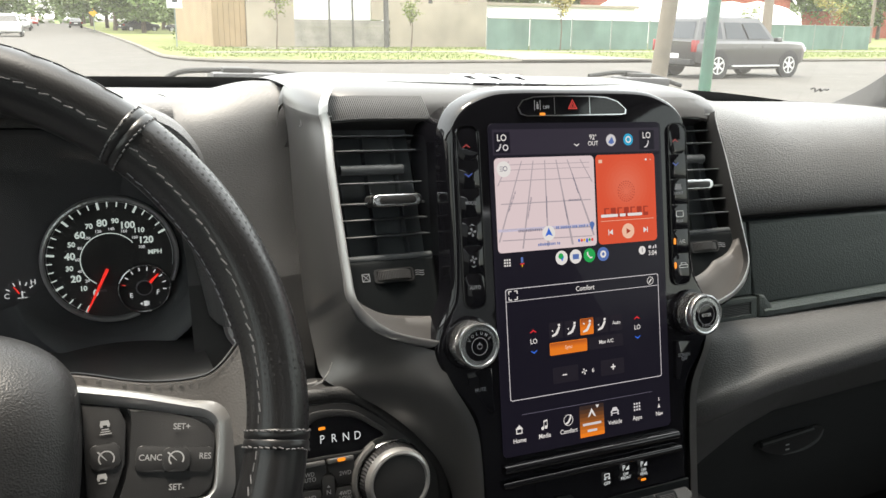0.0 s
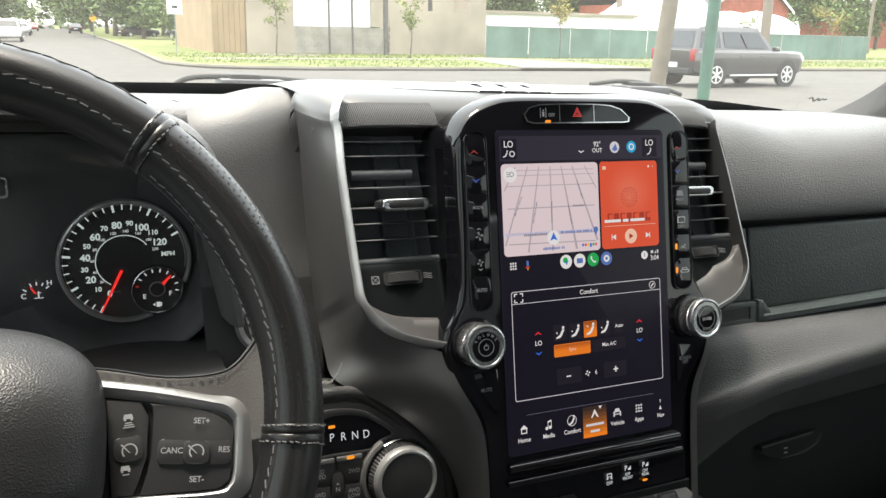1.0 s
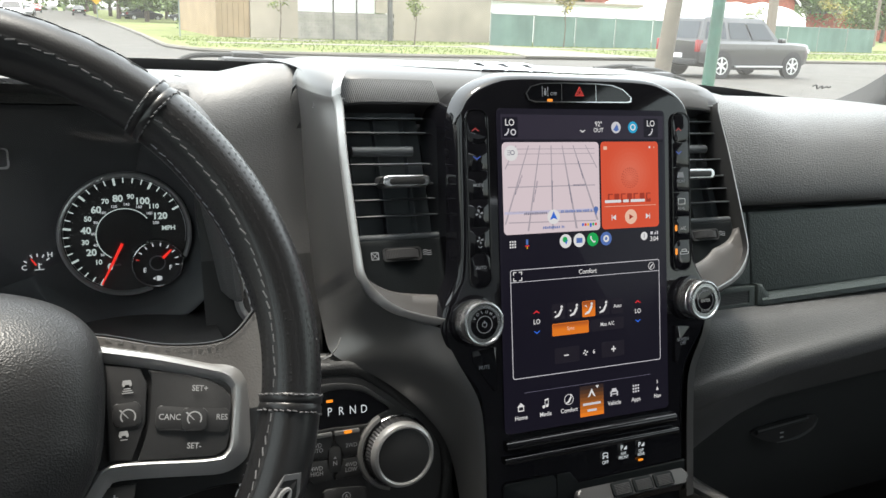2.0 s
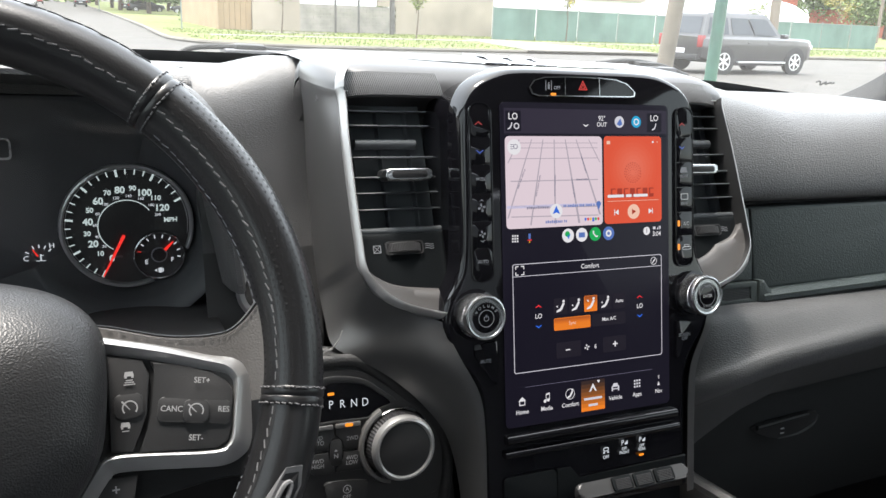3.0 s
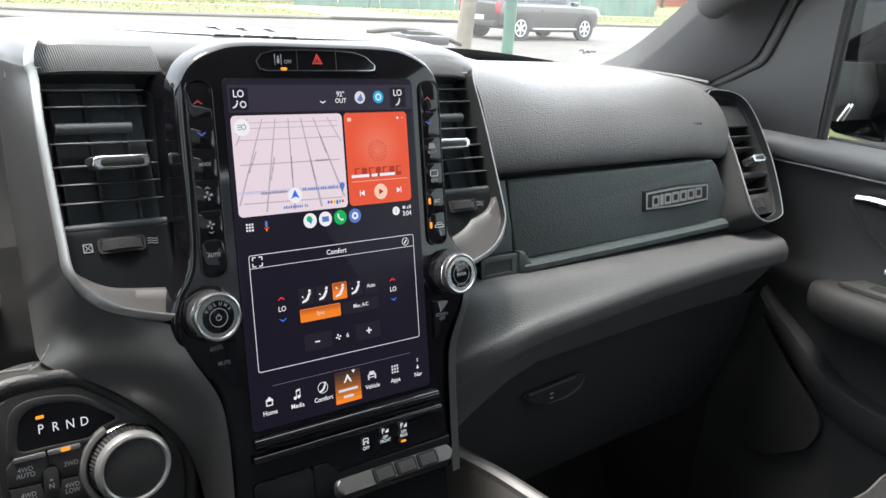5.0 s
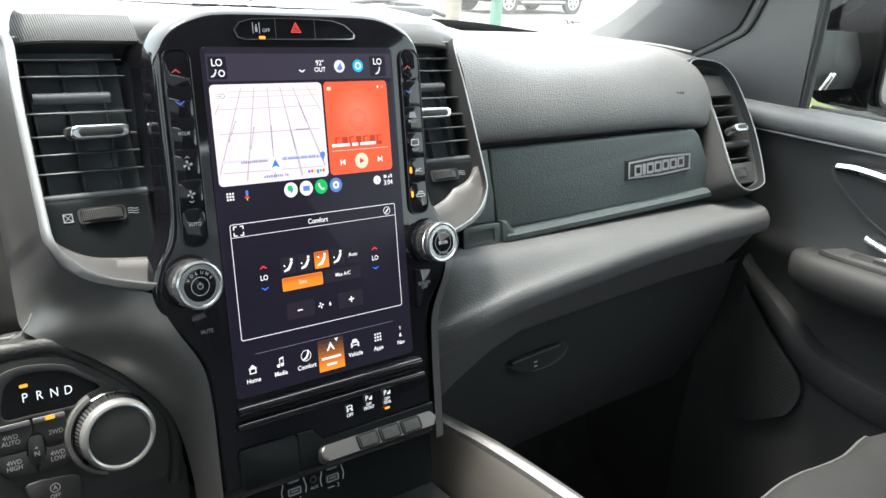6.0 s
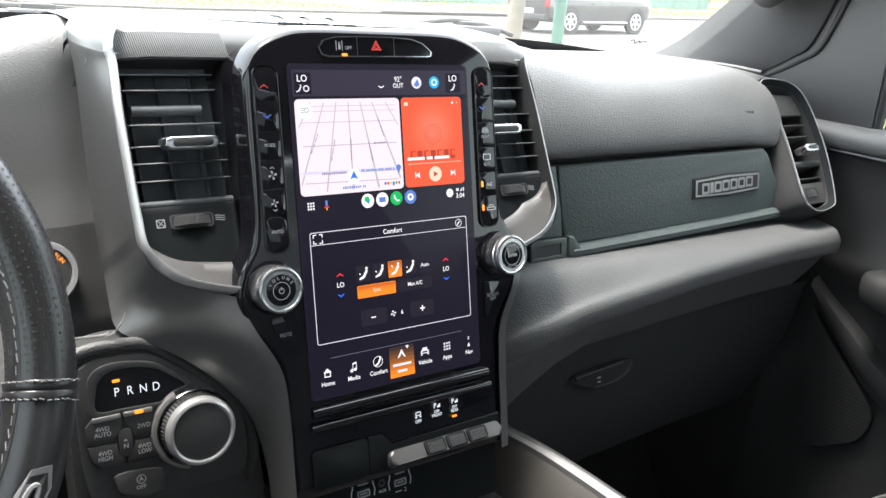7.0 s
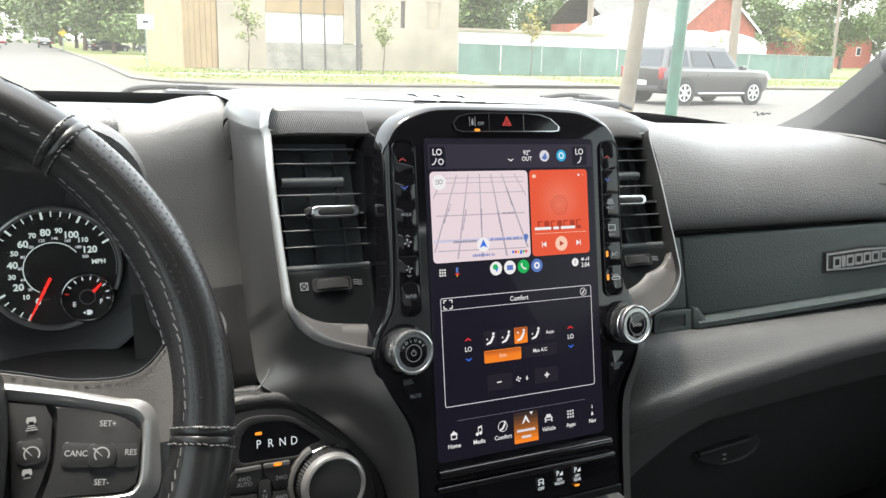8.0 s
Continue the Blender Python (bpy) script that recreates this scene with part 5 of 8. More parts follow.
# ---- rotary gear selector ----
TRIM_SILVER = grain(material("satin grey paint", (0.24, 0.235, 0.23), 0.35, 0.6), 1500, 0.05)
gear = thing("gear_selector", "rotary gear selector panel with mode keys and lit display", "gear selector")
SEL = frame_at((0, 0.0010, 1.2700), (1, 0, 0), (0, 0.20, 0.98))


def sel(points):
    return [(x, (z - 1.27) / 0.98) for x, z in points]


GEAR_GREY = grain(material("dark grey satin bezel", (0.034, 0.034, 0.0345), 0.40, 0.1), 1800, 0.08, 0.0003, "noise", 0.08, 14, 0.05)


def smooth2(points, n=4, closed=False):
    return [(p.x, p.y) for p in curve([Vector(a) for a in points], n, closed)]


housing = smooth2(sel([(-0.2560, 1.175), (-0.2560, 1.285), (-0.2530, 1.3120), (-0.2280, 1.3220), (-0.2020, 1.3200), (-0.1750, 1.3040), (-0.1480, 1.2790), (-0.1290, 1.2500), (-0.1190, 1.2100), (-0.1170, 1.175)]))
part("housing", prism(housing[::-1], 0.040, 0.004, 3, base=-0.040), DARK, gear, "matt black housing", m=SEL)
pad_edge = smooth2([(-0.2560, 0.0440), (-0.2400, 0.0495), (-0.2230, 0.0500), (-0.2030, 0.0485), (-0.1890, 0.0412), (-0.1660, 0.0225), (-0.1420, -0.0030), (-0.1300, -0.0180), (-0.1245, -0.0340), (-0.1240, -0.0530), (-0.1280, -0.0760)], 5)
part("padded_edge", tube([(x, y, -0.0005) for x, y in pad_edge], 0.0052, 10, flat=0.8, up=(0, 0, 1)), grain(material("black edge vinyl", (0.019, 0.019, 0.0195), 0.55), 700, 0.5, 0.0007, "cells", 0.12, 9), gear, "grained padded edge", m=SEL)
bezel = smooth2([(-0.2505, -0.0300), (-0.2500, 0.0280), (-0.2470, 0.0385), (-0.2390, 0.0428), (-0.2265, 0.0435), (-0.2090, 0.0425), (-0.1960, 0.0390), (-0.1825, 0.0305), (-0.1670, 0.0178), (-0.1510, 0.0030), (-0.1390, -0.0105), (-0.1315, -0.0260), (-0.1300, -0.0450), (-0.1330, -0.0620), (-0.1420, -0.0690), (-0.1925, -0.0690), (-0.2300, -0.0700), (-0.2450, -0.0600)], 4, True)
part("bezel", prism(bezel[::-1], 0.0032, 0.0020, 4, base=0.0), GEAR_GREY, gear, "dark grey satin bezel", m=SEL)
rim_o = smooth2([(-0.2430, 0.0030), (-0.2430, 0.0230), (-0.2400, 0.0330), (-0.2310, 0.0385), (-0.2160, 0.0390), (-0.1965, 0.0345), (-0.1830, 0.0250), (-0.1700, 0.0140), (-0.1790, 0.0090), (-0.1900, 0.0030), (-0.1960, 0.0015), (-0.2200, 0.0022)], 4, True)
disp = smooth2([(-0.2375, 0.0060), (-0.2368, 0.0210), (-0.2335, 0.0285), (-0.2260, 0.0332), (-0.2130, 0.0335), (-0.1970, 0.0300), (-0.1850, 0.0220), (-0.1745, 0.0132), (-0.1830, 0.0100), (-0.1920, 0.0045), (-0.1975, 0.0038), (-0.2200, 0.0046)], 4, True)
part("display_frame", ring(rim_o, disp, 0.0020, 0.0008, base=0.0030), GEAR_GREY, gear, "raised lip round the display", m=SEL)
part("display", prism(disp[::-1], 0.0008, base=0.0030), PIANO, gear, "gloss black display", m=SEL)
for x, ch in zip((-0.2232, -0.2140, -0.2046, -0.1955), "PRND"):
    lettering(ch, 0.0092, LABEL_LIT, gear, at(SEL, x, 0.0172 - (x + 0.2232) * 0.05, 0.0041), name="legend", squash=0.84, bold=0.0)
part("indicator", prism(rounded(-0.0026, -0.0011, 0.0026, 0.0011, 0.0005, 2), 0.0003), AMBER, gear, "lit amber indicator", False, at(SEL, -0.2230, 0.0258, 0.0040))
KEY_PRINT = material("grey key print", (0.36, 0.365, 0.37), 0.6)
KEY_GREY = grain(material("charcoal key plastic", (0.024, 0.024, 0.0245), 0.5), 1800, 0.15, 0.0003, "noise", 0.1, 18)
for outline_, word, wx, wy in (
    (((-0.2465, -0.0170), (-0.2465, -0.0040), (-0.2420, 0.0010), (-0.2222, 0.0005), (-0.2216, -0.0082), (-0.2262, -0.0120), (-0.2266, -0.0182)), "4WD\nAUTO", -0.2354, -0.0092),
    (((-0.2206, 0.0002), (-0.2000, 0.0006), (-0.1992, -0.0100), (-0.2018, -0.0196), (-0.2142, -0.0194), (-0.2150, -0.0100), (-0.2200, -0.0078)), "2WD", -0.2070, -0.0108),
    (((-0.2464, -0.0186), (-0.2266, -0.0198), (-0.2262, -0.0280), (-0.2222, -0.0316), (-0.2224, -0.0362), (-0.2380, -0.0362), (-0.2440, -0.0300)), "4WD\nHIGH", -0.2352, -0.0272),
    (((-0.2142, -0.0210), (-0.2018, -0.0212), (-0.2000, -0.0300), (-0.1965, -0.0372), (-0.2208, -0.0364), (-0.2206, -0.0318), (-0.2156, -0.0286)), "4WD\nLOW", -0.2078, -0.0282),
):
    part("key", prism(outline_[::-1], 0.0022, 0.0007, base=0.0030), KEY_GREY, gear, "charcoal key", m=SEL)
    lettering(word, 0.0047, KEY_PRINT, gear, at(SEL, wx, wy, 0.0053, -2), name="legend", squash=0.88)
part("key", prism(rounded(-0.2252, -0.0308, -0.2158, -0.0102, 0.0025), 0.0026, 0.0008, base=0.0028), DARK, gear, "narrow black key", m=SEL)
lettering("N", 0.0050, KEY_PRINT, gear, at(SEL, -0.2206, -0.0232, 0.0055), name="legend")
part("arrow_mark", flat_face([(-0.0014, -0.0008), (0.0014, -0.0008), (0, 0.0010)]), KEY_PRINT, gear, "", False, at(SEL, -0.2206, -0.0186, 0.0055))
# highlight on the upper keys' top edge, laid on as pale strips
for x0, x1 in ((-0.2420, -0.2222), (-0.2206, -0.2000)):
    part("key_edge_line", prism(rounded(x0, -0.0016, x1, 0.0020, 0.0012, 3), 0.0034, 0.0009, base=0.0028), TRIM_SILVER, gear, "satin grey strip for the key edge's highlight", m=SEL)
part("indicator", prism(rounded(-0.0032, -0.0014, 0.0032, 0.0012, 0.0012, 3), 0.0004), AMBER, gear, "lit amber indicator", False, at(SEL, -0.2098, 0.0006, 0.0062))
part("key", prism(smooth2([(-0.2285, -0.0430), (-0.1990, -0.0458), (-0.1962, -0.0500), (-0.1964, -0.0610), (-0.2005, -0.0648), (-0.2240, -0.0620), (-0.2290, -0.0520)], 3, True)[::-1], 0.0024, 0.0008, base=0.0030), KEY_GREY, gear, "charcoal key", m=SEL)
part("stop_mark", ring(disc(0.0034, 24), disc(0.0029, 24), 0.0001), KEY_PRINT, gear, "", False, at(SEL, -0.2124, -0.0508, 0.0055))
lettering("A", 0.0044, KEY_PRINT, gear, at(SEL, -0.2124, -0.0508, 0.0055), name="legend")
lettering("OFF", 0.0040, KEY_PRINT, gear, at(SEL, -0.2128, -0.0568, 0.0055), name="legend")
DIAL_X, DIAL_Z = -0.1695, -0.0205
dial = thing("gear_dial", "large rotary dial with a knurled chrome side and black face", "dial")
dm = at(SEL, DIAL_X, DIAL_Z, 0.0)
part("base_ring", lathe([(0.0274, 0.0), (0.0276, 0.0062), (0.0282, 0.0072), (0.0290, 0.0062), (0.0294, 0.0)], 60), CHROME, dial, "thin chrome base ring", m=dm)
crescent = [[(r * math.cos(radians(t)), r * math.sin(radians(t)), z) for t in range(116, 257, 5)] for r, z in ((0.0290, 0.0062), (0.0298, 0.0082), (0.0322, 0.0078), (0.0336, 0.0030), (0.0336, 0.0))]
part("cradle", loft(crescent), TRIM_SILVER, dial, "satin graphite crescent", m=dm)
n = 120
rows = [[((r * (0.975 if (j % 2 and kn) else 1.0)) * math.cos(2 * math.pi * j / n), (r * (0.975 if (j % 2 and kn) else 1.0)) * math.sin(2 * math.pi * j / n), z) for j in range(n)] for r, z, kn in ((0.0274, 0.003, 0), (0.0271, 0.0075, 1), (0.0258, 0.0145, 1), (0.0252, 0.0155, 0))]
part("grip", loft(rows, True), grain(material("dark knurled metal", (0.10, 0.10, 0.104), 0.4, 0.8), 900, 0.05), dial, "knurled dark grip", False, dm)
part("rim", lathe([(0.0252, 0.0155), (0.0260, 0.0160), (0.0262, 0.0185), (0.0246, 0.0222), (0.0228, 0.0230), (0.0219, 0.0225), (0.0216, 0.0215)], 60), SILVER, dial, "bright chrome rim", m=dm)
part("face", lathe([(0.0218, 0.0213), (0.0195, 0.0220), (0.0001, 0.0222)], 48), DARK, dial, "matt black face", m=dm)

# ---- steering wheel ----
wheel = thing("steering_wheel", "black stitched leather steering wheel with perforated grips and silver spoke trim", "steering wheel")
RR, TR = 0.1832, 0.0173


def rim_point(theta, phi, out=0.0):
    """theta round the wheel, phi round the rim: 0 outside, 90 towards the driver."""
    flat_k = 1.07
    r = RR + (TR + out) * math.cos(phi)
    return Vector((0.0077 + r * math.cos(theta), 0.0055 + r * math.sin(theta), -0.0113 + flat_k * (TR + out) * math.sin(phi)))


rows = [[rim_point(2 * math.pi * i / 128, 2 * math.pi * j / 20) for j in range(20)] for i in range(129)]
bm = loft(rows, True)
bmesh.ops.remove_doubles(bm, verts=bm.verts, dist=1e-6)
rim_ob = part("rim", bm, WHEEL_HIDE, wheel, "black leather rim", m=WHEEL)


def stitch(p, q, r=0.00055):
    d = (q - p) * 0.15
    up = (p + q) / 2
    return tube([p + d * 0.2, (p + q) / 2 + up.normalized() * 0.0, q - d * 0.2], r, 5)


def stuff(ob):
    ob["kind"] = "stuff"
    return ob


rng = random.Random(4)


def seam_phi(th):
    """The sewn seam wanders from the front of the rim, at the top, to its inside."""
    return 131.5 - 0.36 * th


BANDS = (-10.0, 49.4)
BAND_HIDE = WHEEL_HIDE
for shift, r in ((0.0, 0.00052), (46.0, 0.00034)):
    bits = []
    th = -75.0
    while th < 120:
        if all(abs(th - b_) > 2.2 for b_ in BANDS) and (shift == 0 or th < 45):
            p0, p1 = (rim_point(radians(th + d), radians(seam_phi(th) + shift + w), 0.0003) for d, w in ((0, rng.uniform(-2, 1)), (1.55, rng.uniform(-1, 4))))
            bits.append(stitch(p0, p1, r * rng.uniform(0.7, 1.1)))
        th += 2.05
    stuff(part("stitching", joined(*bits), THREAD if shift == 0 else DIM_LABEL, rim_ob, "pale stitches round the rim", False))
rows = [[rim_point(radians(a), radians(seam_phi(a) + p), 0.0002) for a in range(-75, 121, 3)] for p in (-5.5, -3.6, -1.6)]
part("seam", loft(rows), SOOT, rim_ob, "dark seam", False)
for th in BANDS:
    rows = []
    for dth in (-1.7, -1.3, -0.35, 0, 0.35, 1.3, 1.7):
        lift = 0.0 if abs(dth) in (1.7, 0) else 0.0007
        rows.append([rim_point(radians(th + dth), radians(p), lift) for p in range(-40, 236, 12)])
    part("cross_band", loft(rows), BAND_HIDE, rim_ob, "raised leather band")
    bits = []
    for dth in (-1.5, 1.35):
        for p in range(-20, 196, 11):
            bits.append(stitch(rim_point(radians(th + dth), radians(p), 0.0008), rim_point(radians(th + dth + rng.uniform(-0.1, 0.25)), radians(p + rng.uniform(6, 8.5)), 0.0009), 0.00046))
    stuff(part("stitching", joined(*bits), THREAD, rim_ob, "pale stitches across the band", False))
holes = []
for i in range(40):
    for j in range(17):
        th = -7.5 + 54 * (i + 0.5 * (j % 2)) / 40
        ph = -42 + 14.5 * j
        if abs(ph - seam_phi(th)) < 8 or not 0 <= ph + 42 < 232:
            continue
        p0 = rim_point(radians(th), radians(ph), 0.00012)
        nrm = (p0 - rim_point(radians(th), radians(ph), -TR)).normalized()
        m_ = nrm.to_track_quat("Z", "Y").to_matrix()
        holes.append(loft([[p0 + m_ @ Vector((0.00075 * math.cos(t), 0.00075 * math.sin(t), 0)) for t in (0, 1.05, 2.09, 3.14, 4.19, 5.24)], [p0] * 6], True))
stuff(part("perforation", joined(*holes), SOOT, rim_ob, "small round holes in the grip", False))
creases = []
for k in range(5):
    t0 = 53.5 + k * 5.6
    creases.append(tube([rim_point(radians(t0 + dt), radians(p), 0.0001) for dt, p in ((0, 28), (2.6, 36), (4.2, 26), (5.4, 30))], 0.0005, 5))
part("embossing", joined(*creases), RUBBER, rim_ob, "angular embossed lines", False)
logo = [rim_point(radians(-24 + t), radians(p), 0.0004) for t, p in ((-6, 60), (0, 52), (3, 62), (2, 92), (-5, 112), (-9, 104), (-8, 74))]
LOGO_GREY = material("debossed grey", (0.16, 0.16, 0.165), 0.5)
bm = bmesh.new()
bm.faces.new([bm.verts.new(p) for p in logo])
part("emblem_patch", thick(bm, 0.0006), LOGO_GREY, rim_ob, "grey shield-shaped patch", False)
c_ = sum(logo, Vector()) / len(logo)
bm = bmesh.new()
bm.faces.new([bm.verts.new(c_ + (p - c_) * 0.82 + (rim_point(radians(-24), radians(85), 0.0012) - rim_point(radians(-24), radians(85), 0.0004))) for p in logo])
part("emblem_field", bm, SOOT, rim_ob, "", False)
curl = [c_ + (p - c_) * 0.45 + (rim_point(radians(-24), radians(85), 0.0018) - rim_point(radians(-24), radians(85), 0.0004)) for p in (logo[0], logo[2], logo[3], logo[5])]
part("emblem_curl", tube(curve(curl, 5), 0.0014, 6), LOGO_GREY, rim_ob, "", False)

HUB_HIDE = grain(material("black grained airbag vinyl", (0.020, 0.020, 0.0207), 0.42, spec=0.5), 1000, 0.45, 0.0006, "cells", 0.12, 9, 0.05, stretch=(1.0, 1.2, 1.2))
hub_line = [(0.0, 0.0560), (0.030, 0.0540), (0.060, 0.0470), (0.0800, 0.0360), (0.0915, 0.0200), (0.0935, 0.0), (0.0915, -0.0250), (0.0870, -0.0460), (0.0700, -0.0700), (0.040, -0.085), (0.0, -0.090)]
hub_line = [(p.x, p.y) for p in curve([Vector(a) for a in hub_line], 4)]
hub_line = hub_line + [(-x, y) for x, y in hub_line[::-1][1:-1]]
rows = [[(x * k, y * k, z - 7.0 * max(0.0, y * k + 0.012) ** 2) for x, y in hub_line] for k, z in ((1.0, -0.045), (1.0, -0.012), (0.995, -0.002), (0.975, 0.006), (0.93, 0.013), (0.85, 0.020), (0.70, 0.026), (0.45, 0.030), (0.2, 0.0315), (0.02, 0.032))]
part("airbag_cover", loft(rows, True, True), HUB_HIDE, wheel, "grained airbag cover", m=WHEEL)
for side in (-1, 1):
    top = curve([(side * x, y, z) for x, y, z in ((0.060, 0.030, -0.022), (0.0945, 0.0225, -0.014), (0.124, 0.0145, -0.012), (0.150, 0.0130, -0.011), (0.163, 0.0180, -0.010), (0.176, 0.032, -0.006))], 5)
    bot = curve([(side * x, y, z) for x, y, z in ((0.060, -0.085, -0.022), (0.088, -0.078, -0.018), (0.120, -0.0700, -0.016), (0.150, -0.066, -0.014), (0.166, -0.070, -0.012), (0.176, -0.082, -0.008))], 5)
    rows = [[a.lerp(b, t) + Vector((0, 0, -0.012 if t in (0.0, 1.0) else 0)) for a, b in zip(top, bot)] for t in (0.0, 0.02, 0.25, 0.5, 0.75, 0.98, 1.0)]
    spoke = part("spoke", loft(rows[:4]), grain(material("grey wheel leather", (0.120, 0.114, 0.110), 0.45), 900, 0.35, 0.0005, "cells", 0.1, 14), wheel, "grey leather-wrapped spoke", m=WHEEL)
    part("spoke_underside", loft(rows[3:]), WHEEL_HIDE, spoke, "black lower half of the spoke")
    bits = []
    for a_, b_ in zip(top[4::1], top[5::1]):
        bits.append(stitch(a_ + Vector((0, -0.0022, 0.0006)), a_.lerp(b_, 0.45) + Vector((0, -0.0024, 0.0006)), 0.00028))
    stuff(part("stitching", joined(*bits), THREAD, spoke, "stitches along the edge of the spoke", False))
    part("piping", tube([p + Vector((0, -0.0006, -0.0012)) for p in top], 0.0007, 6), WHEEL_HIDE, spoke, "dark piping along the edge")
    # the trim: a bright ridge with a bevel towards the keys and a shoulder towards the rim
    ridge = curve([Vector(p) for p in ((0.0880, 0.0165), (0.1184, 0.0088), (0.1411, 0.0018), (0.1553, -0.0031), (0.1616, -0.0086), (0.1634, -0.0150), (0.1616, -0.0324), (0.1596, -0.0442), (0.1560, -0.0510), (0.1484, -0.0547), (0.1304, -0.0532), (0.1082, -0.0510), (0.0938, -0.0507), (0.0882, -0.0557), (0.0770, -0.0720))], 5)
    BAND = ((0.0, 0.0029), (0.2, 0.0031), (0.3, 0.0048), (0.45, 0.0056), (0.6, 0.0055), (0.7, 0.0042), (0.85, 0.0050), (1.0, 0.0050))
    BEVEL = ((0.0, 0.0046), (0.15, 0.0040), (0.3, 0.0020), (0.4, 0.0009), (1.0, 0.0010))
    SHOULDER = ((0.0, 0.0009), (0.17, 0.0012), (0.27, 0.0065), (0.5, 0.0062), (0.62, 0.0035), (1.0, 0.0028))
    sections, hollow = [], []
    for i_, p in enumerate(ridge):
        t = i_ / (len(ridge) - 1)
        d = (ridge[min(i_ + 1, len(ridge) - 1)] - ridge[max(i_ - 1, 0)]).normalized()
        inward = Vector((d.y, -d.x))
        w, bv, sh = between(t, BAND), between(t, BEVEL), between(t, SHOULDER)
        sections.append([(side * q.x, q.y, z) for q, z in ((p + inward * (w + bv + 0.0006), -0.0135), (p + inward * (w + bv), -0.0112), (p + inward * (w + 0.0004), -0.0080), (p + inward * (w - 0.0004), -0.0073), (p + inward * 0.0012, -0.0086), (p, -0.0096), (p - inward * sh * 0.5, -0.0108), (p - inward * sh, -0.0122), (p - inward * (sh + 0.0005), -0.0170))])
        if t < 0.90:
            hollow.append((side * (p + inward * (w + bv)).x, (p + inward * (w + bv)).y))
    part("spoke_trim", loft(sections), SILVER, wheel, "satin silver spoke trim", m=WHEEL)
    part("key_bed", prism(hollow[::side], 0.0010, base=-0.0130), SOOT, wheel, "", m=WHEEL)
    if side < 0:
        continue
    left_key = [(0.0935, 0.0060), (0.1106, 0.0022), (0.1136, -0.0055), (0.1112, -0.0255), (0.1065, -0.0365), (0.1030, -0.0440), (0.0925, -0.0428)]
    main_key = [(0.1146, 0.0012), (0.1300, -0.0024), (0.1450, -0.0076), (0.1530, -0.0132), (0.1560, -0.0186), (0.1540, -0.0370), (0.1513, -0.0450), (0.1450, -0.0482), (0.1062, -0.0448), (0.1098, -0.0365), (0.1144, -0.0258), (0.1170, -0.0060)]
    KEY_PLASTIC = grain(material("soft grey key plastic", (0.028, 0.028, 0.029), 0.5), 1800, 0.2, 0.0004, "noise", 0.1, 20)
    part("assist_key", prism(left_key[::-1], 0.0030, 0.0010, base=-0.0122), KEY_PLASTIC, wheel, "dark grey key", m=WHEEL)
    part("cruise_key", prism(main_key[::-1], 0.0030, 0.0010, base=-0.0122), KEY_PLASTIC, wheel, "dark grey key", m=WHEEL)
    KZ = -0.0090
    part("mid_key", prism(rounded(0.0955, -0.0268, 0.1095, -0.0142, 0.0035), 0.0012, 0.0005, base=KZ - 0.0003), KEY_PLASTIC, wheel, "rounded centre key", m=WHEEL)
    part("mid_key", prism(rounded(-0.0188, -0.0064, 0.0188, 0.0064, 0.0030), 0.0012, 0.0005, base=KZ - 0.0003), KEY_PLASTIC, wheel, "raised rocker", m=at(WHEEL, 0.1350, -0.0272, 0.0, -10))
    part("mid_key", prism(rounded(-0.0066, -0.0060, 0.0066, 0.0060, 0.0030), 0.0020, 0.0006, base=KZ), KEY_PLASTIC, wheel, "rounded centre key", m=at(WHEEL, 0.1357, -0.0276, 0.0, -8))
    for x, y, w, sz in ((0.1400, -0.0118, "SET+", 0.0043), (0.1345, -0.0414, "SET-", 0.0043), (0.1234, -0.0248, "CANC", 0.0043), (0.1500, -0.0285, "RES", 0.0043)):
        lettering(w, sz, KEY_PRINT, wheel, at(WHEEL, x, y, KZ + 0.0011, -9), name="legend", squash=0.92)

    def speed_mark():
        return joined(loft([[(r * math.cos(radians(t)), r * math.sin(radians(t)), 0) for t in range(-40, 221, 13)] for r in (0.0032, 0.0039)]), flat_face([(-0.0003, -0.0008), (0.0003, -0.0010), (-0.0034, 0.0040), (-0.0042, 0.0036)]))

    part("speed_mark", speed_mark(), KEY_PRINT, wheel, "white speed dial mark", False, at(WHEEL, 0.1357, -0.0272, KZ + 0.0021))
    part("speed_mark", speed_mark(), KEY_PRINT, wheel, "white speed dial mark", False, at(WHEEL, 0.1030, -0.0216, KZ + 0.0011))
    for y, lines in ((-0.0068, 3), (-0.0325, 1)):
        x = 0.1036 if y > -0.02 else 0.1003
        bits = [flat_face([(-0.0032, 0.0006), (0.0032, 0.0006), (0.0024, 0.0036), (-0.0024, 0.0036)]), box(-0.0028, -0.0006, 0, -0.0014, 0.0006, 0.0001), box(0.0014, -0.0006, 0, 0.0028, 0.0006, 0.0001)]
        bits += [box(-0.0022 - 0.0007 * k, -0.0024 - 0.0014 * k, 0, 0.0022 + 0.0007 * k, -0.0017 - 0.0014 * k, 0.0001) for k in range(lines)]
        part("car_mark", joined(*bits), KEY_PRINT, wheel, "white car mark", False, at(WHEEL, x, y + 0.001, KZ + 0.0004) @ Matrix.Scale(0.78, 4))
    shift = [(0.0790, -0.0790), (0.0860, -0.0560), (0.1050, -0.0560), (0.1000, -0.0790)]
    part("shift_key", prism(shift[::-1], 0.0020, 0.0006, base=-0.0140), KEY_PLASTIC, wheel, "dark grey key", m=WHEEL)
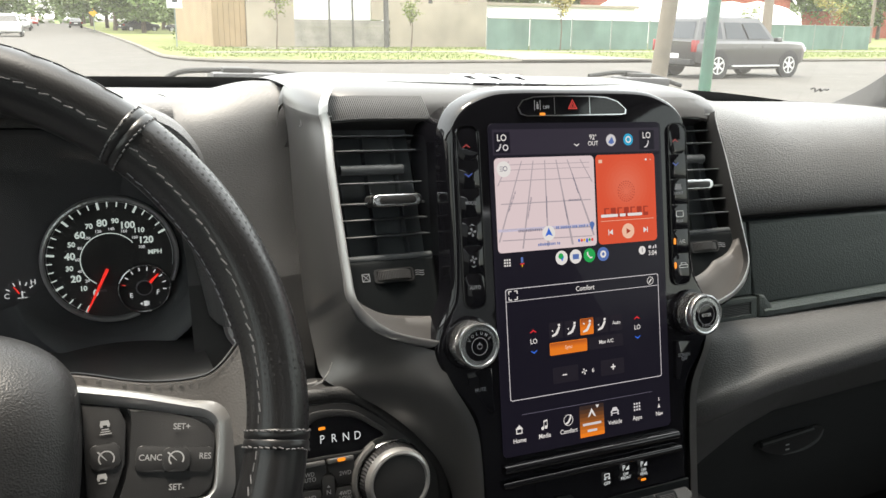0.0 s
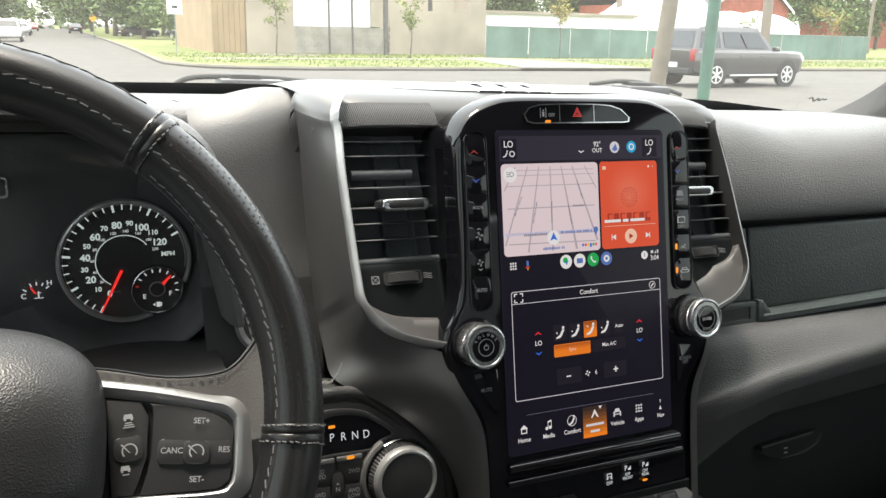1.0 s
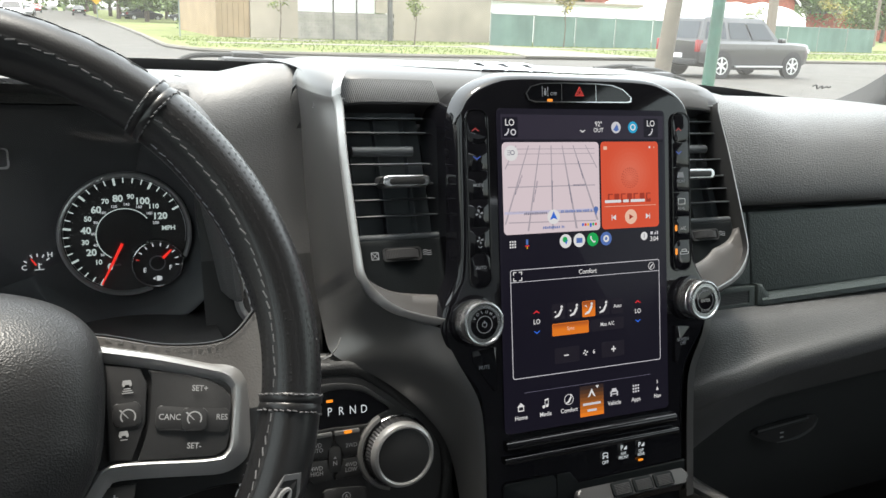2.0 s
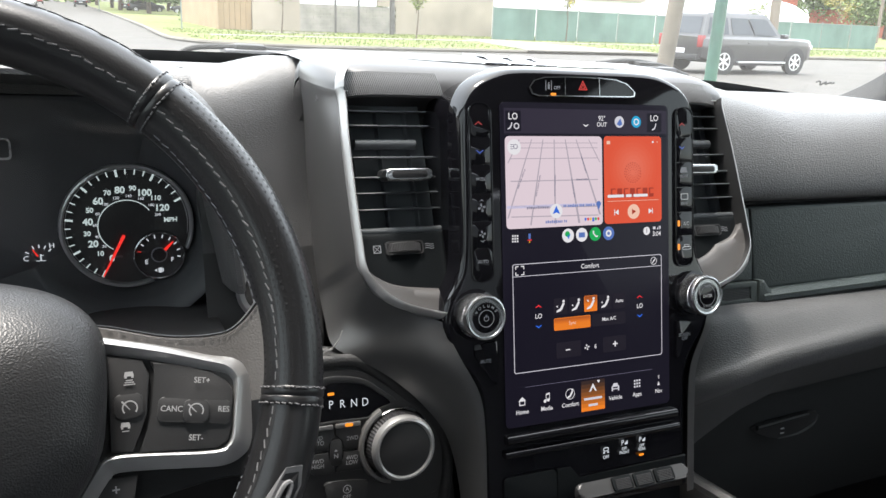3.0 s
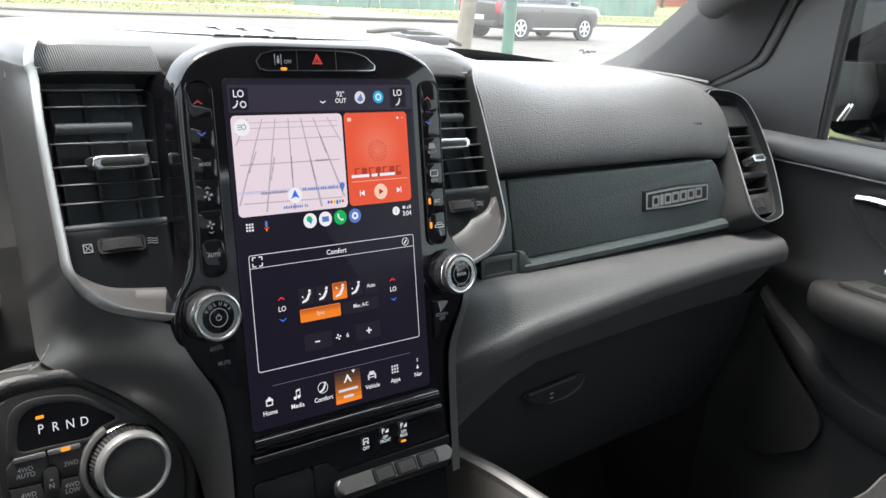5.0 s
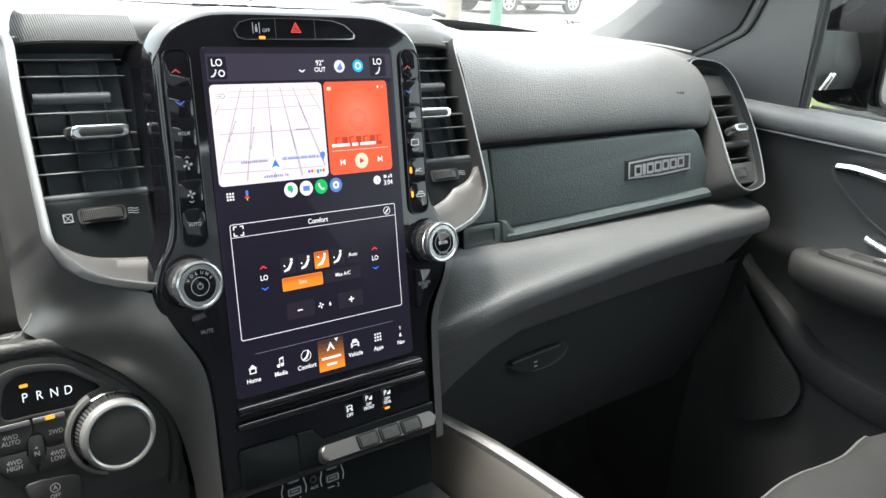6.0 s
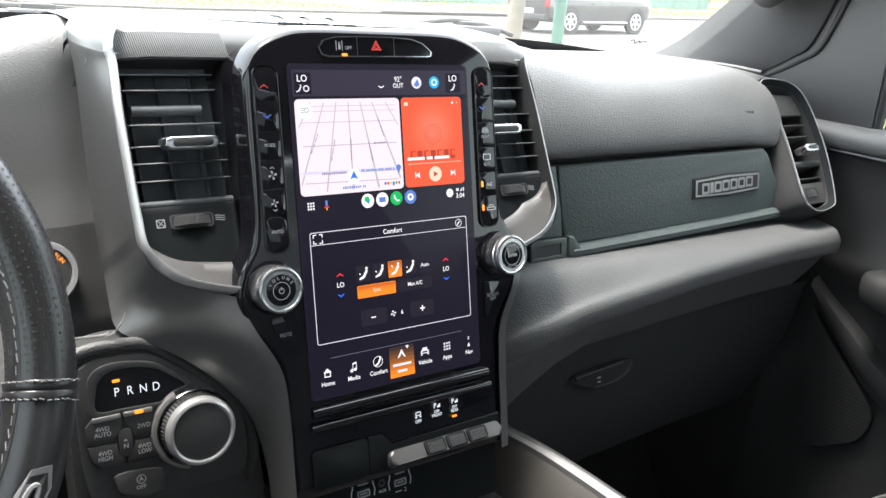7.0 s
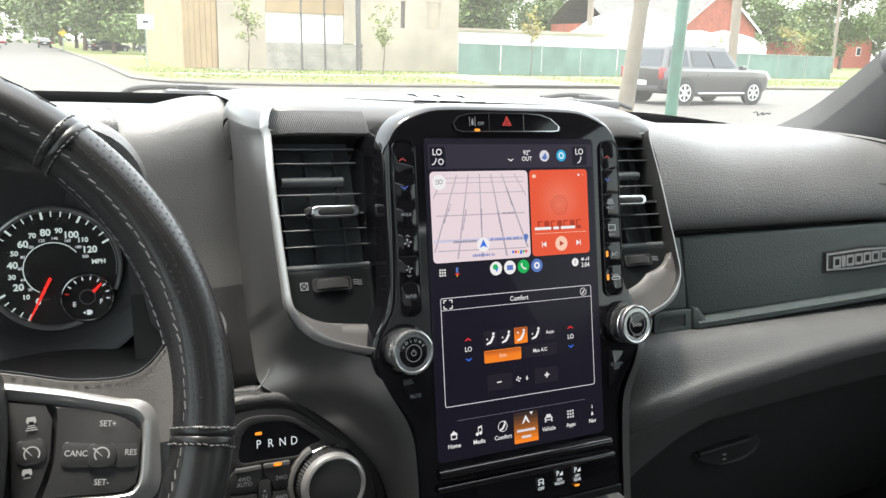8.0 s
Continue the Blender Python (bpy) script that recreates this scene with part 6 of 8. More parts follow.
    part("plus_mark", joined(box(-0.0018, -0.0004, 0, 0.0018, 0.0004, 0.0001), box(-0.0004, -0.0018, 0, 0.0004, 0.0018, 0.0001)), LABEL, wheel, "", False, at(WHEEL, 0.0940, -0.0618, -0.0118))
column = tube([WHEEL @ Vector((0, -0.01, -0.03)), WHEEL @ Vector((0, -0.012, -0.10)), WHEEL @ Vector((0, -0.015, -0.20))], 0.062, 24)
part("column_shroud", column, SMOOTH_PAD, wheel, "dark grey column shroud")

# ---- glove box panel with its badge ----
glove = thing("glove_box", "dark slate upper glove box door with a silver badge", "glove box")
GLOVE = frame_at((0.40, 0.0560, 1.3700), (1, 0, 0.012), (0, 0.16, 0.987))


def gl(points):
    return [(x - 0.40, z - 1.370 - 0.012 * (x - 0.4)) for x, z in points]


door = gl([(0.2385, 1.4120), (0.2450, 1.3650), (0.2480, 1.3250), (0.6330, 1.3350), (0.6210, 1.3700), (0.6000, 1.4080), (0.5900, 1.4160)])
part("door", prism(door, 0.026, 0.004, 3, base=-0.026), GREEN_PANEL, glove, "dark slate grained door", m=GLOVE)
lip = curve([Vector((x - 0.40, z - 1.370 - 0.012 * (x - 0.4), 0.001)) for x, z in ((0.2620, 1.3210), (0.2700, 1.3205), (0.45, 1.3262), (0.6420, 1.3335))], 6)
part("lip", loft([[p + Vector((0, dy, dz)) for dy, dz in ((0.0060, -0.004), (0.0050, 0.004), (0.0, 0.0085), (-0.0050, 0.0080), (-0.0085, 0.002), (-0.009, -0.02))] for p in lip], True, True), GREEN_PANEL, glove, "dark slate pull edge", m=GLOVE)
part("lip_corner", prism(gl([(0.2478, 1.3140), (0.2668, 1.3125), (0.2668, 1.3235), (0.2610, 1.3290), (0.2552, 1.3366), (0.2478, 1.3372)]), 0.028, 0.0030, 3, base=-0.0200), GREEN_PANEL, glove, "dark slate corner of the pull edge", m=GLOVE)
BADGE = frame_at((0.5145, 0.0550, 1.3740), (1, 0, 0.045), (0, 0.16, 0.987))
bo = [(-0.0600, -0.0105), (0.0, -0.0125), (0.0600, -0.0105), (0.0600, 0.0105), (0.0, 0.0125), (-0.0600, 0.0105)]
part("badge_edge", prism([(x * 1.035, y * 1.16) for x, y in bo], 0.0012, 0.0005, base=0.0004), SOOT, glove, "dark badge edge", m=BADGE)
part("badge", prism(bo, 0.0026, 0.0008, base=0.0008), SCOOP, glove, "dark satin badge plate", m=BADGE)
part("badge_line", ring([(x * 0.985, y * 0.94) for x, y in bo], [(x * 0.945, y * 0.76) for x, y in bo], 0.0006, base=0.0034), SILVER, glove, "", m=BADGE)
u = -0.0495
for w in (0.0145, 0.0075, 0.0145, 0.0150, 0.0145, 0.0150, 0.0150):
    bar_ = rounded(0, -0.0066, w - 0.0014, 0.0066, 0.0012, 2)
    part("badge_shape", prism(bar_, 0.0007) if w < 0.01 else ring(bar_, rounded(0.0028, -0.0036, w - 0.0042, 0.0036, 0.0006, 2), 0.0007), SILVER, glove, "silver block on the badge", False, at(BADGE, u, 0, 0.0035))
    u += w + 0.0004
part("side_panel", prism(gl([(0.2080, 1.4120), (0.2080, 1.3358), (0.2462, 1.3358), (0.2432, 1.3650), (0.2365, 1.4120)]), 0.022, 0.003, 3, base=-0.022), GREEN_PANEL, glove, "dark slate side panel", m=GLOVE)
RIB_PANEL = grain(material("charcoal ribbed panel", (0.052, 0.055, 0.056), 0.45), 1500, 0.2, 0.0004)
grille = part("small_grille", ring(gl([(0.1970, 1.3128), (0.2472, 1.3133), (0.2466, 1.3352), (0.1970, 1.3352)]), gl([(0.2010, 1.3175), (0.2390, 1.3182), (0.2382, 1.3300), (0.2035, 1.3295)]), 0.012, 0.0008, base=-0.006), GREEN_PANEL, glove, "dark slate frame of the small ribbed panel", m=GLOVE)
part("grille_plate", prism(gl([(0.2000, 1.3165), (0.2400, 1.3172), (0.2392, 1.3310), (0.2025, 1.3305)]), 0.008, base=-0.0045), RIB_PANEL, grille)
for k in range(7):
    part("rib", box(-0.1975, -0.0502 + k * 0.0017, 0.0030, -0.1615, -0.0493 + k * 0.0017, 0.0050), RIB_PANEL, grille, "", False)
for k in range(6):
    part("safety_mark", box(-0.0020, -0.0014, 0, 0.0016, 0.0016, 0.0002), SOOT, dash, "small debossed mark", False, frame_at((0.5350 + k * 0.0052, 0.0690, 1.4600), (1, 0, 0), (0, 0.35, 0.93)))

# ---- side vent at the door ----
RV = frame_at((0.6800, 0.0682, 1.4170), (1, 0, 0), (0, math.sin(radians(35.75)), math.cos(radians(35.75))))
rv_out = [(-0.0420, 0.0900), (-0.0330, 0.0400), (-0.0330, 0.0), (-0.0420, -0.0720), (-0.0360, -0.0900), (-0.0180, -0.0985), (0.0150, -0.0940), (0.0270, -0.0820), (0.0420, -0.0400), (0.0500, 0.0000), (0.0510, 0.0500), (0.0400, 0.0800), (0.0080, 0.0930)]
rv_out = [(p.x, p.y) for p in curve([Vector(a) for a in rv_out], 4, True)]
rv_mid = [(0.0035 + (x - 0.0035) * 0.970, -0.001 + (y + 0.001) * 0.985) for x, y in rv_out]
rv_in = [(0.0035 + (x - 0.0035) * 0.84, -0.003 + (y + 0.003) * 0.925) for x, y in rv_out]
svent = thing("air_vent", "narrow black side air vent with a thin silver outline", "air vent")
part("outline", ring(rv_out, rv_mid, 0.0028, 0.0010, base=-0.001), SILVER, svent, "thin satin silver outline", m=RV)
part("inner_band", loft([[(x, y, z) for x, y in p] for p, z in ((rv_mid, 0.0008), (rv_in, -0.0060))], True), LOUVRE, svent, "dark sloping band inside the outline", m=RV)
part("shell", loft([[(x, y, -0.006) for x, y in rv_in], [(x, y, -0.050) for x, y in rv_in]], True, False), DARK, svent, "", m=RV)
part("backing", prism(rv_in, 0.003, base=-0.052), SOOT, svent, "", m=RV)
for b in (0.030, 0.0130, -0.0300, -0.0480):
    part("louvre", box(-0.034, -0.0009, -0.03, 0.042, 0.0009, 0.0, 0.0005, 1), DARK, svent, m=at(RV, 0, b, -0.012))
part("louvre", tube([(-0.031, 0, 0), (0.040, 0, 0)], 0.0048, 8), DARK, svent, "thick black cross bar", m=at(RV, 0, -0.0280, -0.012))
part("upper_panel", prism([(-0.034, 0.044), (0.044, 0.044), (0.036, 0.074), (-0.032, 0.078)], 0.006, 0.002, base=-0.016), DARK, svent, "", m=RV)
part("lower_panel", prism([(-0.036, -0.084), (0.020, -0.084), (0.032, -0.055), (-0.034, -0.055)], 0.006, 0.002, base=-0.016), DARK, svent, "", m=RV)
stab = part("tab", prism(rounded(-0.0150, -0.0045, 0.0150, 0.0050, 0.004), 0.018, 0.002, 2, base=-0.010), CHROME, svent, "satin chrome vent tab", m=at(RV, 0.0080, -0.0110, 0.0))
part("grip", prism(rounded(-0.0095, -0.0022, 0.0095, 0.0026, 0.002), 0.0005, base=0.0081), SOOT, stab, "")
thumbwheel(0.0120, 0.0065, svent, at(RV, -0.0050, -0.0700, -0.0110))
# padded housing round the side vent, part of the dashboard
hrows = []
for k, z in ((1.0, 0.0015), (1.10, -0.002), (1.22, -0.014), (1.36, -0.040), (1.5, -0.10)):
    hrows.append([(0.0035 + (x - 0.0035) * k * (1.12 if x < 0 else 1.0) - (0.010 * (k - 1) if x < 0 else 0), y * (0.94 + 0.06 * k), z) for x, y in rv_out])
part("side_vent_housing", loft(hrows, True), grain(material("dark housing plastic", (0.020, 0.0205, 0.021), 0.65, spec=0.15), 1500, 0.25, 0.0005, "noise", 0.1, 7, 0.05), dash, "dark grey housing round the side vent", m=RV)


# ---- console, seat, door, pillar and the rest of the cab ----
RAIL = grain(material("brushed grey metal", (0.23, 0.225, 0.22), 0.36, 0.9), 500, 0.05, 0.0003, "noise", 0.08, 14, 0.05)
console = thing("centre_console", "black centre console with bright side rails and sockets under the screen", "console")
part("socket_panel", prism(rounded(-0.0980, -0.2620, 0.1000, -0.2065, 0.004), 0.010, 0.002, base=-0.016), LOUVRE, console, "matt black socket panel", m=SCREEN)
for u in (-0.0410, -0.0050):
    pos_ = on(u, -0.2185, -0.0058)
    port = part("usb_port", prism(rounded(-0.0065, -0.0080, 0.0065, -0.0010, 0.001, 2), 0.0010, 0.0003), DARK, console, "black socket", m=pos_)
    part("slot_edge", ring(rounded(-0.0058, -0.0074, 0.0058, -0.0016, 0.0010, 2), rounded(-0.0050, -0.0067, 0.0050, -0.0023, 0.0006, 2), 0.0005, base=0.0009), SILVER, port, "bright socket edge")
    part("slot", prism(rounded(-0.0034, -0.0050, 0.0034, -0.0036, 0.0003, 2), 0.0004, base=0.0009), DIM_LABEL, port, "")
    part("usb_port", ring(rounded(-0.0055, 0.0030, 0.0055, 0.0072, 0.002, 3), rounded(-0.0042, 0.0040, 0.0042, 0.0062, 0.001, 3), 0.0008), DIM_LABEL, console, "small oval socket", m=pos_)
    for s in (-1, 1):
        part("port_mark", tube(curve([(s * 0.0092, 0.0105, 0), (s * 0.0110, 0.0070, 0), (s * 0.0096, 0.0030, 0), (s * 0.0112, -0.0030, 0), (s * 0.0104, -0.0090, 0)], 4), 0.0005, 5), LABEL, console, "white curly bracket mark", False, pos_)
    lettering("1" if u < -0.02 else "2", 0.0052, LABEL, console, at(pos_, 0.0050, -0.0125, 0.0004), name="legend")
    part("port_mark", box(-0.0050, -0.0130, 0, 0.0015, -0.0122, 0.0002), LABEL, console, "", False, pos_)
part("audio_port", ring(disc(0.0034, 20), disc(0.0018, 20), 0.0010), DARK, console, "round audio socket", m=on(-0.0230, -0.2190, -0.0058))
lettering("AUX", 0.0036, LABEL, console, on(-0.0225, -0.2262, -0.0056), name="legend")
part("tray_lip", tube(curve([(-0.095, -0.088, 1.128), (0.0, -0.096, 1.128), (0.085, -0.090, 1.128)], 6), 0.010, 10), DARK, console, "black tray lip")
for k in range(6):
    part("tray_rib", tube([(0.000, -0.100 - 0.007 * k, 1.122 - 0.002 * k), (0.088, -0.094 - 0.007 * k, 1.122 - 0.002 * k)], 0.0018, 6), RUBBER, console, "")
part("tray", box(-0.100, -0.42, 1.020, 0.125, -0.02, 1.108, 0.006), SOOT, console, "black tray floor")
for side in (-1, 1):
    rail = curve([(side * x, y, z) for x, y, z in ((0.126, 0.040, 1.176), (0.158, 0.010, 1.152), (0.176, -0.050, 1.146), (0.186, -0.150, 1.142), (0.192, -0.300, 1.135), (0.192, -0.60, 1.12))], 6)
    part("rail", loft([[p + Vector((side * dx, 0, dz)) for p in rail] for dx, dz in ((-0.012, -0.003), (-0.0100, 0.0015), (-0.004, 0.0030), (-0.0025, 0.0005), (0.0, 0.0028), (0.005, 0.0020), (0.0080, -0.004))]), RAIL, console, "bright grooved side rail")
    part("inner_wall", loft([[p + Vector((-side * d, 0, -h)) for p in rail] for d, h in ((0.012, 0.003), (0.030, 0.022), (0.046, 0.055), (0.050, 0.10))]), grain(material("warm grey satin panel", (0.042, 0.038, 0.034), 0.42, 0.2), 900, 0.05, 0.0003, "noise", 0.08, 8), console, "satin warm grey inner wall")
    part("outer_wall", loft([[p + Vector((side * d, 0, -h)) for p in rail] for d, h in ((0.008, 0.004), (0.014, 0.05), (0.02, 0.16), (0.02, 0.42))]), DARK, console, "black outer wall")

seat = thing("passenger_seat", "grey upholstered seat with a stitched front edge", "seat")
rows = []
for y, h, w in ((-0.205, -0.20, 0.94), (-0.190, -0.14, 0.97), (-0.192, -0.070, 0.985), (-0.204, -0.028, 0.99), (-0.228, -0.006, 1.0), (-0.28, 0.004, 1.0), (-0.40, 0.0, 1.0), (-0.55, -0.015, 1.0), (-0.72, -0.03, 1.0)):
    row = []
    for i in range(25):
        u = -1 + 2 * i / 24
        edge = max(0.0, (abs(u) - 0.80) / 0.2)
        row.append((0.455 + 0.262 * w * u, y - 0.020 * edge ** 2 + 0.006 * math.sin(5 * u + 1), 1.100 + h - 0.075 * edge ** 3 + 0.012 * math.exp(-((abs(u) - 0.72) / 0.10) ** 2) + 0.002 * math.sin(9 * u + 30 * y)))
    rows.append(row)
part("cushion", loft(rows), CLOTH, seat, "grey cushion")
part("front_piping", tube(curve([Vector(q) + Vector((0, -0.001, 0.001)) for q in rows[3][1:-1:2]], 3), 0.0022, 6), grain(material("grey piping", (0.05, 0.05, 0.05), 0.7), 900, 0.2), seat, "darker seam along the edge")
part("base", box(0.24, -0.70, 0.66, 0.66, -0.24, 0.93, 0.02), DARK, seat, "black seat base")
part("backrest", loft([[(0.455 + 0.255 * u * k, -0.70 - 0.34 * t - 0.04 * (1 - u * u), 1.06 + 0.62 * t) for u in steps(-1, 1, 10)] for t, k in ((0, 1.0), (0.3, 1.0), (0.7, 0.95), (1.0, 0.8))]), CLOTH, seat, "grey backrest")
# unseen driver's seat, added to keep light from behind off the wheel
dseat = thing("driver_seat", "unseen grey driver's seat, added to block light from behind", "seat")
part("backrest", thick(loft([[(-0.455 + 0.265 * u * k, -0.72 - 0.16 * t - 0.04 * (1 - u * u), 1.02 + 0.66 * t) for u in steps(-1, 1, 10)] for t, k in ((0, 1.0), (0.3, 1.0), (0.7, 0.97), (1.0, 0.85))]), 0.10), CLOTH, dseat, "grey backrest")
part("headrest", box(-0.585, -0.99, 1.70, -0.325, -0.88, 1.89, 0.03), CLOTH, dseat, "grey headrest")
part("cushion", box(-0.715, -0.98, 0.70, -0.195, -0.50, 1.04, 0.03), CLOTH, dseat, "grey cushion")

# passenger's door, its window and trim
door = thing("door_1", "black trimmed truck door with an armrest and a chrome pull", "door", kind="structure")
ys = [0.120, 0.080, 0.040, 0.0, -0.06, -0.14, -0.30, -0.60, -1.05]


def along_y(profile, lift=None):
    return [[(p.x + (lift(y)[0] if lift else 0), y, p.y + (lift(y)[1] if lift else 0)) for p in profile] for y in ys]


sill = curve([Vector(p) for p in ((0.850, 1.428), (0.820, 1.4365), (0.790, 1.4375), (0.772, 1.4310), (0.766, 1.4200), (0.770, 1.4060), (0.782, 1.4010))], 4)
part("sill_pad", loft(along_y(sill)), LEATHER, door, "grained padded window sill")
part("trim_line", tube([(0.7775, y, 1.4005) for y in ys], 0.0017, 6), material("bright grey line", (0.35, 0.35, 0.36), 0.35, 0.4), door, "thin bright line")
panel = curve([Vector(p) for p in ((0.783, 1.400), (0.790, 1.370), (0.792, 1.32), (0.786, 1.27), (0.780, 1.24), (0.790, 1.20), (0.800, 1.14), (0.790, 1.00), (0.780, 0.86), (0.79, 0.70))], 4)
part("panel", loft(along_y(panel)), DARK, door, "matt black door panel")
ARM_VINYL = grain(material("matt black armrest vinyl", (0.017, 0.017, 0.0172), 0.68, spec=0.3), 900, 0.3, 0.0006, "cells", 0.12, 9)
arm = []
for i, y in enumerate((-0.014, -0.020, -0.034, -0.060, -0.10, -0.18, -0.40, -0.75)):
    k = (0.15, 0.55, 0.82, 0.95, 1.0, 1.0, 1.0, 1.0)[i]
    arm.append([(0.800 - (0.800 - x) * k, y, 1.236 + (z - 1.236) * k) for x, z in ((0.800, 1.2560), (0.760, 1.2620), (0.725, 1.2630), (0.7100, 1.2560), (0.7050, 1.2400), (0.7100, 1.2180), (0.730, 1.2060), (0.800, 1.1950))])
part("armrest", loft([[v for v in curve(r, 3)] for r in arm], False, False), ARM_VINYL, door, "padded armrest")
plate_f = frame_at((0.752, -0.150, 1.2655), (0, -1, 0), (1, 0, 0))
part("switch_plate", prism([(-0.085, -0.020), (-0.070, 0.022), (0.12, 0.026), (0.12, -0.026), (-0.060, -0.026)], 0.006, 0.002, base=-0.002), SATIN, door, "satin graphite switch plate", m=plate_f)
part("switch_well", prism(rounded(-0.050, -0.012, 0.020, 0.010, 0.004), 0.0006, base=0.0040), SOOT, door, "", m=plate_f)
part("window_switch", prism(rounded(-0.020, -0.010, 0.010, 0.008, 0.003), 0.006, 0.002, base=0.003), DARK, door, "black window switch", m=plate_f)
part("switch_mark", box(-0.010, -0.002, 0.0092, 0.0, 0.004, 0.0095), LABEL, door, "", False, plate_f)
for k in (0, 1):
    part("lock_switch", prism(rounded(0.024 + 0.020 * k, -0.012, 0.041 + 0.020 * k, 0.010, 0.003), 0.004, 0.001, base=0.003), DARK, door, "black lock switch", m=plate_f)
    part("switch_mark", box(0.029 + 0.020 * k, -0.003, 0.0072, 0.035 + 0.020 * k, 0.003, 0.0075), LABEL, door, "", False, plate_f)
pull_f = frame_at((0.7850, -0.0700, 1.3500), (0, -1, 0), (0, 0, 1))
cup = [(-0.034, 0.020), (0.010, 0.028), (0.09, 0.020), (0.09, -0.060), (0.032, -0.040), (0.010, -0.026), (-0.018, -0.004)]
cup = [(p.x, p.y) for p in curve([Vector(a) for a in cup], 4, True)]
# recess is a flat plate, its shade in the black, its lit edge a tube
part("pull_cup", prism(cup, 0.003, 0.001, base=0.0), SOOT, door, "black plate for the shaded handle recess", m=pull_f)
part("cup_edge", tube([(x, y, 0.0025) for x, y in cup], 0.0022, 6, True), SMOOTH_PAD, door, "raised line for the lit edge of the handle recess", m=pull_f)
part("pull", loft([[p + Vector(o) for p in curve([(-0.030, 0.022, 0.004), (0.0, 0.025, 0.010), (0.05, 0.021, 0.012), (0.095, 0.014, 0.012)], 5)] for o in ((0, 0.004, -0.004), (0, 0.005, 0.002), (0, 0.0, 0.005), (0, -0.005, 0.002), (0, -0.004, -0.004))]), CHROME, door, "chrome door pull", m=pull_f)
part("pull_edge", tube(curve([(0.030, -0.062, 0.003), (0.060, -0.070, 0.005), (0.10, -0.072, 0.005)], 5), 0.005, 8), CHROME, door, "chrome lower edge", m=pull_f)
spk = frame_at((0.7880, -0.020, 1.050), (0, -1, 0), (0, 0, 1))
so = smooth_outline([(-0.075, 0.105), (-0.058, 0.100), (-0.016, 0.058), (0.028, 0.019), (0.045, -0.005), (0.041, -0.035), (0.022, -0.062), (-0.060, -0.090)])
part("speaker_panel", prism(so, 0.006, 0.002, base=0.004), DARK, door, "black speaker grille", m=spk)
dots = []
for i in range(26):
    for j in range(30):
        x, y = -0.068 + 0.0044 * i + 0.0022 * (j % 2), -0.075 + 0.0060 * j
        if y < 0.084 - (x + 0.060) * 0.92 and x < 0.036 - 0.3 * abs(y + 0.010) and y > -0.064 - 0.1 * x:
            dots.append(prism([(x, y), (x + 0.0030, y + 0.0012), (x + 0.0030, y + 0.0034), (x, y + 0.0022)], 0.0010, base=0.0098))
stuff(part("speaker_mesh", joined(*dots), RUBBER, door, "small raised slots of the grille", False, spk))
upper = curve([(0.786, y, z) for y, z in ((0.060, 1.215), (0.028, 1.185), (-0.019, 1.152), (-0.070, 1.117), (-0.106, 1.105), (-0.150, 1.099), (-0.300, 1.092), (-0.700, 1.088))], 5)
lower_e = curve([(0.786, y, z) for y, z in ((0.062, 1.180), (0.037, 1.154), (-0.007, 1.111), (-0.051, 1.072), (-0.085, 1.055), (-0.130, 1.044), (-0.300, 1.034), (-0.700, 1.030))], 5)
part("pocket_band", loft([[a.lerp(b, t) + Vector((-d, 0, 0)) for a, b in zip(upper, lower_e)] for t, d in ((0, -0.012), (0.02, 0.004), (0.12, 0.012), (0.4, 0.015), (0.75, 0.012), (0.98, 0.003), (1.0, -0.008))]), SMOOTH_PAD, door, "curved edge of the door pocket")
part("sail_panel", loft([[(0.790 - 0.02 * t, y0 + (y1 - y0) * s, 1.425 + 0.50 * t) for s in steps(0, 1, 4)] for t, y0, y1 in ((0.0, 0.27, 0.036), (0.12, 0.25, 0.036), (0.3, 0.19, 0.036), (0.6, 0.11, 0.032), (1.0, 0.04, 0.012))]), SMOOTH_PAD, door, "smooth black corner panel")
part("window_channel", tube([(0.800, 0.034, 1.43), (0.796, 0.034, 1.60), (0.780, 0.016, 1.95)], 0.008, 8), RUBBER, door, "black rubber window channel")
part("window_channel", tube([(0.822, 0.034, 1.4375), (0.822, -1.05, 1.4375)], 0.004, 8), RUBBER, door, "black rubber window channel")
pane = part("window_pane", loft([[(0.826 - 0.05 * t, y, 1.44 + 0.51 * t) for y in (0.04, -1.05)] for t in (0, 1)]), SIDE_GLASS, door, "clear side glass")
pane.visible_shadow = False

PILLAR_PLASTIC = grain(material("matt grey pillar plastic", (0.040, 0.040, 0.041), 0.75, spec=0.3), 1200, 0.25, 0.0005, "noise", 0.1, 7)
pillar = thing("pillar_trim", "smooth dark grey windscreen pillar trim with a grab handle", "pillar trim", kind="structure")
left_e = curve([(0.752, 0.475, 1.478), (0.770, 0.452, 1.488), (0.779, 0.420, 1.505), (0.783, 0.385, 1.527), (0.780, 0.345, 1.555), (0.774, 0.300, 1.590), (0.765, 0.255, 1.625), (0.755, 0.215, 1.655), (0.735, 0.10, 1.750), (0.690, -0.12, 1.930)], 4)
right_e = curve([(0.795, 0.290, 1.450), (0.794, 0.250, 1.470), (0.793, 0.224, 1.488), (0.791, 0.195, 1.503), (0.790, 0.170, 1.518), (0.788, 0.146, 1.535), (0.786, 0.128, 1.575), (0.782, 0.105, 1.630), (0.766, 0.02, 1.765), (0.735, -0.12, 1.935)], 4)
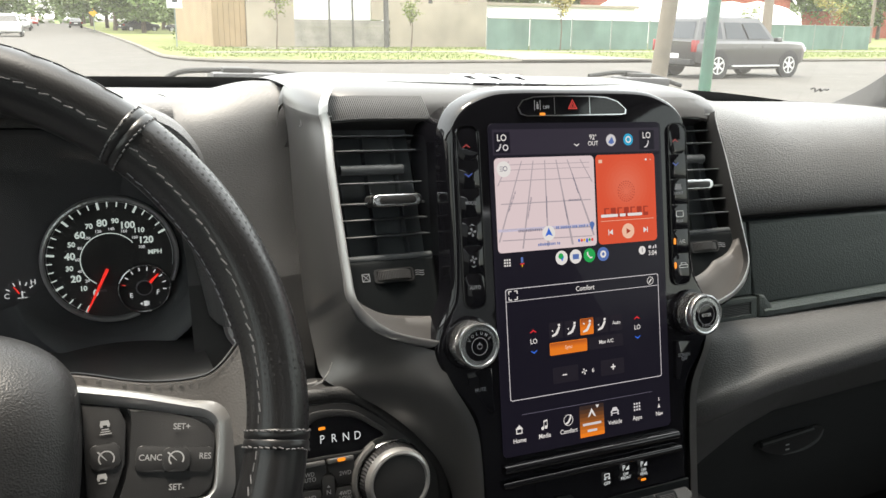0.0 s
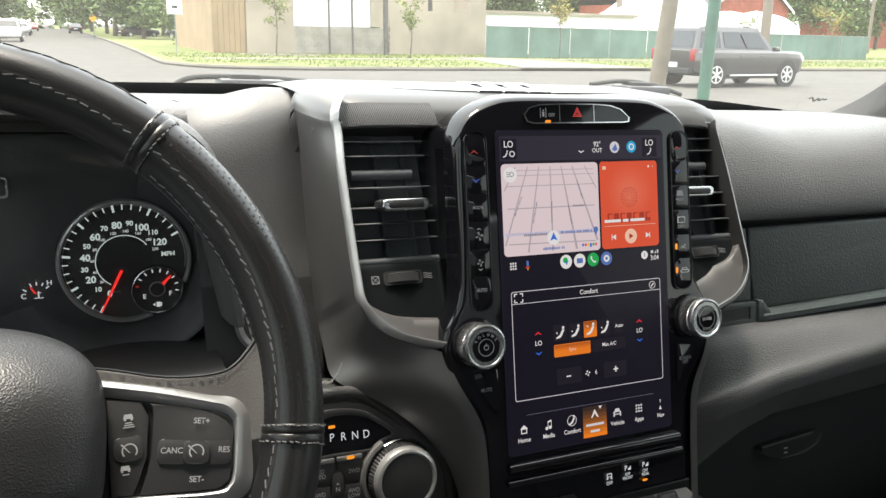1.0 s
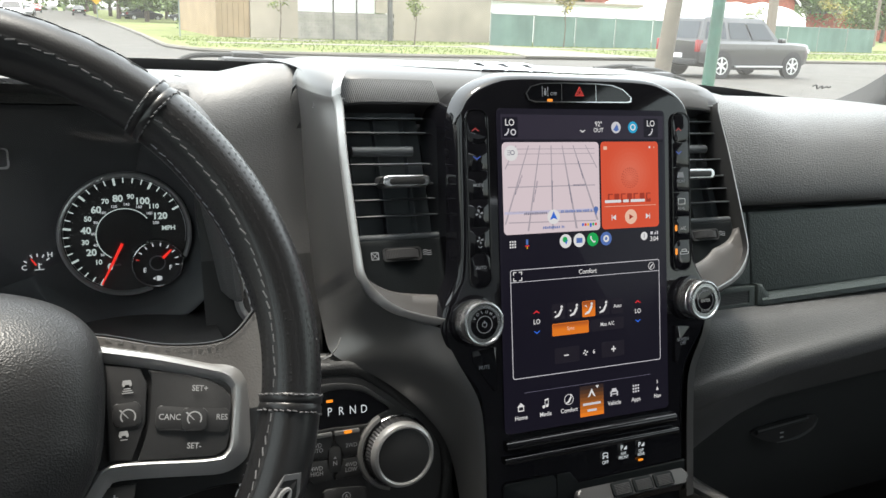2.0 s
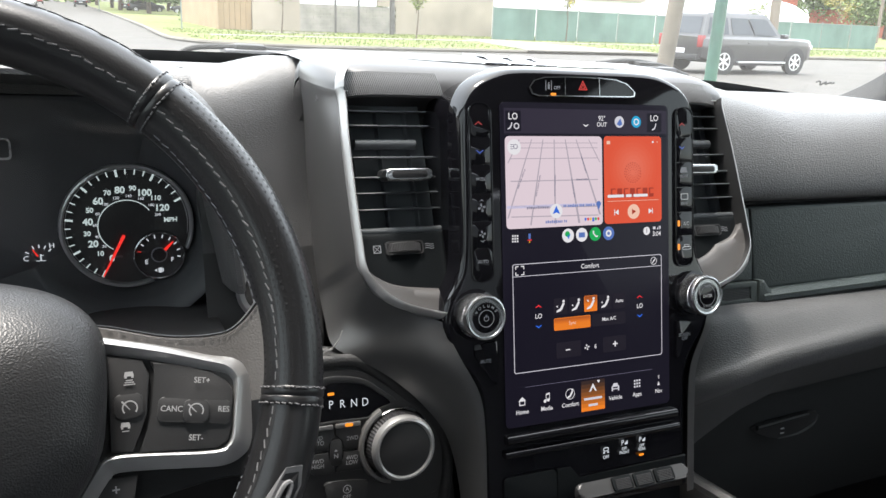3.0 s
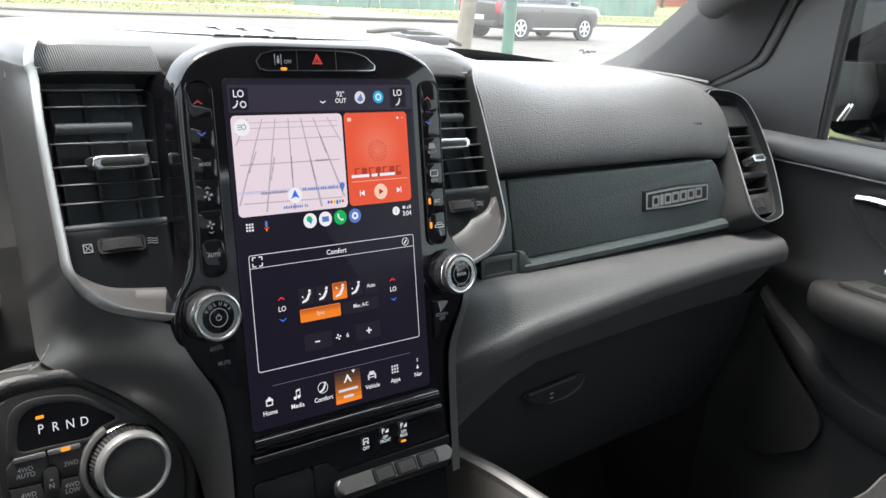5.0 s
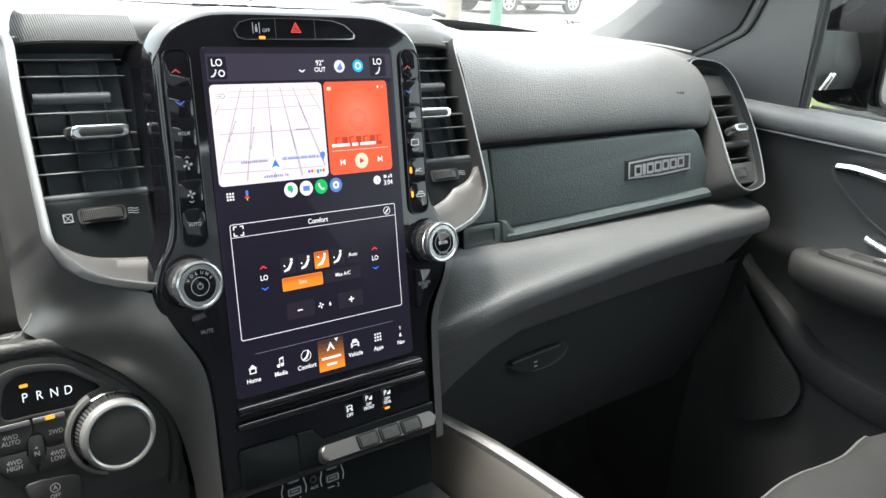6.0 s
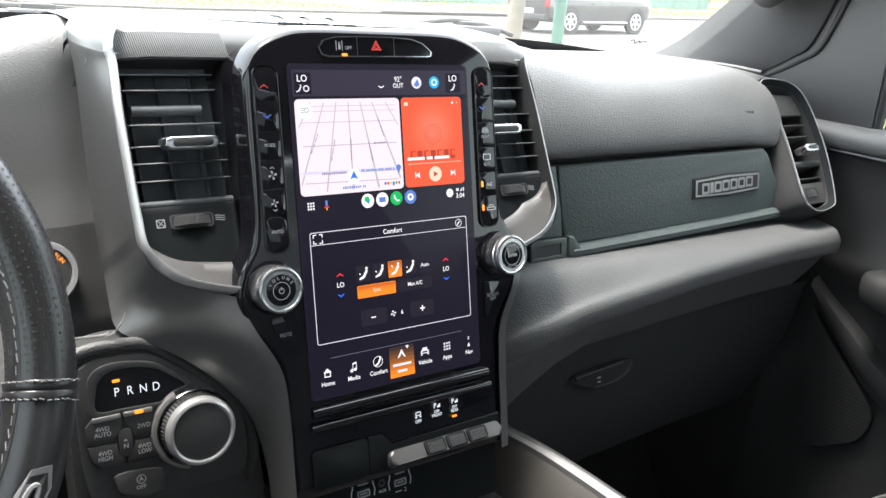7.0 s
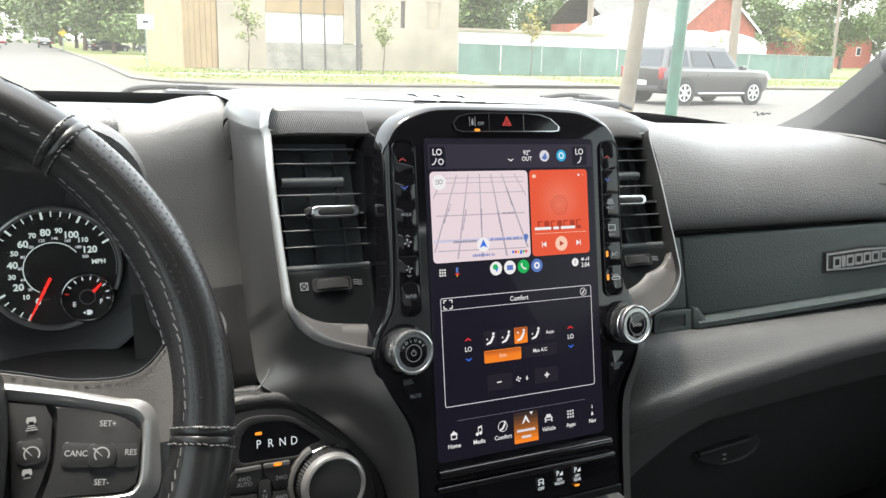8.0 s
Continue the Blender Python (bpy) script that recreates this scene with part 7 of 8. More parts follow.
part("trim", loft([[a.lerp(b, t) + Vector((-w, 0, 0)) for a, b in zip(left_e, right_e)] for t, w in ((0, -0.006), (0.02, 0.0), (0.2, 0.010), (0.5, 0.018), (0.8, 0.018), (0.98, 0.008), (1.0, -0.01))]), PILLAR_PLASTIC, pillar, "smooth dark grey trim")
part("handle", tube(curve([(0.742, 0.218, 1.604), (0.722, 0.190, 1.612), (0.712, 0.150, 1.636), (0.704, 0.08, 1.69), (0.690, -0.02, 1.78)], 5), 0.026, 14, taper=lambda t: 0.35 + 0.65 * min(1, t * 5)), grain(material("mid grey handle plastic", (0.055, 0.055, 0.057), 0.6), 1500, 0.15, 0.0004), pillar, "mid grey grab handle")
part("seal", tube(curve([tuple(p + Vector((-0.004, -0.012, 0))) for p in right_e[4:]], 1), 0.004, 8), RUBBER, pillar, "black door seal")
part("stitched_edge", tube(curve([(0.62, 0.395, 1.4985), (0.69, 0.352, 1.4985), (0.745, 0.270, 1.497), (0.775, 0.215, 1.492)], 6), 0.0030, 6), LEATHER, pillar, "rolled edge of the dash end")
part("dash_end", loft([[(0.655 + 0.145 * t, y + 0.02 * t, z - 0.012 * t * t) for y, z in ((0.47, 1.488), (0.36, 1.500), (0.24, 1.500), (0.165, 1.492), (0.135, 1.470), (0.13, 1.42))] for t in steps(0, 1, 5)]), LEATHER, dash, "end of the padded top")

# windscreen with its dark edge, scuttle and wipers
def base_y(x):
    return 0.530 - 0.25 * x * x


screen_glass = thing("window_1", "clear raked windscreen with a dark lower edge", "windscreen", kind="structure")
xs = steps(-0.80, 0.80, 20)
glass_rows = [[(x * (1 - 0.10 * t), base_y(x) - 0.66 * t, 1.478 + 0.50 * t + 0.02 * math.sin(math.pi * t)) for x in xs] for t in steps(0, 1, 8)]
pane = part("pane", loft(glass_rows), GLASS, screen_glass, "clear windscreen")
pane.visible_shadow = False
edge = [[(x, base_y(x) + 0.006 - 0.055 * t * rise, 1.4735 + 0.041 * t * rise) for x in steps(-0.80, 0.80, 40) for rise in (0.5 + 0.46 * math.exp(-((x - 0.45) / 0.18) ** 2) + 0.62 / (1 + math.exp((x + 0.06) / 0.03)),)] for t in (0, 0.5, 1)]
part("dark_edge", loft(edge), grain(material("black glass edge", (0.055, 0.056, 0.057), 0.55), 900, 0.05, 0.0003, "noise", 0.15, 12), screen_glass, "black ceramic edge")
STICK = frame_at((0.7237, 0.4223, 1.5172), (1, -0.32, 0), (0.1, -0.78, 0.62))
part("scribble", tube(curve([(-0.014, 0.000, 0.002), (-0.010, 0.003, 0.002), (-0.006, -0.001, 0.002), (-0.003, -0.004, 0.002), (0.0, 0.003, 0.002), (0.003, -0.002, 0.002), (0.007, 0.003, 0.002), (0.010, 0.001, 0.002), (0.0125, 0.004, 0.002)], 4), 0.0010, 5), SOOT, screen_glass, "small dark scribble on the glass", m=STICK @ Matrix.Scale(1.25, 4))
scuttle = thing("scuttle", "black plastic scuttle panel under the wipers", "scuttle", kind="structure")
part("panel", loft([[(x, base_y(x) + d, z) for x in xs] for d, z in ((0.0, 1.474), (0.03, 1.482), (0.09, 1.487), (0.15, 1.482), (0.24, 1.45))]), RUBBER, scuttle, "black scuttle")
for side, ref in ((-1, -0.15), (1, 0.52)):
    wip = thing("wiper", "black windscreen wiper parked along the scuttle", "wiper", "windscreen wipers")
    arm_pts = [(ref - 0.110, 0.615, 1.500), (ref - 0.075, 0.618, 1.5155), (ref + 0.02, 0.618, 1.5165), (ref + 0.08, 0.618, 1.513)] if side < 0 else [(ref - 0.105, 0.615, 1.519), (ref - 0.04, 0.618, 1.5255), (ref + 0.03, 0.618, 1.520), (ref + 0.09, 0.616, 1.505)]
    part("arm", tube(curve(arm_pts, 6), 0.0038, 8), RUBBER, wip, "black arm")
    part("cover", box(ref - 0.045, 0.590, arm_pts[2][2] - 0.016, ref + 0.045, 0.640, arm_pts[2][2] - 0.001, 0.005), grain(material("grey black plastic", (0.06, 0.06, 0.065), 0.5), 900, 0.2), wip, "faded grey-black cover", m=None)
    part("cap", box(ref - 0.030, 0.600, arm_pts[2][2] - 0.004, ref + 0.012, 0.632, arm_pts[2][2] + 0.0055, 0.004), RUBBER, wip, "")

# emblem plate on the hood of the dash
PLATE = grain(material("gloss grey plate", (0.05, 0.051, 0.053), 0.2), 800, 0.03)
emb = thing("dash_emblem", "oval dash top plate with raised silver blocks", "emblem")
part("plate", prism([(0.143 * math.cos(t), 0.032 * math.sin(t)) for t in [2 * math.pi * i / 60 for i in range(60)]], 0.0008, 0.0005), PLATE, emb, "smooth oval plate", m=pose(0, 0.158, 1.5405, 1.2))
for k in (-1, 0, 1):
    part("block", ring([(-0.0118, -0.026), (0.0118, -0.026), (0.0105, 0.024), (-0.0105, 0.024)], [(-0.0066, -0.013), (0.0066, -0.013), (0.0056, 0.012), (-0.0056, 0.012)], 0.0030, 0.0006), BRIGHT, emb, "raised silver block", m=pose(-0.012 + 0.0262 * k, 0.150, 1.5412, 5))

# shell of the cab: floor, roof, rear and far side
shell = thing("cab_shell", "dark carpeted truck cab with a grey headliner", "truck cab", kind="structure")
part("floor", box(-0.86, -1.5, 0.60, 0.86, 0.55, 0.64), CARPET, shell, "black carpet")
part("firewall", loft([[(x, y, z) for x in (-0.86, 0.86)] for y, z in ((0.55, 1.46), (0.50, 1.30), (0.42, 1.0), (0.30, 0.72), (0.18, 0.63))]), CARPET, shell, "black carpeted firewall")
part("headliner", loft([[(x, y, 1.985 - 0.04 * (x / 0.78) ** 2) for x in steps(-0.78, 0.78, 8)] for y in (-0.13, -0.5, -1.0, -1.5)]), HEADLINER, shell, "grey cloth headliner")
part("rear_wall", box(-0.86, -1.56, 0.62, 0.86, -1.50, 1.50), HEADLINER, shell, "grey rear wall")
part("left_panel", box(-0.86, -1.5, 0.62, -0.80, 0.45, 1.445, 0.01), DARK, shell, "black driver's door trim")
pane = part("left_pane", loft([[(-0.826 + 0.05 * t, y, 1.44 + 0.51 * t) for y in (0.34 - 0.34 * t, -1.05)] for t in (0, 1)]), SIDE_GLASS, shell, "tinted side glass")
pane.visible_shadow = False
part("left_pillar", tube([(-0.78, 0.42, 1.48), (-0.74, 0.13, 1.735), (-0.70, -0.13, 1.95)], 0.045, 10), SMOOTH_PAD, shell, "dark grey pillar")
for sx in (-1, 1):
    part("rear_pillar", box(min(sx * 0.80, sx * 0.70), -1.50, 1.40, max(sx * 0.80, sx * 0.70), -0.80 if sx < 0 else -1.05, 1.96, 0.02), HEADLINER, shell, "grey rear pillar")
    part("roof_rail", tube([(sx * 0.735, -0.12, 1.945), (sx * 0.755, -0.8, 1.945), (sx * 0.755, -1.5, 1.94)], 0.035, 8), HEADLINER, shell, "grey roof rail")
for name, a_, b_ in (("rear_pane", (-0.80, -1.53), (0.80, -1.53)),):
    pane = part(name, loft([[(a_[0] * k, a_[1], z), (b_[0] * k, b_[1], z)] for z, k in ((1.50, 1.0), (1.97, 0.95))]), TINTED, shell, "dark tinted glass")
    pane.visible_shadow = False
part("right_lower", box(0.80, -1.5, 0.62, 0.86, 0.55, 1.40, 0.01), DARK, shell, "black lower side")
part("right_front", box(0.80, 0.10, 1.38, 0.86, 0.55, 1.470, 0.01), DARK, shell, "")

mirror = thing("door_mirror", "black door mirror on a thick arm outside the passenger's window", "door mirror")
part("arm", loft([[(x, 0.135 + dy, 1.490 + dz) for dy, dz in ((-0.045, -0.040), (0.045, -0.044), (0.055, 0.0), (0.045, 0.045), (-0.040, 0.048), (-0.055, 0.0))] for x in (0.84, 0.95, 1.06, 1.16)], True, True), DARK, mirror, "matt black arm")
part("housing", loft([[(1.06 + dx * k, 0.115 + y, 1.545 + dz * k) for dx, dz in ((-0.005, -0.13), (0.10, -0.15), (0.22, -0.13), (0.245, 0.0), (0.22, 0.14), (0.10, 0.155), (-0.005, 0.14), (-0.025, 0.0))] for y, k in ((-0.055, 0.98), (-0.04, 1.0), (0.03, 0.97), (0.09, 0.7), (0.11, 0.35))], True, True), PIANO, mirror, "gloss black housing")
part("mirror_glass", prism(rounded(0.0, -0.115, 0.21, 0.125, 0.03), 0.002, base=0.0), material("mirror", (0.85, 0.87, 0.88), 0.03, 1.0), mirror, "mirror glass", m=frame_at((1.068, 0.056, 1.545), (1, 0, 0), (0, 0, 1)))
part("ring", ring(rounded(-0.008, -0.123, 0.218, 0.133, 0.036), rounded(0.0, -0.115, 0.21, 0.125, 0.03), 0.006, 0.001), RUBBER, mirror, "black edge", m=frame_at((1.068, 0.056, 1.545), (1, 0, 0), (0, 0, 1)))
for dx in (0.0, 0.014):
    part("reflector", prism([(0.916 + dx, 1.453), (0.921 + dx, 1.452), (0.949 + dx * 0.7, 1.476), (0.944 + dx * 0.7, 1.478)], 0.003, 0.001), SILVER, mirror, "small slanted silver mark", m=frame_at((0, 0.078, 0), (1, 0, 0), (0, 0, 1)))

# ---- outside ----
def ground_material(name, c, scale, vary, rough=0.9, bump=0.3):
    m = grain(material(name, c, rough), scale, bump, 0.02, "noise", vary, scale * 0.02 + 0.15)
    return m


ASPHALT = ground_material("pale worn asphalt", (0.052, 0.048, 0.0435), 30, 0.18)
CONCRETE = ground_material("pale concrete", (0.12, 0.11, 0.095), 20, 0.15)
GRASS = ground_material("summer grass", (0.092, 0.110, 0.026), 14, 0.35, 0.95, 0.8)
BLADE = grain(material("grass blades", (0.085, 0.112, 0.024), 0.8), 3, 0.0, 0.01, "noise", 0.4, 0.8)
BARK = grain(material("bark", (0.11, 0.085, 0.065), 0.9), 12, 0.8, 0.02, "noise", 0.3, 3)


def leaf_material(name, c):
    m = material(name, c, 0.6)
    nt = m.node_tree
    b = nt.nodes["Principled BSDF"]
    geo = nt.nodes.new("ShaderNodeNewGeometry")
    ramp = nt.nodes.new("ShaderNodeValToRGB")
    ramp.color_ramp.elements[0].color = (*[v * 0.55 for v in c], 1)
    ramp.color_ramp.elements[1].color = (*[min(1, v * 1.6) for v in c], 1)
    nt.links.new(geo.outputs["Random Per Island"], ramp.inputs["Fac"])
    nt.links.new(ramp.outputs[0], b.inputs["Base Color"])
    b.inputs["Transmission Weight"].default_value = 0.0
    b.inputs["Subsurface Weight"].default_value = 0.0
    return m


LEAF = leaf_material("green leaves", (0.082, 0.122, 0.034))
LEAF_LIGHT = leaf_material("yellow-green leaves", (0.120, 0.150, 0.030))
LEAF_YELLOW = leaf_material("yellow leaves", (0.19, 0.16, 0.025))

ground = thing("ground", "pale worn asphalt apron and carriageway", "ground", kind="structure", cab=False)
part("sheet", loft([[(x, y, 0.0) for x in (-900, -60, -10, 10, 60, 900)] for y in (-900, -60, -10, 30, 100, 900)]), ASPHALT, ground, "pale worn asphalt", False)


def verge(name, pts, label, kerb=True):
    """A raised lawn with a concrete kerb round its edge."""
    v = thing(name, label, "verge", kind="structure", cab=False)
    part("lawn", prism(pts, 0.13, base=0.0), GRASS, v, "patchy green lawn", False)
    if kerb:
        path = [Vector((x, y, 0.075)) for x, y in pts]
        bm = tube([p for p in path], 0.085, 6, True)
        part("kerb", bm, CONCRETE, v, "pale concrete kerb", False)
    return v


corner = [(p.x, p.y) for p in curve([Vector(a) for a in ((4.9, 300), (4.6, 120), (4.3, 60), (3.9, 40), (4.0, 35.5), (5.2, 32.4), (7.8, 31.0), (12, 30.4), (30, 29.6), (60, 28.0), (140, 24.0))], 3)]
verge("pavement_1", corner + [(140, 300)], "grassy far verge with a concrete kerb")
verge("pavement_2", [(8.0, 2.0), (90, -1.0), (90, 8.6), (9.6, 11.2), (8.3, 9.5)], "grassy near verge beside the side street")
verge("pavement_3", [(-90, 34.5), (-9.5, 34.5), (-8.5, 37), (-8.2, 60), (-8.0, 300), (-90, 300)], "grassy verge across the side street")
path_ = thing("pavement_4", "pale concrete footpath and drive across the verge", "pavement", kind="structure", cab=False)
part("footpath", box(6.0, 38.2, 0.10, 140, 39.6, 0.145), CONCRETE, path_, "pale concrete slabs", False)
part("drive", prism([(17.5, 29.9), (24.0, 29.6), (22.5, 41.5), (20.0, 41.5)], 0.05, base=0.105), CONCRETE, path_, "pale concrete drive", False)
part("bare_patch", prism([(9.5, 43.5), (12.5, 42.5), (13.5, 44.5), (10.5, 46.5), (8.6, 45.8)], 0.03, base=0.115), CONCRETE, path_, "bare pale earth", False)

# tufts along the verge
random.seed(4)
tufts = bmesh.new()
for _ in range(16000):
    x = random.uniform(4.6, 62)
    y = random.uniform(30.6 if x > 9 else 34, 46.5)
    if 38.0 < y < 39.7 or (18 < x < 24 and y < 41.5):
        continue
    h = random.uniform(0.03, 0.11)
    a = random.uniform(0, 6.28)
    w = random.uniform(0.015, 0.05)
    dx, dy = w * math.cos(a), w * math.sin(a)
    tufts.faces.new([tufts.verts.new(q) for q in ((x - dx, y - dy, 0.12), (x + dx, y + dy, 0.12), (x + dx * 0.3 + 0.03, y + dy * 0.3, 0.12 + h))])
stuff(tagged(part("grass_tufts", tufts, BLADE, None, "", False), "tufts of bright green summer grass", "grass"))


def tree(name, label, height, spread, mat, leaves, leaf, seed, bare=0.35, trunk=0.16, group=""):
    rnd = random.Random(seed)
    t = thing(name, label, "tree", group, cab=False)
    lean = Vector((rnd.uniform(-0.3, 0.3), rnd.uniform(-0.3, 0.3), height))
    limbs = [tube(curve([(0, 0, 0), lean * 0.4 + Vector((0.1, 0, 0)), lean * 0.8], 4), trunk, 8, taper=lambda q: 1.15 - 0.75 * q)]
    ends = []
    for i in range(9):
        a, h = i * 2.4 + rnd.uniform(-0.4, 0.4), rnd.uniform(bare, 0.8)
        p = lean * h
        e = p + Vector((math.cos(a) * spread * rnd.uniform(0.45, 0.9), math.sin(a) * spread * rnd.uniform(0.45, 0.9), height * rnd.uniform(0.10, 0.28)))
        limbs.append(tube(curve([p, p.lerp(e, 0.5) + Vector((0, 0, 0.1 * spread)), e], 3), trunk * 0.38, 5, taper=lambda q: 1.1 - 0.8 * q))
        ends += [e, p.lerp(e, 0.65)]
    ends.append(lean)
    part("trunk", joined(*limbs), BARK, t, "brown trunk and limbs")
    verts, faces = [], []
    clumps = [(e + Vector((rnd.gauss(0, 0.15), rnd.gauss(0, 0.15), rnd.gauss(0, 0.12))) * spread, spread * rnd.uniform(0.22, 0.42)) for e in ends for _ in range(2)]
    for i in range(leaves):
        c, r = clumps[i % len(clumps)]
        p = c + Vector((rnd.gauss(0, r * 0.55), rnd.gauss(0, r * 0.55), rnd.gauss(0, r * 0.42)))
        if p.z < height * bare * 0.75:
            continue
        u = Vector((rnd.gauss(0, 1), rnd.gauss(0, 1), rnd.gauss(0, 0.6))).normalized() * leaf * rnd.uniform(0.6, 1.3)
        w = u.cross(Vector((rnd.gauss(0, 1), rnd.gauss(0, 1), 1))).normalized() * leaf * 0.5
        k = len(verts)
        verts += [p - u, p + w, p + u, p - w]
        faces.append((k, k + 1, k + 2, k + 3))
    me = bpy.data.meshes.new("crown")
    me.from_pydata(verts, [], faces)
    me.materials.append(mat)
    crown = new("crown", me)
    crown.parent = t
    crown["label"] = "uneven crown of small leaves"
    return t


big = tree("street_tree", "tall leafy green street tree", 9.5, 4.6, LEAF, 15000, 0.24, 1, 0.17, 0.22, "street trees")
big.matrix_basis = pose(8.5, 92, 0.1)
other = tree("street_tree", "tall leafy green street tree", 11.0, 5.6, LEAF, 15000, 0.27, 2, 0.14, 0.26, "street trees")
other.matrix_basis = pose(13.5, 118, 0.1)
for i, (x, y, s) in enumerate(((6.8, 108, 0.95), (7.2, 130, 1.1), (6.5, 160, 1.2), (17, 140, 1.2), (6.6, 200, 1.3), (-10.5, 92, 0.9), (-11, 118, 1.15), (-10.5, 150, 1.2), (-11, 190, 1.4), (2, 310, 2.0), (-18, 300, 2.0), (22, 96, 1.0), (30, 88, 0.95), (34, 100, 1.15))):
    copy_thing(big if i % 2 else other, pose(x, y, 0.1, 0, 0, 67 * i) @ Matrix.Diagonal((s, s, s, 1)))
for i, (x, y, s) in enumerate(((46, 98, 1.0), (55, 104, 1.2), (62, 112, 1.25), (88, 92, 0.95), (97, 96, 1.1), (108, 84, 1.0), (78, 120, 1.3), (122, 110, 1.3), (135, 96, 1.2))):
    copy_thing(other if i % 2 else big, pose(x, y, 0.1, 0, 0, 41 * i) @ Matrix.Diagonal((s, s, s, 1)))
for x, y, h, sp, mat, seed in ((10.3, 43.0, 3.6, 0.75, LEAF_LIGHT, 11), (16.8, 40.4, 3.3, 0.62, LEAF_LIGHT, 12), (26.3, 40.8, 3.4, 0.75, LEAF_YELLOW, 13), (40.8, 40.8, 2.6, 0.8, LEAF_LIGHT, 14), (64.0, 55.0, 4.4, 1.6, LEAF_YELLOW, 15)):
    s_ = tree("young_tree", "young thin tree with sparse yellow-green leaves", h, sp, mat, 520, 0.085, seed, 0.38, 0.035, "young verge trees")
    s_.matrix_basis = pose(x, y, 0.12)
rnd = random.Random(77)
verts, faces = [], []
for k in range(230):
    far = rnd.uniform(0, 1)
    cx, cy, cz, cr = rnd.uniform(-95, 130), 215 + 120 * far, rnd.uniform(1.5, 15), rnd.uniform(2.5, 5.0)
    for _ in range(130):
        p = Vector((cx + rnd.gauss(0, cr * 0.6), cy + rnd.gauss(0, cr * 0.6), max(0.3, cz + rnd.gauss(0, cr * 0.45))))
        u = Vector((rnd.gauss(0, 1), rnd.gauss(0, 1), rnd.gauss(0, 0.7))).normalized() * rnd.uniform(0.5, 1.1)
        w = u.cross(Vector((rnd.gauss(0, 1), rnd.gauss(0, 1), 1))).normalized() * u.length * 0.6
        i = len(verts)
        verts += [p - u, p + w, p + u, p - w]
        faces.append((i, i + 1, i + 2, i + 3))
me = bpy.data.meshes.new("far_woods")
me.from_pydata(verts, [], faces)
me.materials.append(LEAF)
tagged(new("far_woods", me), "hazy green mass of distant street trees", "trees", kind="stuff")
bush = tree("bush", "dense dark green bush at the wall", 3.2, 1.5, LEAF, 2600, 0.13, 21, 0.02, 0.05)
bush.matrix_basis = pose(8.6, 64, 0.1)

# derelict building across the street
WALL_TAN = grain(material("tan painted boards", (0.26, 0.185, 0.11), 0.8), 2.5, 0.2, 0.01, "noise", 0.14, 0.7)
WALL_PALE = grain(material("pale render", (0.28, 0.24, 0.19), 0.85), 5, 0.4, 0.01, "noise", 0.16, 0.5)
WALL_WHITE = grain(material("white boarding", (0.62, 0.62, 0.60), 0.7), 3, 0.1, 0.005, "noise", 0.04, 1.0)
BLOCK = grain(material("grey concrete block", (0.24, 0.22, 0.195), 0.9), 8, 0.6, 0.01, "noise", 0.22, 1.4)
DULL_STEEL = grain(material("weathered steel", (0.09, 0.085, 0.08), 0.6, 0.3), 20, 0.2, 0.003, "noise", 0.2, 4)
GREENHOUSE = material("dark window glass", (0.02, 0.025, 0.03), 0.08)
bld = thing("derelict_building", "derelict pale rendered building with boarded white openings", "building", cab=False)
part("end_wall", box(7.8, 47.2, 0.05, 9.65, 62, 6.2), WALL_TAN, bld, "tan end wall", False)
part("front_wall", box(9.65, 47.0, 0.05, 12.35, 47.4, 6.2), WALL_PALE, bld, "pale rendered wall", False)
for i in range(6):
    part("board", box(7.82 + 0.30 * i, 47.12, 0.1, 8.10 + 0.30 * i, 47.2, 6.1), WALL_TAN, bld, "", False)
part("board_panel", box(12.35, 47.05, 1.65, 17.0, 47.25, 3.3, 0.02), WALL_WHITE, bld, "white boarded opening", False)
part("upper_panel", box(12.35, 46.95, 3.3, 17.2, 47.3, 6.2), WALL_TAN, bld, "tan plywood panel", False)
part("jamb", box(17.0, 46.9, 1.7, 17.35, 47.4, 6.2), WALL_PALE, bld, "", False)
# low wall of blocks
for row in range(8):
    for k in range(15):
        x0 = 12.35 + k * 0.40 - (0.2 if row % 2 else 0)
        x1 = min(18.2, x0 + 0.39)
        part("block", box(max(12.35, x0), 47.0 + 0.012 * ((row * 7 + k * 3) % 3), 0.05 + row * 0.2, x1, 47.3, 0.24 + row * 0.2), BLOCK, bld, "", False)
part("side_wall", box(17.35, 47.0, 1.68, 20.7, 47.4, 6.2), WALL_PALE, bld, "pale rendered wall", False)
part("side_wall", box(18.2, 46.98, 0.05, 24.7, 47.38, 2.7), WALL_PALE, bld, "pale rendered wall", False)
part("pier", box(21.0, 47.0, 2.7, 22.42, 47.4, 6.2), WALL_PALE, bld, "pale rendered pier", False)
part("pier", box(23.4, 47.0, 2.7, 24.7, 47.4, 6.2), WALL_PALE, bld, "pale rendered pier", False)
part("lintel", box(20.7, 47.02, 4.3, 23.4, 47.36, 6.2), WALL_PALE, bld, "pale lintel", False)
part("slit_frame", box(20.7, 47.15, 2.7, 21.0, 47.3, 4.3), DULL_STEEL, bld, "dark slit opening", False)
part("return_wall", box(24.3, 47.4, 0.05, 24.7, 60, 5.2), WALL_PALE, bld, "", False)
for x, r in ((14.0, 0.06), (15.37, 0.06), (17.40, 0.15)):
    p = thing("steel_post", "dark weathered steel post in front of the wall", "post", "posts at the wall", cab=False)
    part("shaft", tube([(x, 45.5, 0.05), (x - 0.05, 45.5, 3.2), (x - 0.08, 45.5, 7.0)], r, 12), DULL_STEEL, p, "dark steel shaft")

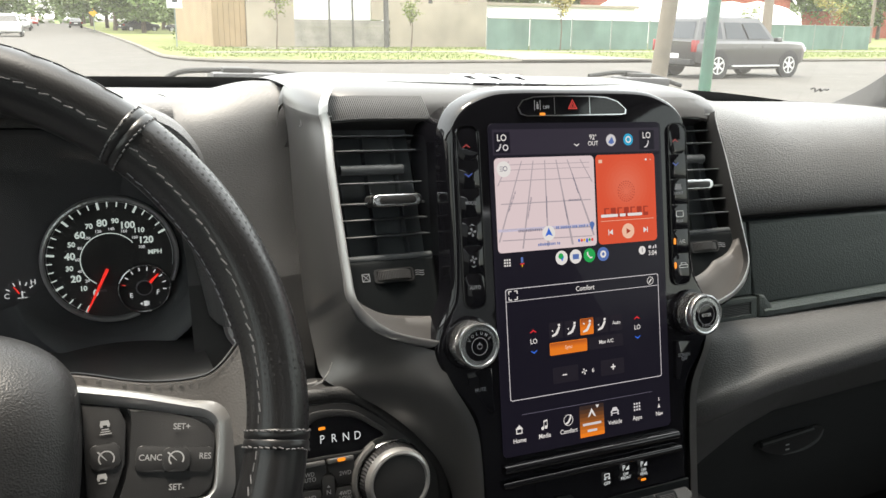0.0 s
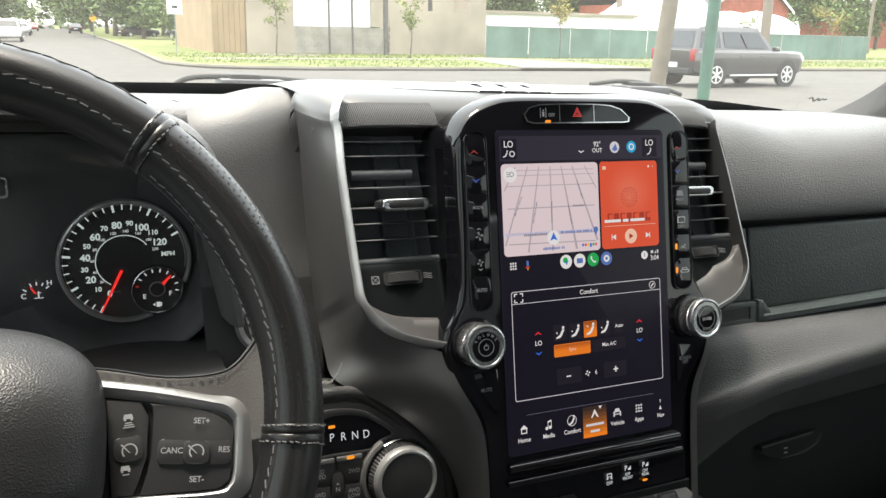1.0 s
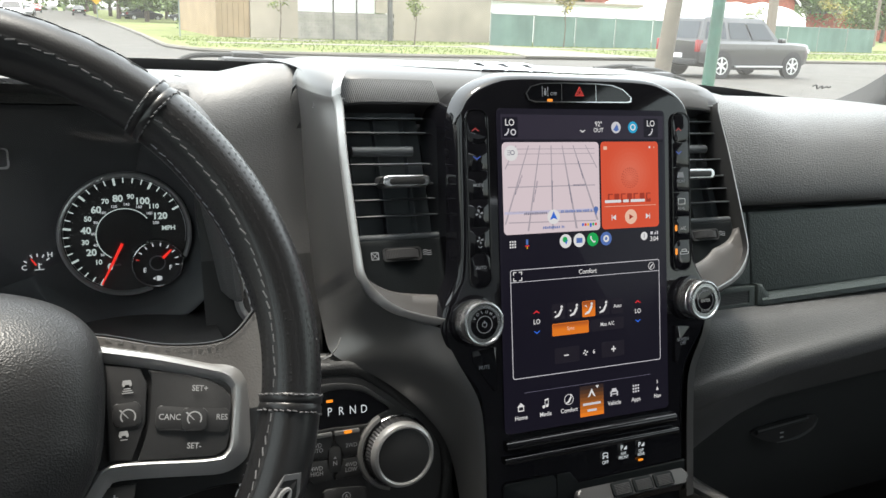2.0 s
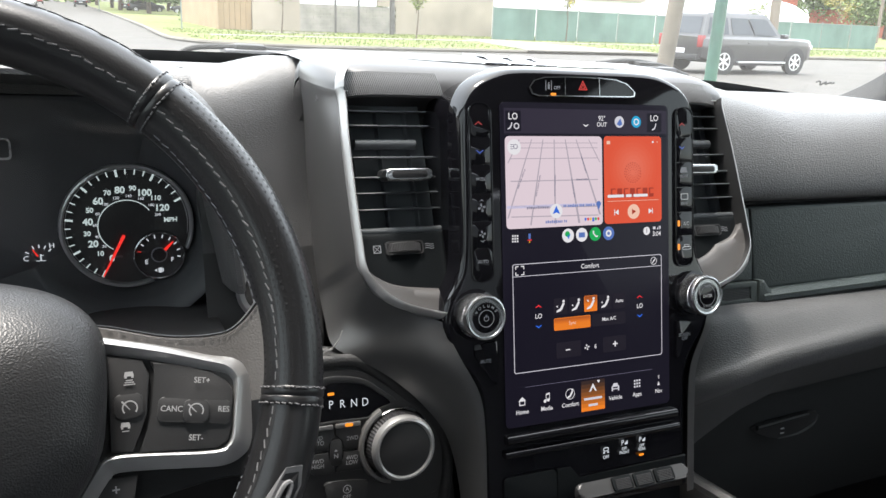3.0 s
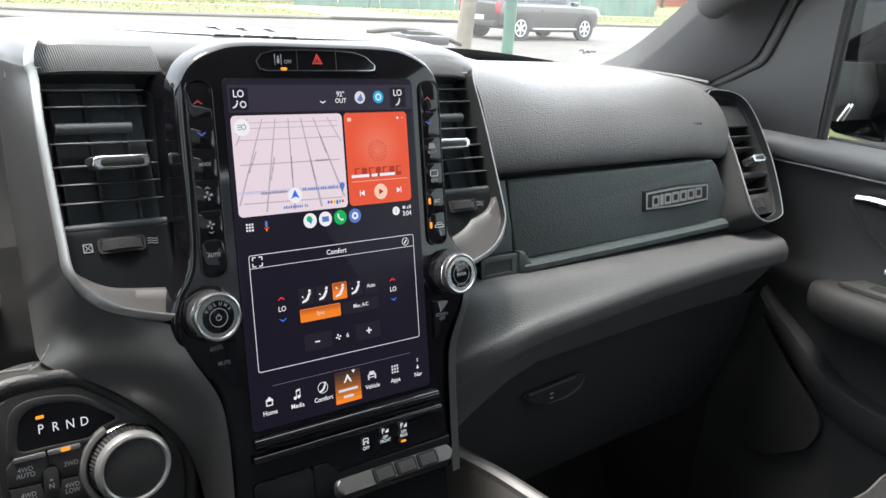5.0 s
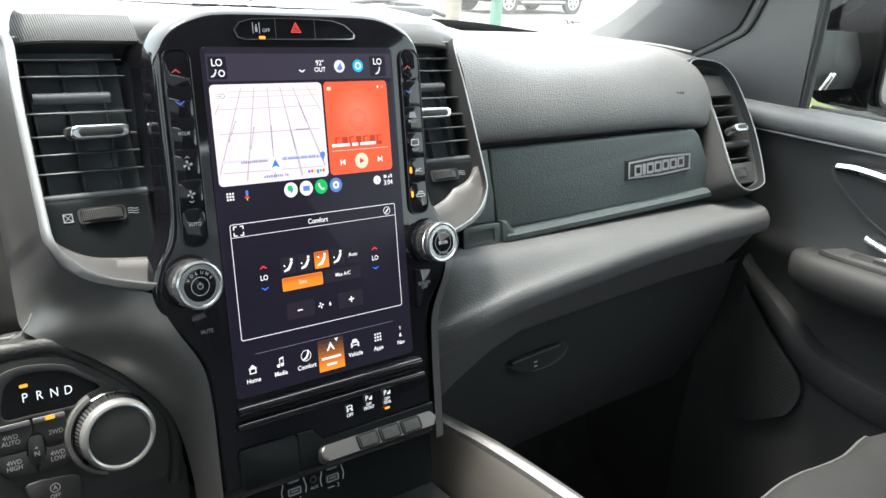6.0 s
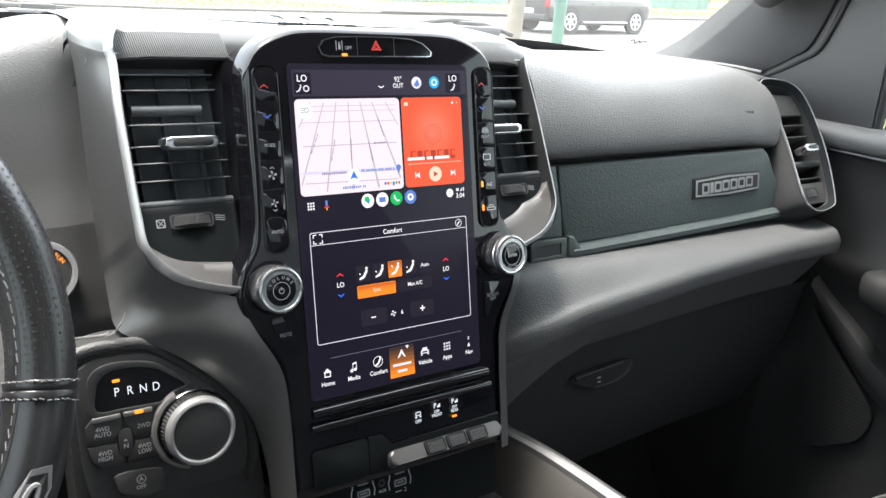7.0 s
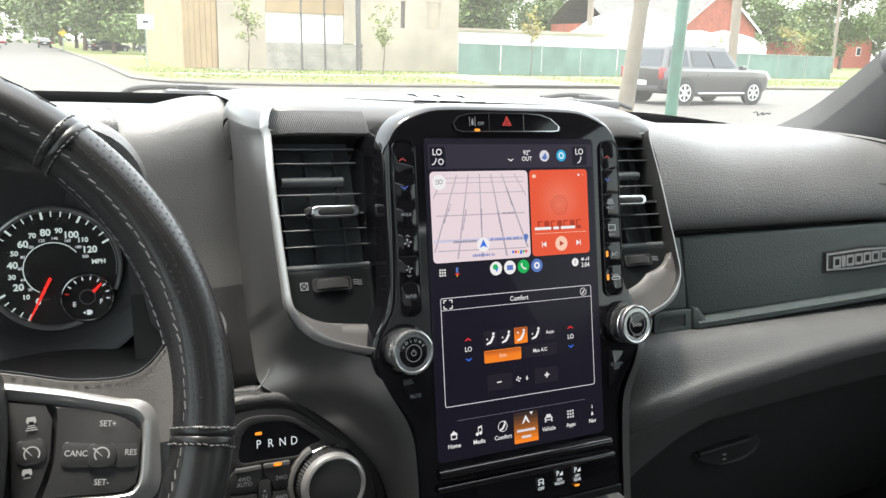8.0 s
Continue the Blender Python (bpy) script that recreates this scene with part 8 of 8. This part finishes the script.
# screened fence along the lot
MESH_GREEN = grain(material("green screen cloth", (0.105, 0.165, 0.140), 0.85), 25, 0.3, 0.01, "noise", 0.18, 0.6)
POST = grain(material("galvanised post", (0.16, 0.19, 0.17), 0.6, 0.1), 15, 0.1, 0.003)
fence = thing("screened_fence", "wire fence covered with faded green screen cloth", "fence", cab=False)
fx = 22.1
for i in range(11):
    x0, x1 = fx + 2.85 * i, fx + 2.85 * (i + 1)
    top0, top1 = 1.84 - 0.012 * i, 1.84 - 0.012 * (i + 1)
    rows = []
    for k in range(7):
        t = k / 6
        rows.append([(x0 + 0.06 + (x1 - x0 - 0.12) * t, 42.0 + 0.05 * math.sin(3 * t + i) + 0.02 * math.sin(17 * t), z * (top0 + (top1 - top0) * t - 0.04 * math.sin(math.pi * t)) + 0.06) for z in (0.0, 0.33, 0.66, 1.0)])
    part("panel", loft(rows), MESH_GREEN, fence, "faded green cloth", False)
    part("post", tube([(x0, 41.94, 0.0), (x0, 41.94, top0 + 0.12)], 0.035, 8), POST, fence, "galvanised post")
    part("rail", tube([(x0, 41.96, top0 + 0.03), (x1, 41.96, top1 + 0.03)], 0.022, 6), POST, fence, "galvanised rail")

# behind the fence
lot = thing("low_white_building", "long low white building behind the fence", "building", cab=False)
part("wall", box(25.0, 50.0, 0.0, 38.5, 58, 2.75), WALL_WHITE, lot, "white wall", False)
part("roof_edge", box(24.8, 49.8, 2.75, 38.7, 58.2, 2.95), WALL_PALE, lot, "pale roof edge", False)
tent = thing("white_tent", "white canvas covers over stacked goods", "tarpaulin", cab=False)
tarp = [[(x, 58 + dy, h * k + 0.02) for x, h in zip(steps(43, 64, 14), (3.2, 3.9, 5.0, 5.4, 5.6, 5.6, 5.2, 4.0, 3.7, 3.8, 3.6, 3.9, 3.7, 3.5, 2.8))] for dy, k in ((-0.5, 0.0), (-0.2, 0.6), (0.3, 0.93), (1.2, 1.0), (4.0, 0.9), (5, 0.0))]
part("cover", loft(tarp), WALL_WHITE, tent, "white canvas")
BRICK = grain(material("red brick", (0.24, 0.065, 0.04), 0.85), 18, 0.3, 0.01, "noise", 0.2, 2.5)
SHINGLE = grain(material("grey shingles", (0.075, 0.073, 0.07), 0.9), 15, 0.4, 0.01, "noise", 0.2, 2)


def house(x0, x1, y0, y1, eave, ridge, label, group=""):
    h = thing("brick_house", label, "house", group, cab=False)
    mx = (x0 + x1) / 2
    bm = bmesh.new()
    pts = [(x0, 0.0), (x1, 0.0), (x1, eave), (mx, ridge), (x0, eave)]
    a = [bm.verts.new((x, y0, z)) for x, z in pts]
    b = [bm.verts.new((x, y1, z)) for x, z in pts]
    bm.faces.new(a)
    bm.faces.new(b)
    for i in range(5):
        bm.faces.new((a[i], a[(i + 1) % 5], b[(i + 1) % 5], b[i]))
    part("wall", bm, BRICK, h, "red brick wall", False)
    for s in (-1, 1):
        e = (x0 - 0.5) if s < 0 else (x1 + 0.5)
        ez = eave - 0.5 * (ridge - eave) / (mx - x0)
        part("roof", thick(loft([[(e, y, ez + 0.1), (mx, y, ridge + 0.12)] for y in (y0 - 0.4, y1 + 0.4)]), 0.12), SHINGLE, h, "grey shingle roof", False)
        part("bargeboard", thick(loft([[(e, y0 - 0.45, ez + 0.05 + q), (mx, y0 - 0.45, ridge + 0.07 + q)] for q in (-0.25, 0.08)]), 0.06), WALL_WHITE, h, "white bargeboard", False)
    for wx, wz in ((x0 + (x1 - x0) * 0.28, eave - 1.7), (x0 + (x1 - x0) * 0.72, eave - 1.7)):
        w = part("window", box(wx - 0.55, y0 - 0.06, wz - 0.7, wx + 0.55, y0 + 0.1, wz + 0.7), WALL_WHITE, h, "white framed window", False)
        part("pane", box(wx - 0.45, y0 - 0.09, wz - 0.6, wx + 0.45, y0 - 0.05, wz + 0.6), GREENHOUSE, w, "", False)
    return h


house(68.5, 80.5, 75, 90, 4.8, 9.2, "red brick house with a grey gabled roof")
ell = thing("brick_house", "long red brick wing with a grey roof", "house", cab=False)
part("wall", box(62, 80, 0, 69, 92, 5.0), BRICK, ell, "red brick wall", False)
part("roof", loft([[(x, 79.5, 5.0), (x, 86, 9.0), (x, 92.5, 5.0)] for x in (61.5, 69.5)]), SHINGLE, ell, "grey shingle roof", False)
house(119, 131, 96, 108, 4.6, 7.6, "distant red brick house among trees")

# street furniture
WOOD = grain(material("grey weathered wood", (0.125, 0.105, 0.082), 0.85), 10, 0.6, 0.01, "noise", 0.2, 2)
GREEN_PAINT = grain(material("dark green paint", (0.022, 0.078, 0.054), 0.45), 20, 0.1, 0.003, "noise", 0.25, 3)
up = thing("utility_pole", "grey weathered wooden utility pole leaning slightly", "utility pole", cab=False)
part("shaft", tube([(11.54, 14, 0.0), (11.74, 14, 2.07), (12.0, 14, 5.0), (12.4, 14, 9.0)], 0.175, 16, taper=lambda q: 1.05 - 0.25 * q), WOOD, up, "weathered wooden shaft")
gp = thing("sign_pole", "round dark green painted steel pole", "pole", cab=False)
part("shaft", tube([(8.80, 9.5, 0.0), (8.86, 9.5, 2.0), (8.98, 9.5, 6.0)], 0.095, 16), GREEN_PAINT, gp, "green painted shaft")
# distant poles get a paler wood colour with the sunlight in it
for x, y, r, h in ((41.3, 40.0, 0.30, 9.0), (44.6, 60.0, 0.28, 9.0), (76.2, 60.0, 0.16, 10.0), (9.2, 70, 0.12, 8.0)):
    q = thing("utility_pole", "distant wooden utility pole", "utility pole", "distant utility poles", cab=False)
    part("shaft", tube([(x, y, 0.0), (x - 0.2, y, h)], r, 10), grain(material("sunlit pale pole", (0.17, 0.14, 0.115), 0.85), 8, 0.3), q, "wooden shaft")
sgn = thing("street_sign", "white square sign on a thin steel post", "sign", cab=False)
part("post", tube([(5.70, 46, 0.1), (5.72, 46, 2.9)], 0.035, 8), POST, sgn, "thin post")
part("plate", box(5.32, 45.93, 2.12, 6.10, 45.96, 2.84, 0.01), WALL_WHITE, sgn, "white plate", False)
part("symbol", box(5.58, 45.90, 2.42, 5.86, 45.925, 2.56), GREENHOUSE, sgn, "small dark mark", False)
ysg = thing("warning_sign", "yellow diamond warning sign on a post", "sign", cab=False)
part("post", tube([(3.9, 95, 0.0), (3.9, 95, 2.2)], 0.04, 8), POST, ysg, "thin post")
part("plate", prism([(-0.42, 0), (0, -0.42), (0.42, 0), (0, 0.42)], 0.02), material("yellow sign paint", (0.80, 0.42, 0.02), 0.5), ysg, "yellow plate", False, frame_at((3.9, 94.9, 2.05), (1, 0, 0), (0, 0, 1)))


# ---- parked and waiting vehicles ----
TYRE = grain(material("tyre rubber", (0.02, 0.02, 0.02), 0.8), 40, 0.3, 0.003)
ALLOY = grain(material("silver alloy", (0.62, 0.62, 0.63), 0.3, 0.9), 30, 0.05)
RED_LAMP = material("red lamp lens", (0.20, 0.015, 0.015), 0.25)
CLEAR_LAMP = material("clear lamp lens", (0.75, 0.77, 0.8), 0.15)
PLATE_WHITE = material("pale number plate", (0.65, 0.65, 0.66), 0.5)


def vehicle(name, label, paint, length, width, belt, roof, tail, seed=0, group=""):
    """A car along +x: tail 'box' for an upright back, 'boot' for a saloon."""
    v = thing(name, label, "car", group, cab=False)
    L, W = length, width / 2
    stations = [(-0.5, 0.55, 0.86), (-0.485, 0.42, 0.94), (-0.44, 0.36, 0.98), (-0.2, 0.30, 1.0), (0.1, 0.30, 1.0), (0.3, 0.30, 1.0), (0.43, 0.33, 0.97), (0.48, 0.40, 0.90), (0.50, 0.52, 0.80)]
    tops = {"box": (0.97, 0.99, 1.0, 1.0, 1.0, 1.0, 0.975, 0.94, 0.80), "boot": (0.92, 0.96, 0.99, 1.0, 1.0, 0.97, 0.90, 0.82, 0.66)}[tail]
    rows = []
    for (sx, zb, wk), tk in zip(stations, tops):
        zt = belt * tk
        w = W * wk
        zm = zb + (zt - zb) * 0.55
        half_ = [(w * 0.80, zb), (w * 0.97, zb + 0.10), (w, zm), (w * 0.985, zt - 0.08), (w * 0.90, zt), (0, zt + 0.02)]
        rows.append([(sx * L, y, z) for y, z in half_] + [(sx * L, -y, z) for y, z in half_[::-1][1:]])
    part("body", loft(rows, True, True), paint, v, "painted body")
    gx = {"box": ((-0.490, -0.440), (0.085, 0.215)), "boot": ((-0.38, -0.20), (0.10, 0.26))}[tail]
    base = [(gx[0][0] * L, W * 0.90), (gx[1][1] * L, W * 0.88)]
    toph = [(gx[0][1] * L, W * 0.72), (gx[1][0] * L, W * 0.70)]
    def ringpts(a, b, wa, wb, z):
        return [(a, -wa, z), (a + (b - a) * 0.33, -wa, z), (a + (b - a) * 0.66, -wb, z), (b, -wb * 0.96, z), (b, wb * 0.96, z), (a + (b - a) * 0.66, wb, z), (a + (b - a) * 0.33, wa, z), (a, wa, z)]
    zb_, zt_ = belt - 0.02, roof
    r0 = ringpts(base[0][0], base[1][0], base[0][1], base[1][1], zb_)
    r1 = ringpts(toph[0][0], toph[1][0], toph[0][1], toph[1][1], zt_ - 0.06)
    r2 = ringpts(toph[0][0] + 0.15, toph[1][0] - 0.15, toph[0][1] * 0.9, toph[1][1] * 0.9, zt_)
    part("cabin", loft([r0, r1, r2], True, True), paint, v, "painted roof")
    def lerp(p, q, t):
        return tuple(a + (b - a) * t for a, b in zip(p, q))
    for s in (-1, 1):
        for f0, f1 in (((0.05, 0.315), (0.365, 0.62), (0.65, 0.93)) if tail == "box" else ((0.06, 0.33), (0.36, 0.63), (0.66, 0.90))):
            quad = []
            for f, t in ((f0, 0.12), (f1, 0.12), (f1, 0.86), (f0, 0.86)):
                lo = (base[0][0] + (base[1][0] - base[0][0]) * f, s * (base[0][1] + 0.012), zb_)
                hi = (toph[0][0] + (toph[1][0] - toph[0][0]) * f, s * (toph[0][1] + 0.012), zt_ - 0.06)
                quad.append(lerp(lo, hi, t))
            bm = bmesh.new()
            bm.faces.new([bm.verts.new(q) for q in quad])
            part("side_window", bm, GREENHOUSE, v, "dark side window", False)
    for end, s in ((0, -1), (1, 1)):
        quad = []
        for yk, t in ((-0.86, 0.12), (0.86, 0.12), (0.86, 0.88), (-0.86, 0.88)):
            lo = (base[end][0] + s * 0.015, yk * base[end][1], zb_)
            hi = (toph[end][0] + s * 0.015, yk * toph[end][1], zt_ - 0.06)
            quad.append(lerp(lo, hi, t))
        bm = bmesh.new()
        bm.faces.new([bm.verts.new(q) for q in quad])
        part("windscreen" if s > 0 else "rear_window", bm, GREENHOUSE, v, "dark glass", False)
    r = 0.40 if tail == "box" else 0.32
    for wx in (-0.31 * L, 0.32 * L):
        for s in (-1, 1):
            turn = pose(wx, s * (W - 0.10), r, 90)
            part("arch", prism(disc(r * 1.14, 28), 0.03, base=-0.015), SOOT, v, "dark wheel arch", False, pose(wx, s * (W * 0.985), r + 0.02, 90))
            wl = part("wheel", lathe([(0.001, -0.11), (r * 0.95, -0.11), (r, -0.07), (r, 0.07), (r * 0.95, 0.11), (r * 0.70, 0.115), (r * 0.68, 0.09)], 28), TYRE, v, "black tyre", m=turn if s < 0 else pose(wx, s * (W - 0.10), r, -90))
            part("rim", joined(ring(disc(r * 0.68, 28), disc(r * 0.60, 28), 0.02, base=0.095), *[box(-0.035, 0.03, 0.095, 0.035, r * 0.64, 0.112) for _ in range(1)], prism(disc(0.07, 16), 0.02, base=0.095)), ALLOY, wl, "silver alloy rim")
            for k in range(1, 6):
                part("spoke", box(-0.03, 0.03, 0.096, 0.03, r * 0.64, 0.112), ALLOY, wl, "", False, pose(0, 0, 0, 0, 0, 60 * k))
    for s in (-1, 1):
        tall = tail == "box"
        part("tail_lamp", box(-0.503 * L, s * W * 0.86 - (0.07 if tall else 0.18), belt - (0.34 if tall else 0.30), -0.468 * L, s * W * 0.86 + (0.10 if tall else 0.06), belt + (0.02 if tall else -0.08), 0.02), RED_LAMP, v, "red tail lamp")
        if tall:
            part("roof_rail", tube(curve([(-0.40 * L, s * W * 0.62, roof - 0.02), (-0.36 * L, s * W * 0.62, roof + 0.05), (-0.02 * L, s * W * 0.62, roof + 0.05), (0.03 * L, s * W * 0.60, roof - 0.02)], 4), 0.022, 8), ALLOY, v, "silver roof rail")
            part("running_board", box(-0.20 * L, s * (W + 0.02) - 0.06, 0.36, 0.22 * L, s * (W + 0.02) + 0.06, 0.41, 0.015), ALLOY, v, "silver running board")
        part("headlamp", box(0.44 * L, s * W * 0.74 - 0.16, belt - 0.34, 0.493 * L, s * W * 0.74 + 0.16, belt - 0.20, 0.02), CLEAR_LAMP, v, "clear headlamp")
        part("mirror", box(0.15 * L, s * (W + 0.02), belt - 0.02, 0.19 * L, s * (W + 0.20), belt + 0.12, 0.03), paint, v, "door mirror")
        part("sill", box(-0.22 * L, s * W * 0.98 - 0.03, 0.28, 0.22 * L, s * W * 0.98 + 0.03, 0.42, 0.02), SOOT, v, "black sill")
        for hx in (-0.12, 0.06):
            part("door_handle", box(hx * L, s * W * 1.0 - 0.01, belt - 0.20, hx * L + 0.20, s * W * 1.0 + 0.025, belt - 0.16, 0.01), paint, v, "door handle")
    part("number_plate", box(-0.506 * L, -0.26, 0.62, -0.496 * L, 0.26, 0.76), PLATE_WHITE, v, "plain pale plate", False)
    part("bumper", box(-0.515 * L, -W * 0.85, 0.42, -0.46 * L, W * 0.85, 0.60, 0.04), SOOT if tail == "box" else paint, v, "bumper")
    return v


def paint(name, c, metal=0.3):
    return grain(material(name, c, 0.28, metal, 0.7), 80, 0.0, 0.001, "noise", 0.08, 3)


suv = vehicle("sport_utility_car", "dark grey sport utility car with silver wheels on the road", paint("dark grey car paint", (0.040, 0.039, 0.040)), 5.10, 2.02, 1.16, 1.88, "box")
suv.matrix_basis = pose(20.20, 20.9, 0.0, 0, 0, 3)
pale = vehicle("saloon_car", "silver saloon car parked along the side street", paint("silver car paint", (0.55, 0.56, 0.57)), 4.7, 1.82, 0.98, 1.46, "boot", group="parked cars along the side street")
pale.matrix_basis = pose(-3.2, 110, 0.0, 0, 0, -90)
van = vehicle("sport_utility_car", "white sport utility car parked along the side street", paint("white car paint", (0.72, 0.72, 0.71), 0.0), 4.9, 1.95, 1.10, 1.80, "box", group="parked cars along the side street")
van.matrix_basis = pose(-3.3, 77, 0.0, 0, 0, -90)
red = vehicle("saloon_car", "red saloon car parked far along the side street", paint("red car paint", (0.45, 0.04, 0.03)), 4.6, 1.80, 0.98, 1.45, "boot", group="parked cars along the side street")
red.matrix_basis = pose(-2.9, 165, 0.0, 0, 0, -90)
for src_, x, y, t in ((pale, -4.9, 92, -90), (van, -3.4, 128, -90), (pale, -3.6, 146, -90), (van, -8.5, 79, -90)):
    copy_thing(src_, pose(x, y, 0.0, 0, 0, t))
dark = vehicle("saloon_car", "dark saloon car standing on the side street", paint("near black car paint", (0.02, 0.02, 0.022)), 4.7, 1.82, 0.98, 1.46, "boot", group="parked cars along the side street")
dark.matrix_basis = pose(3.3, 140, 0.0, 0, 0, 90)
for x, y, t in ((9.5, 108, 20), (14.5, 104, 160), (69, 57, 10)):
    copy_thing(dark, pose(x, y, 0.0, 0, 0, t))
rr = copy_thing(red, pose(41.5, 19.5, 0.0, 0, 0, 60))
rr["label"] = "red saloon car waiting beyond the near verge"

# ---- set the truck on its slope ----
for ob in TRUCK:
    ob.matrix_basis = CAB @ ob.matrix_basis
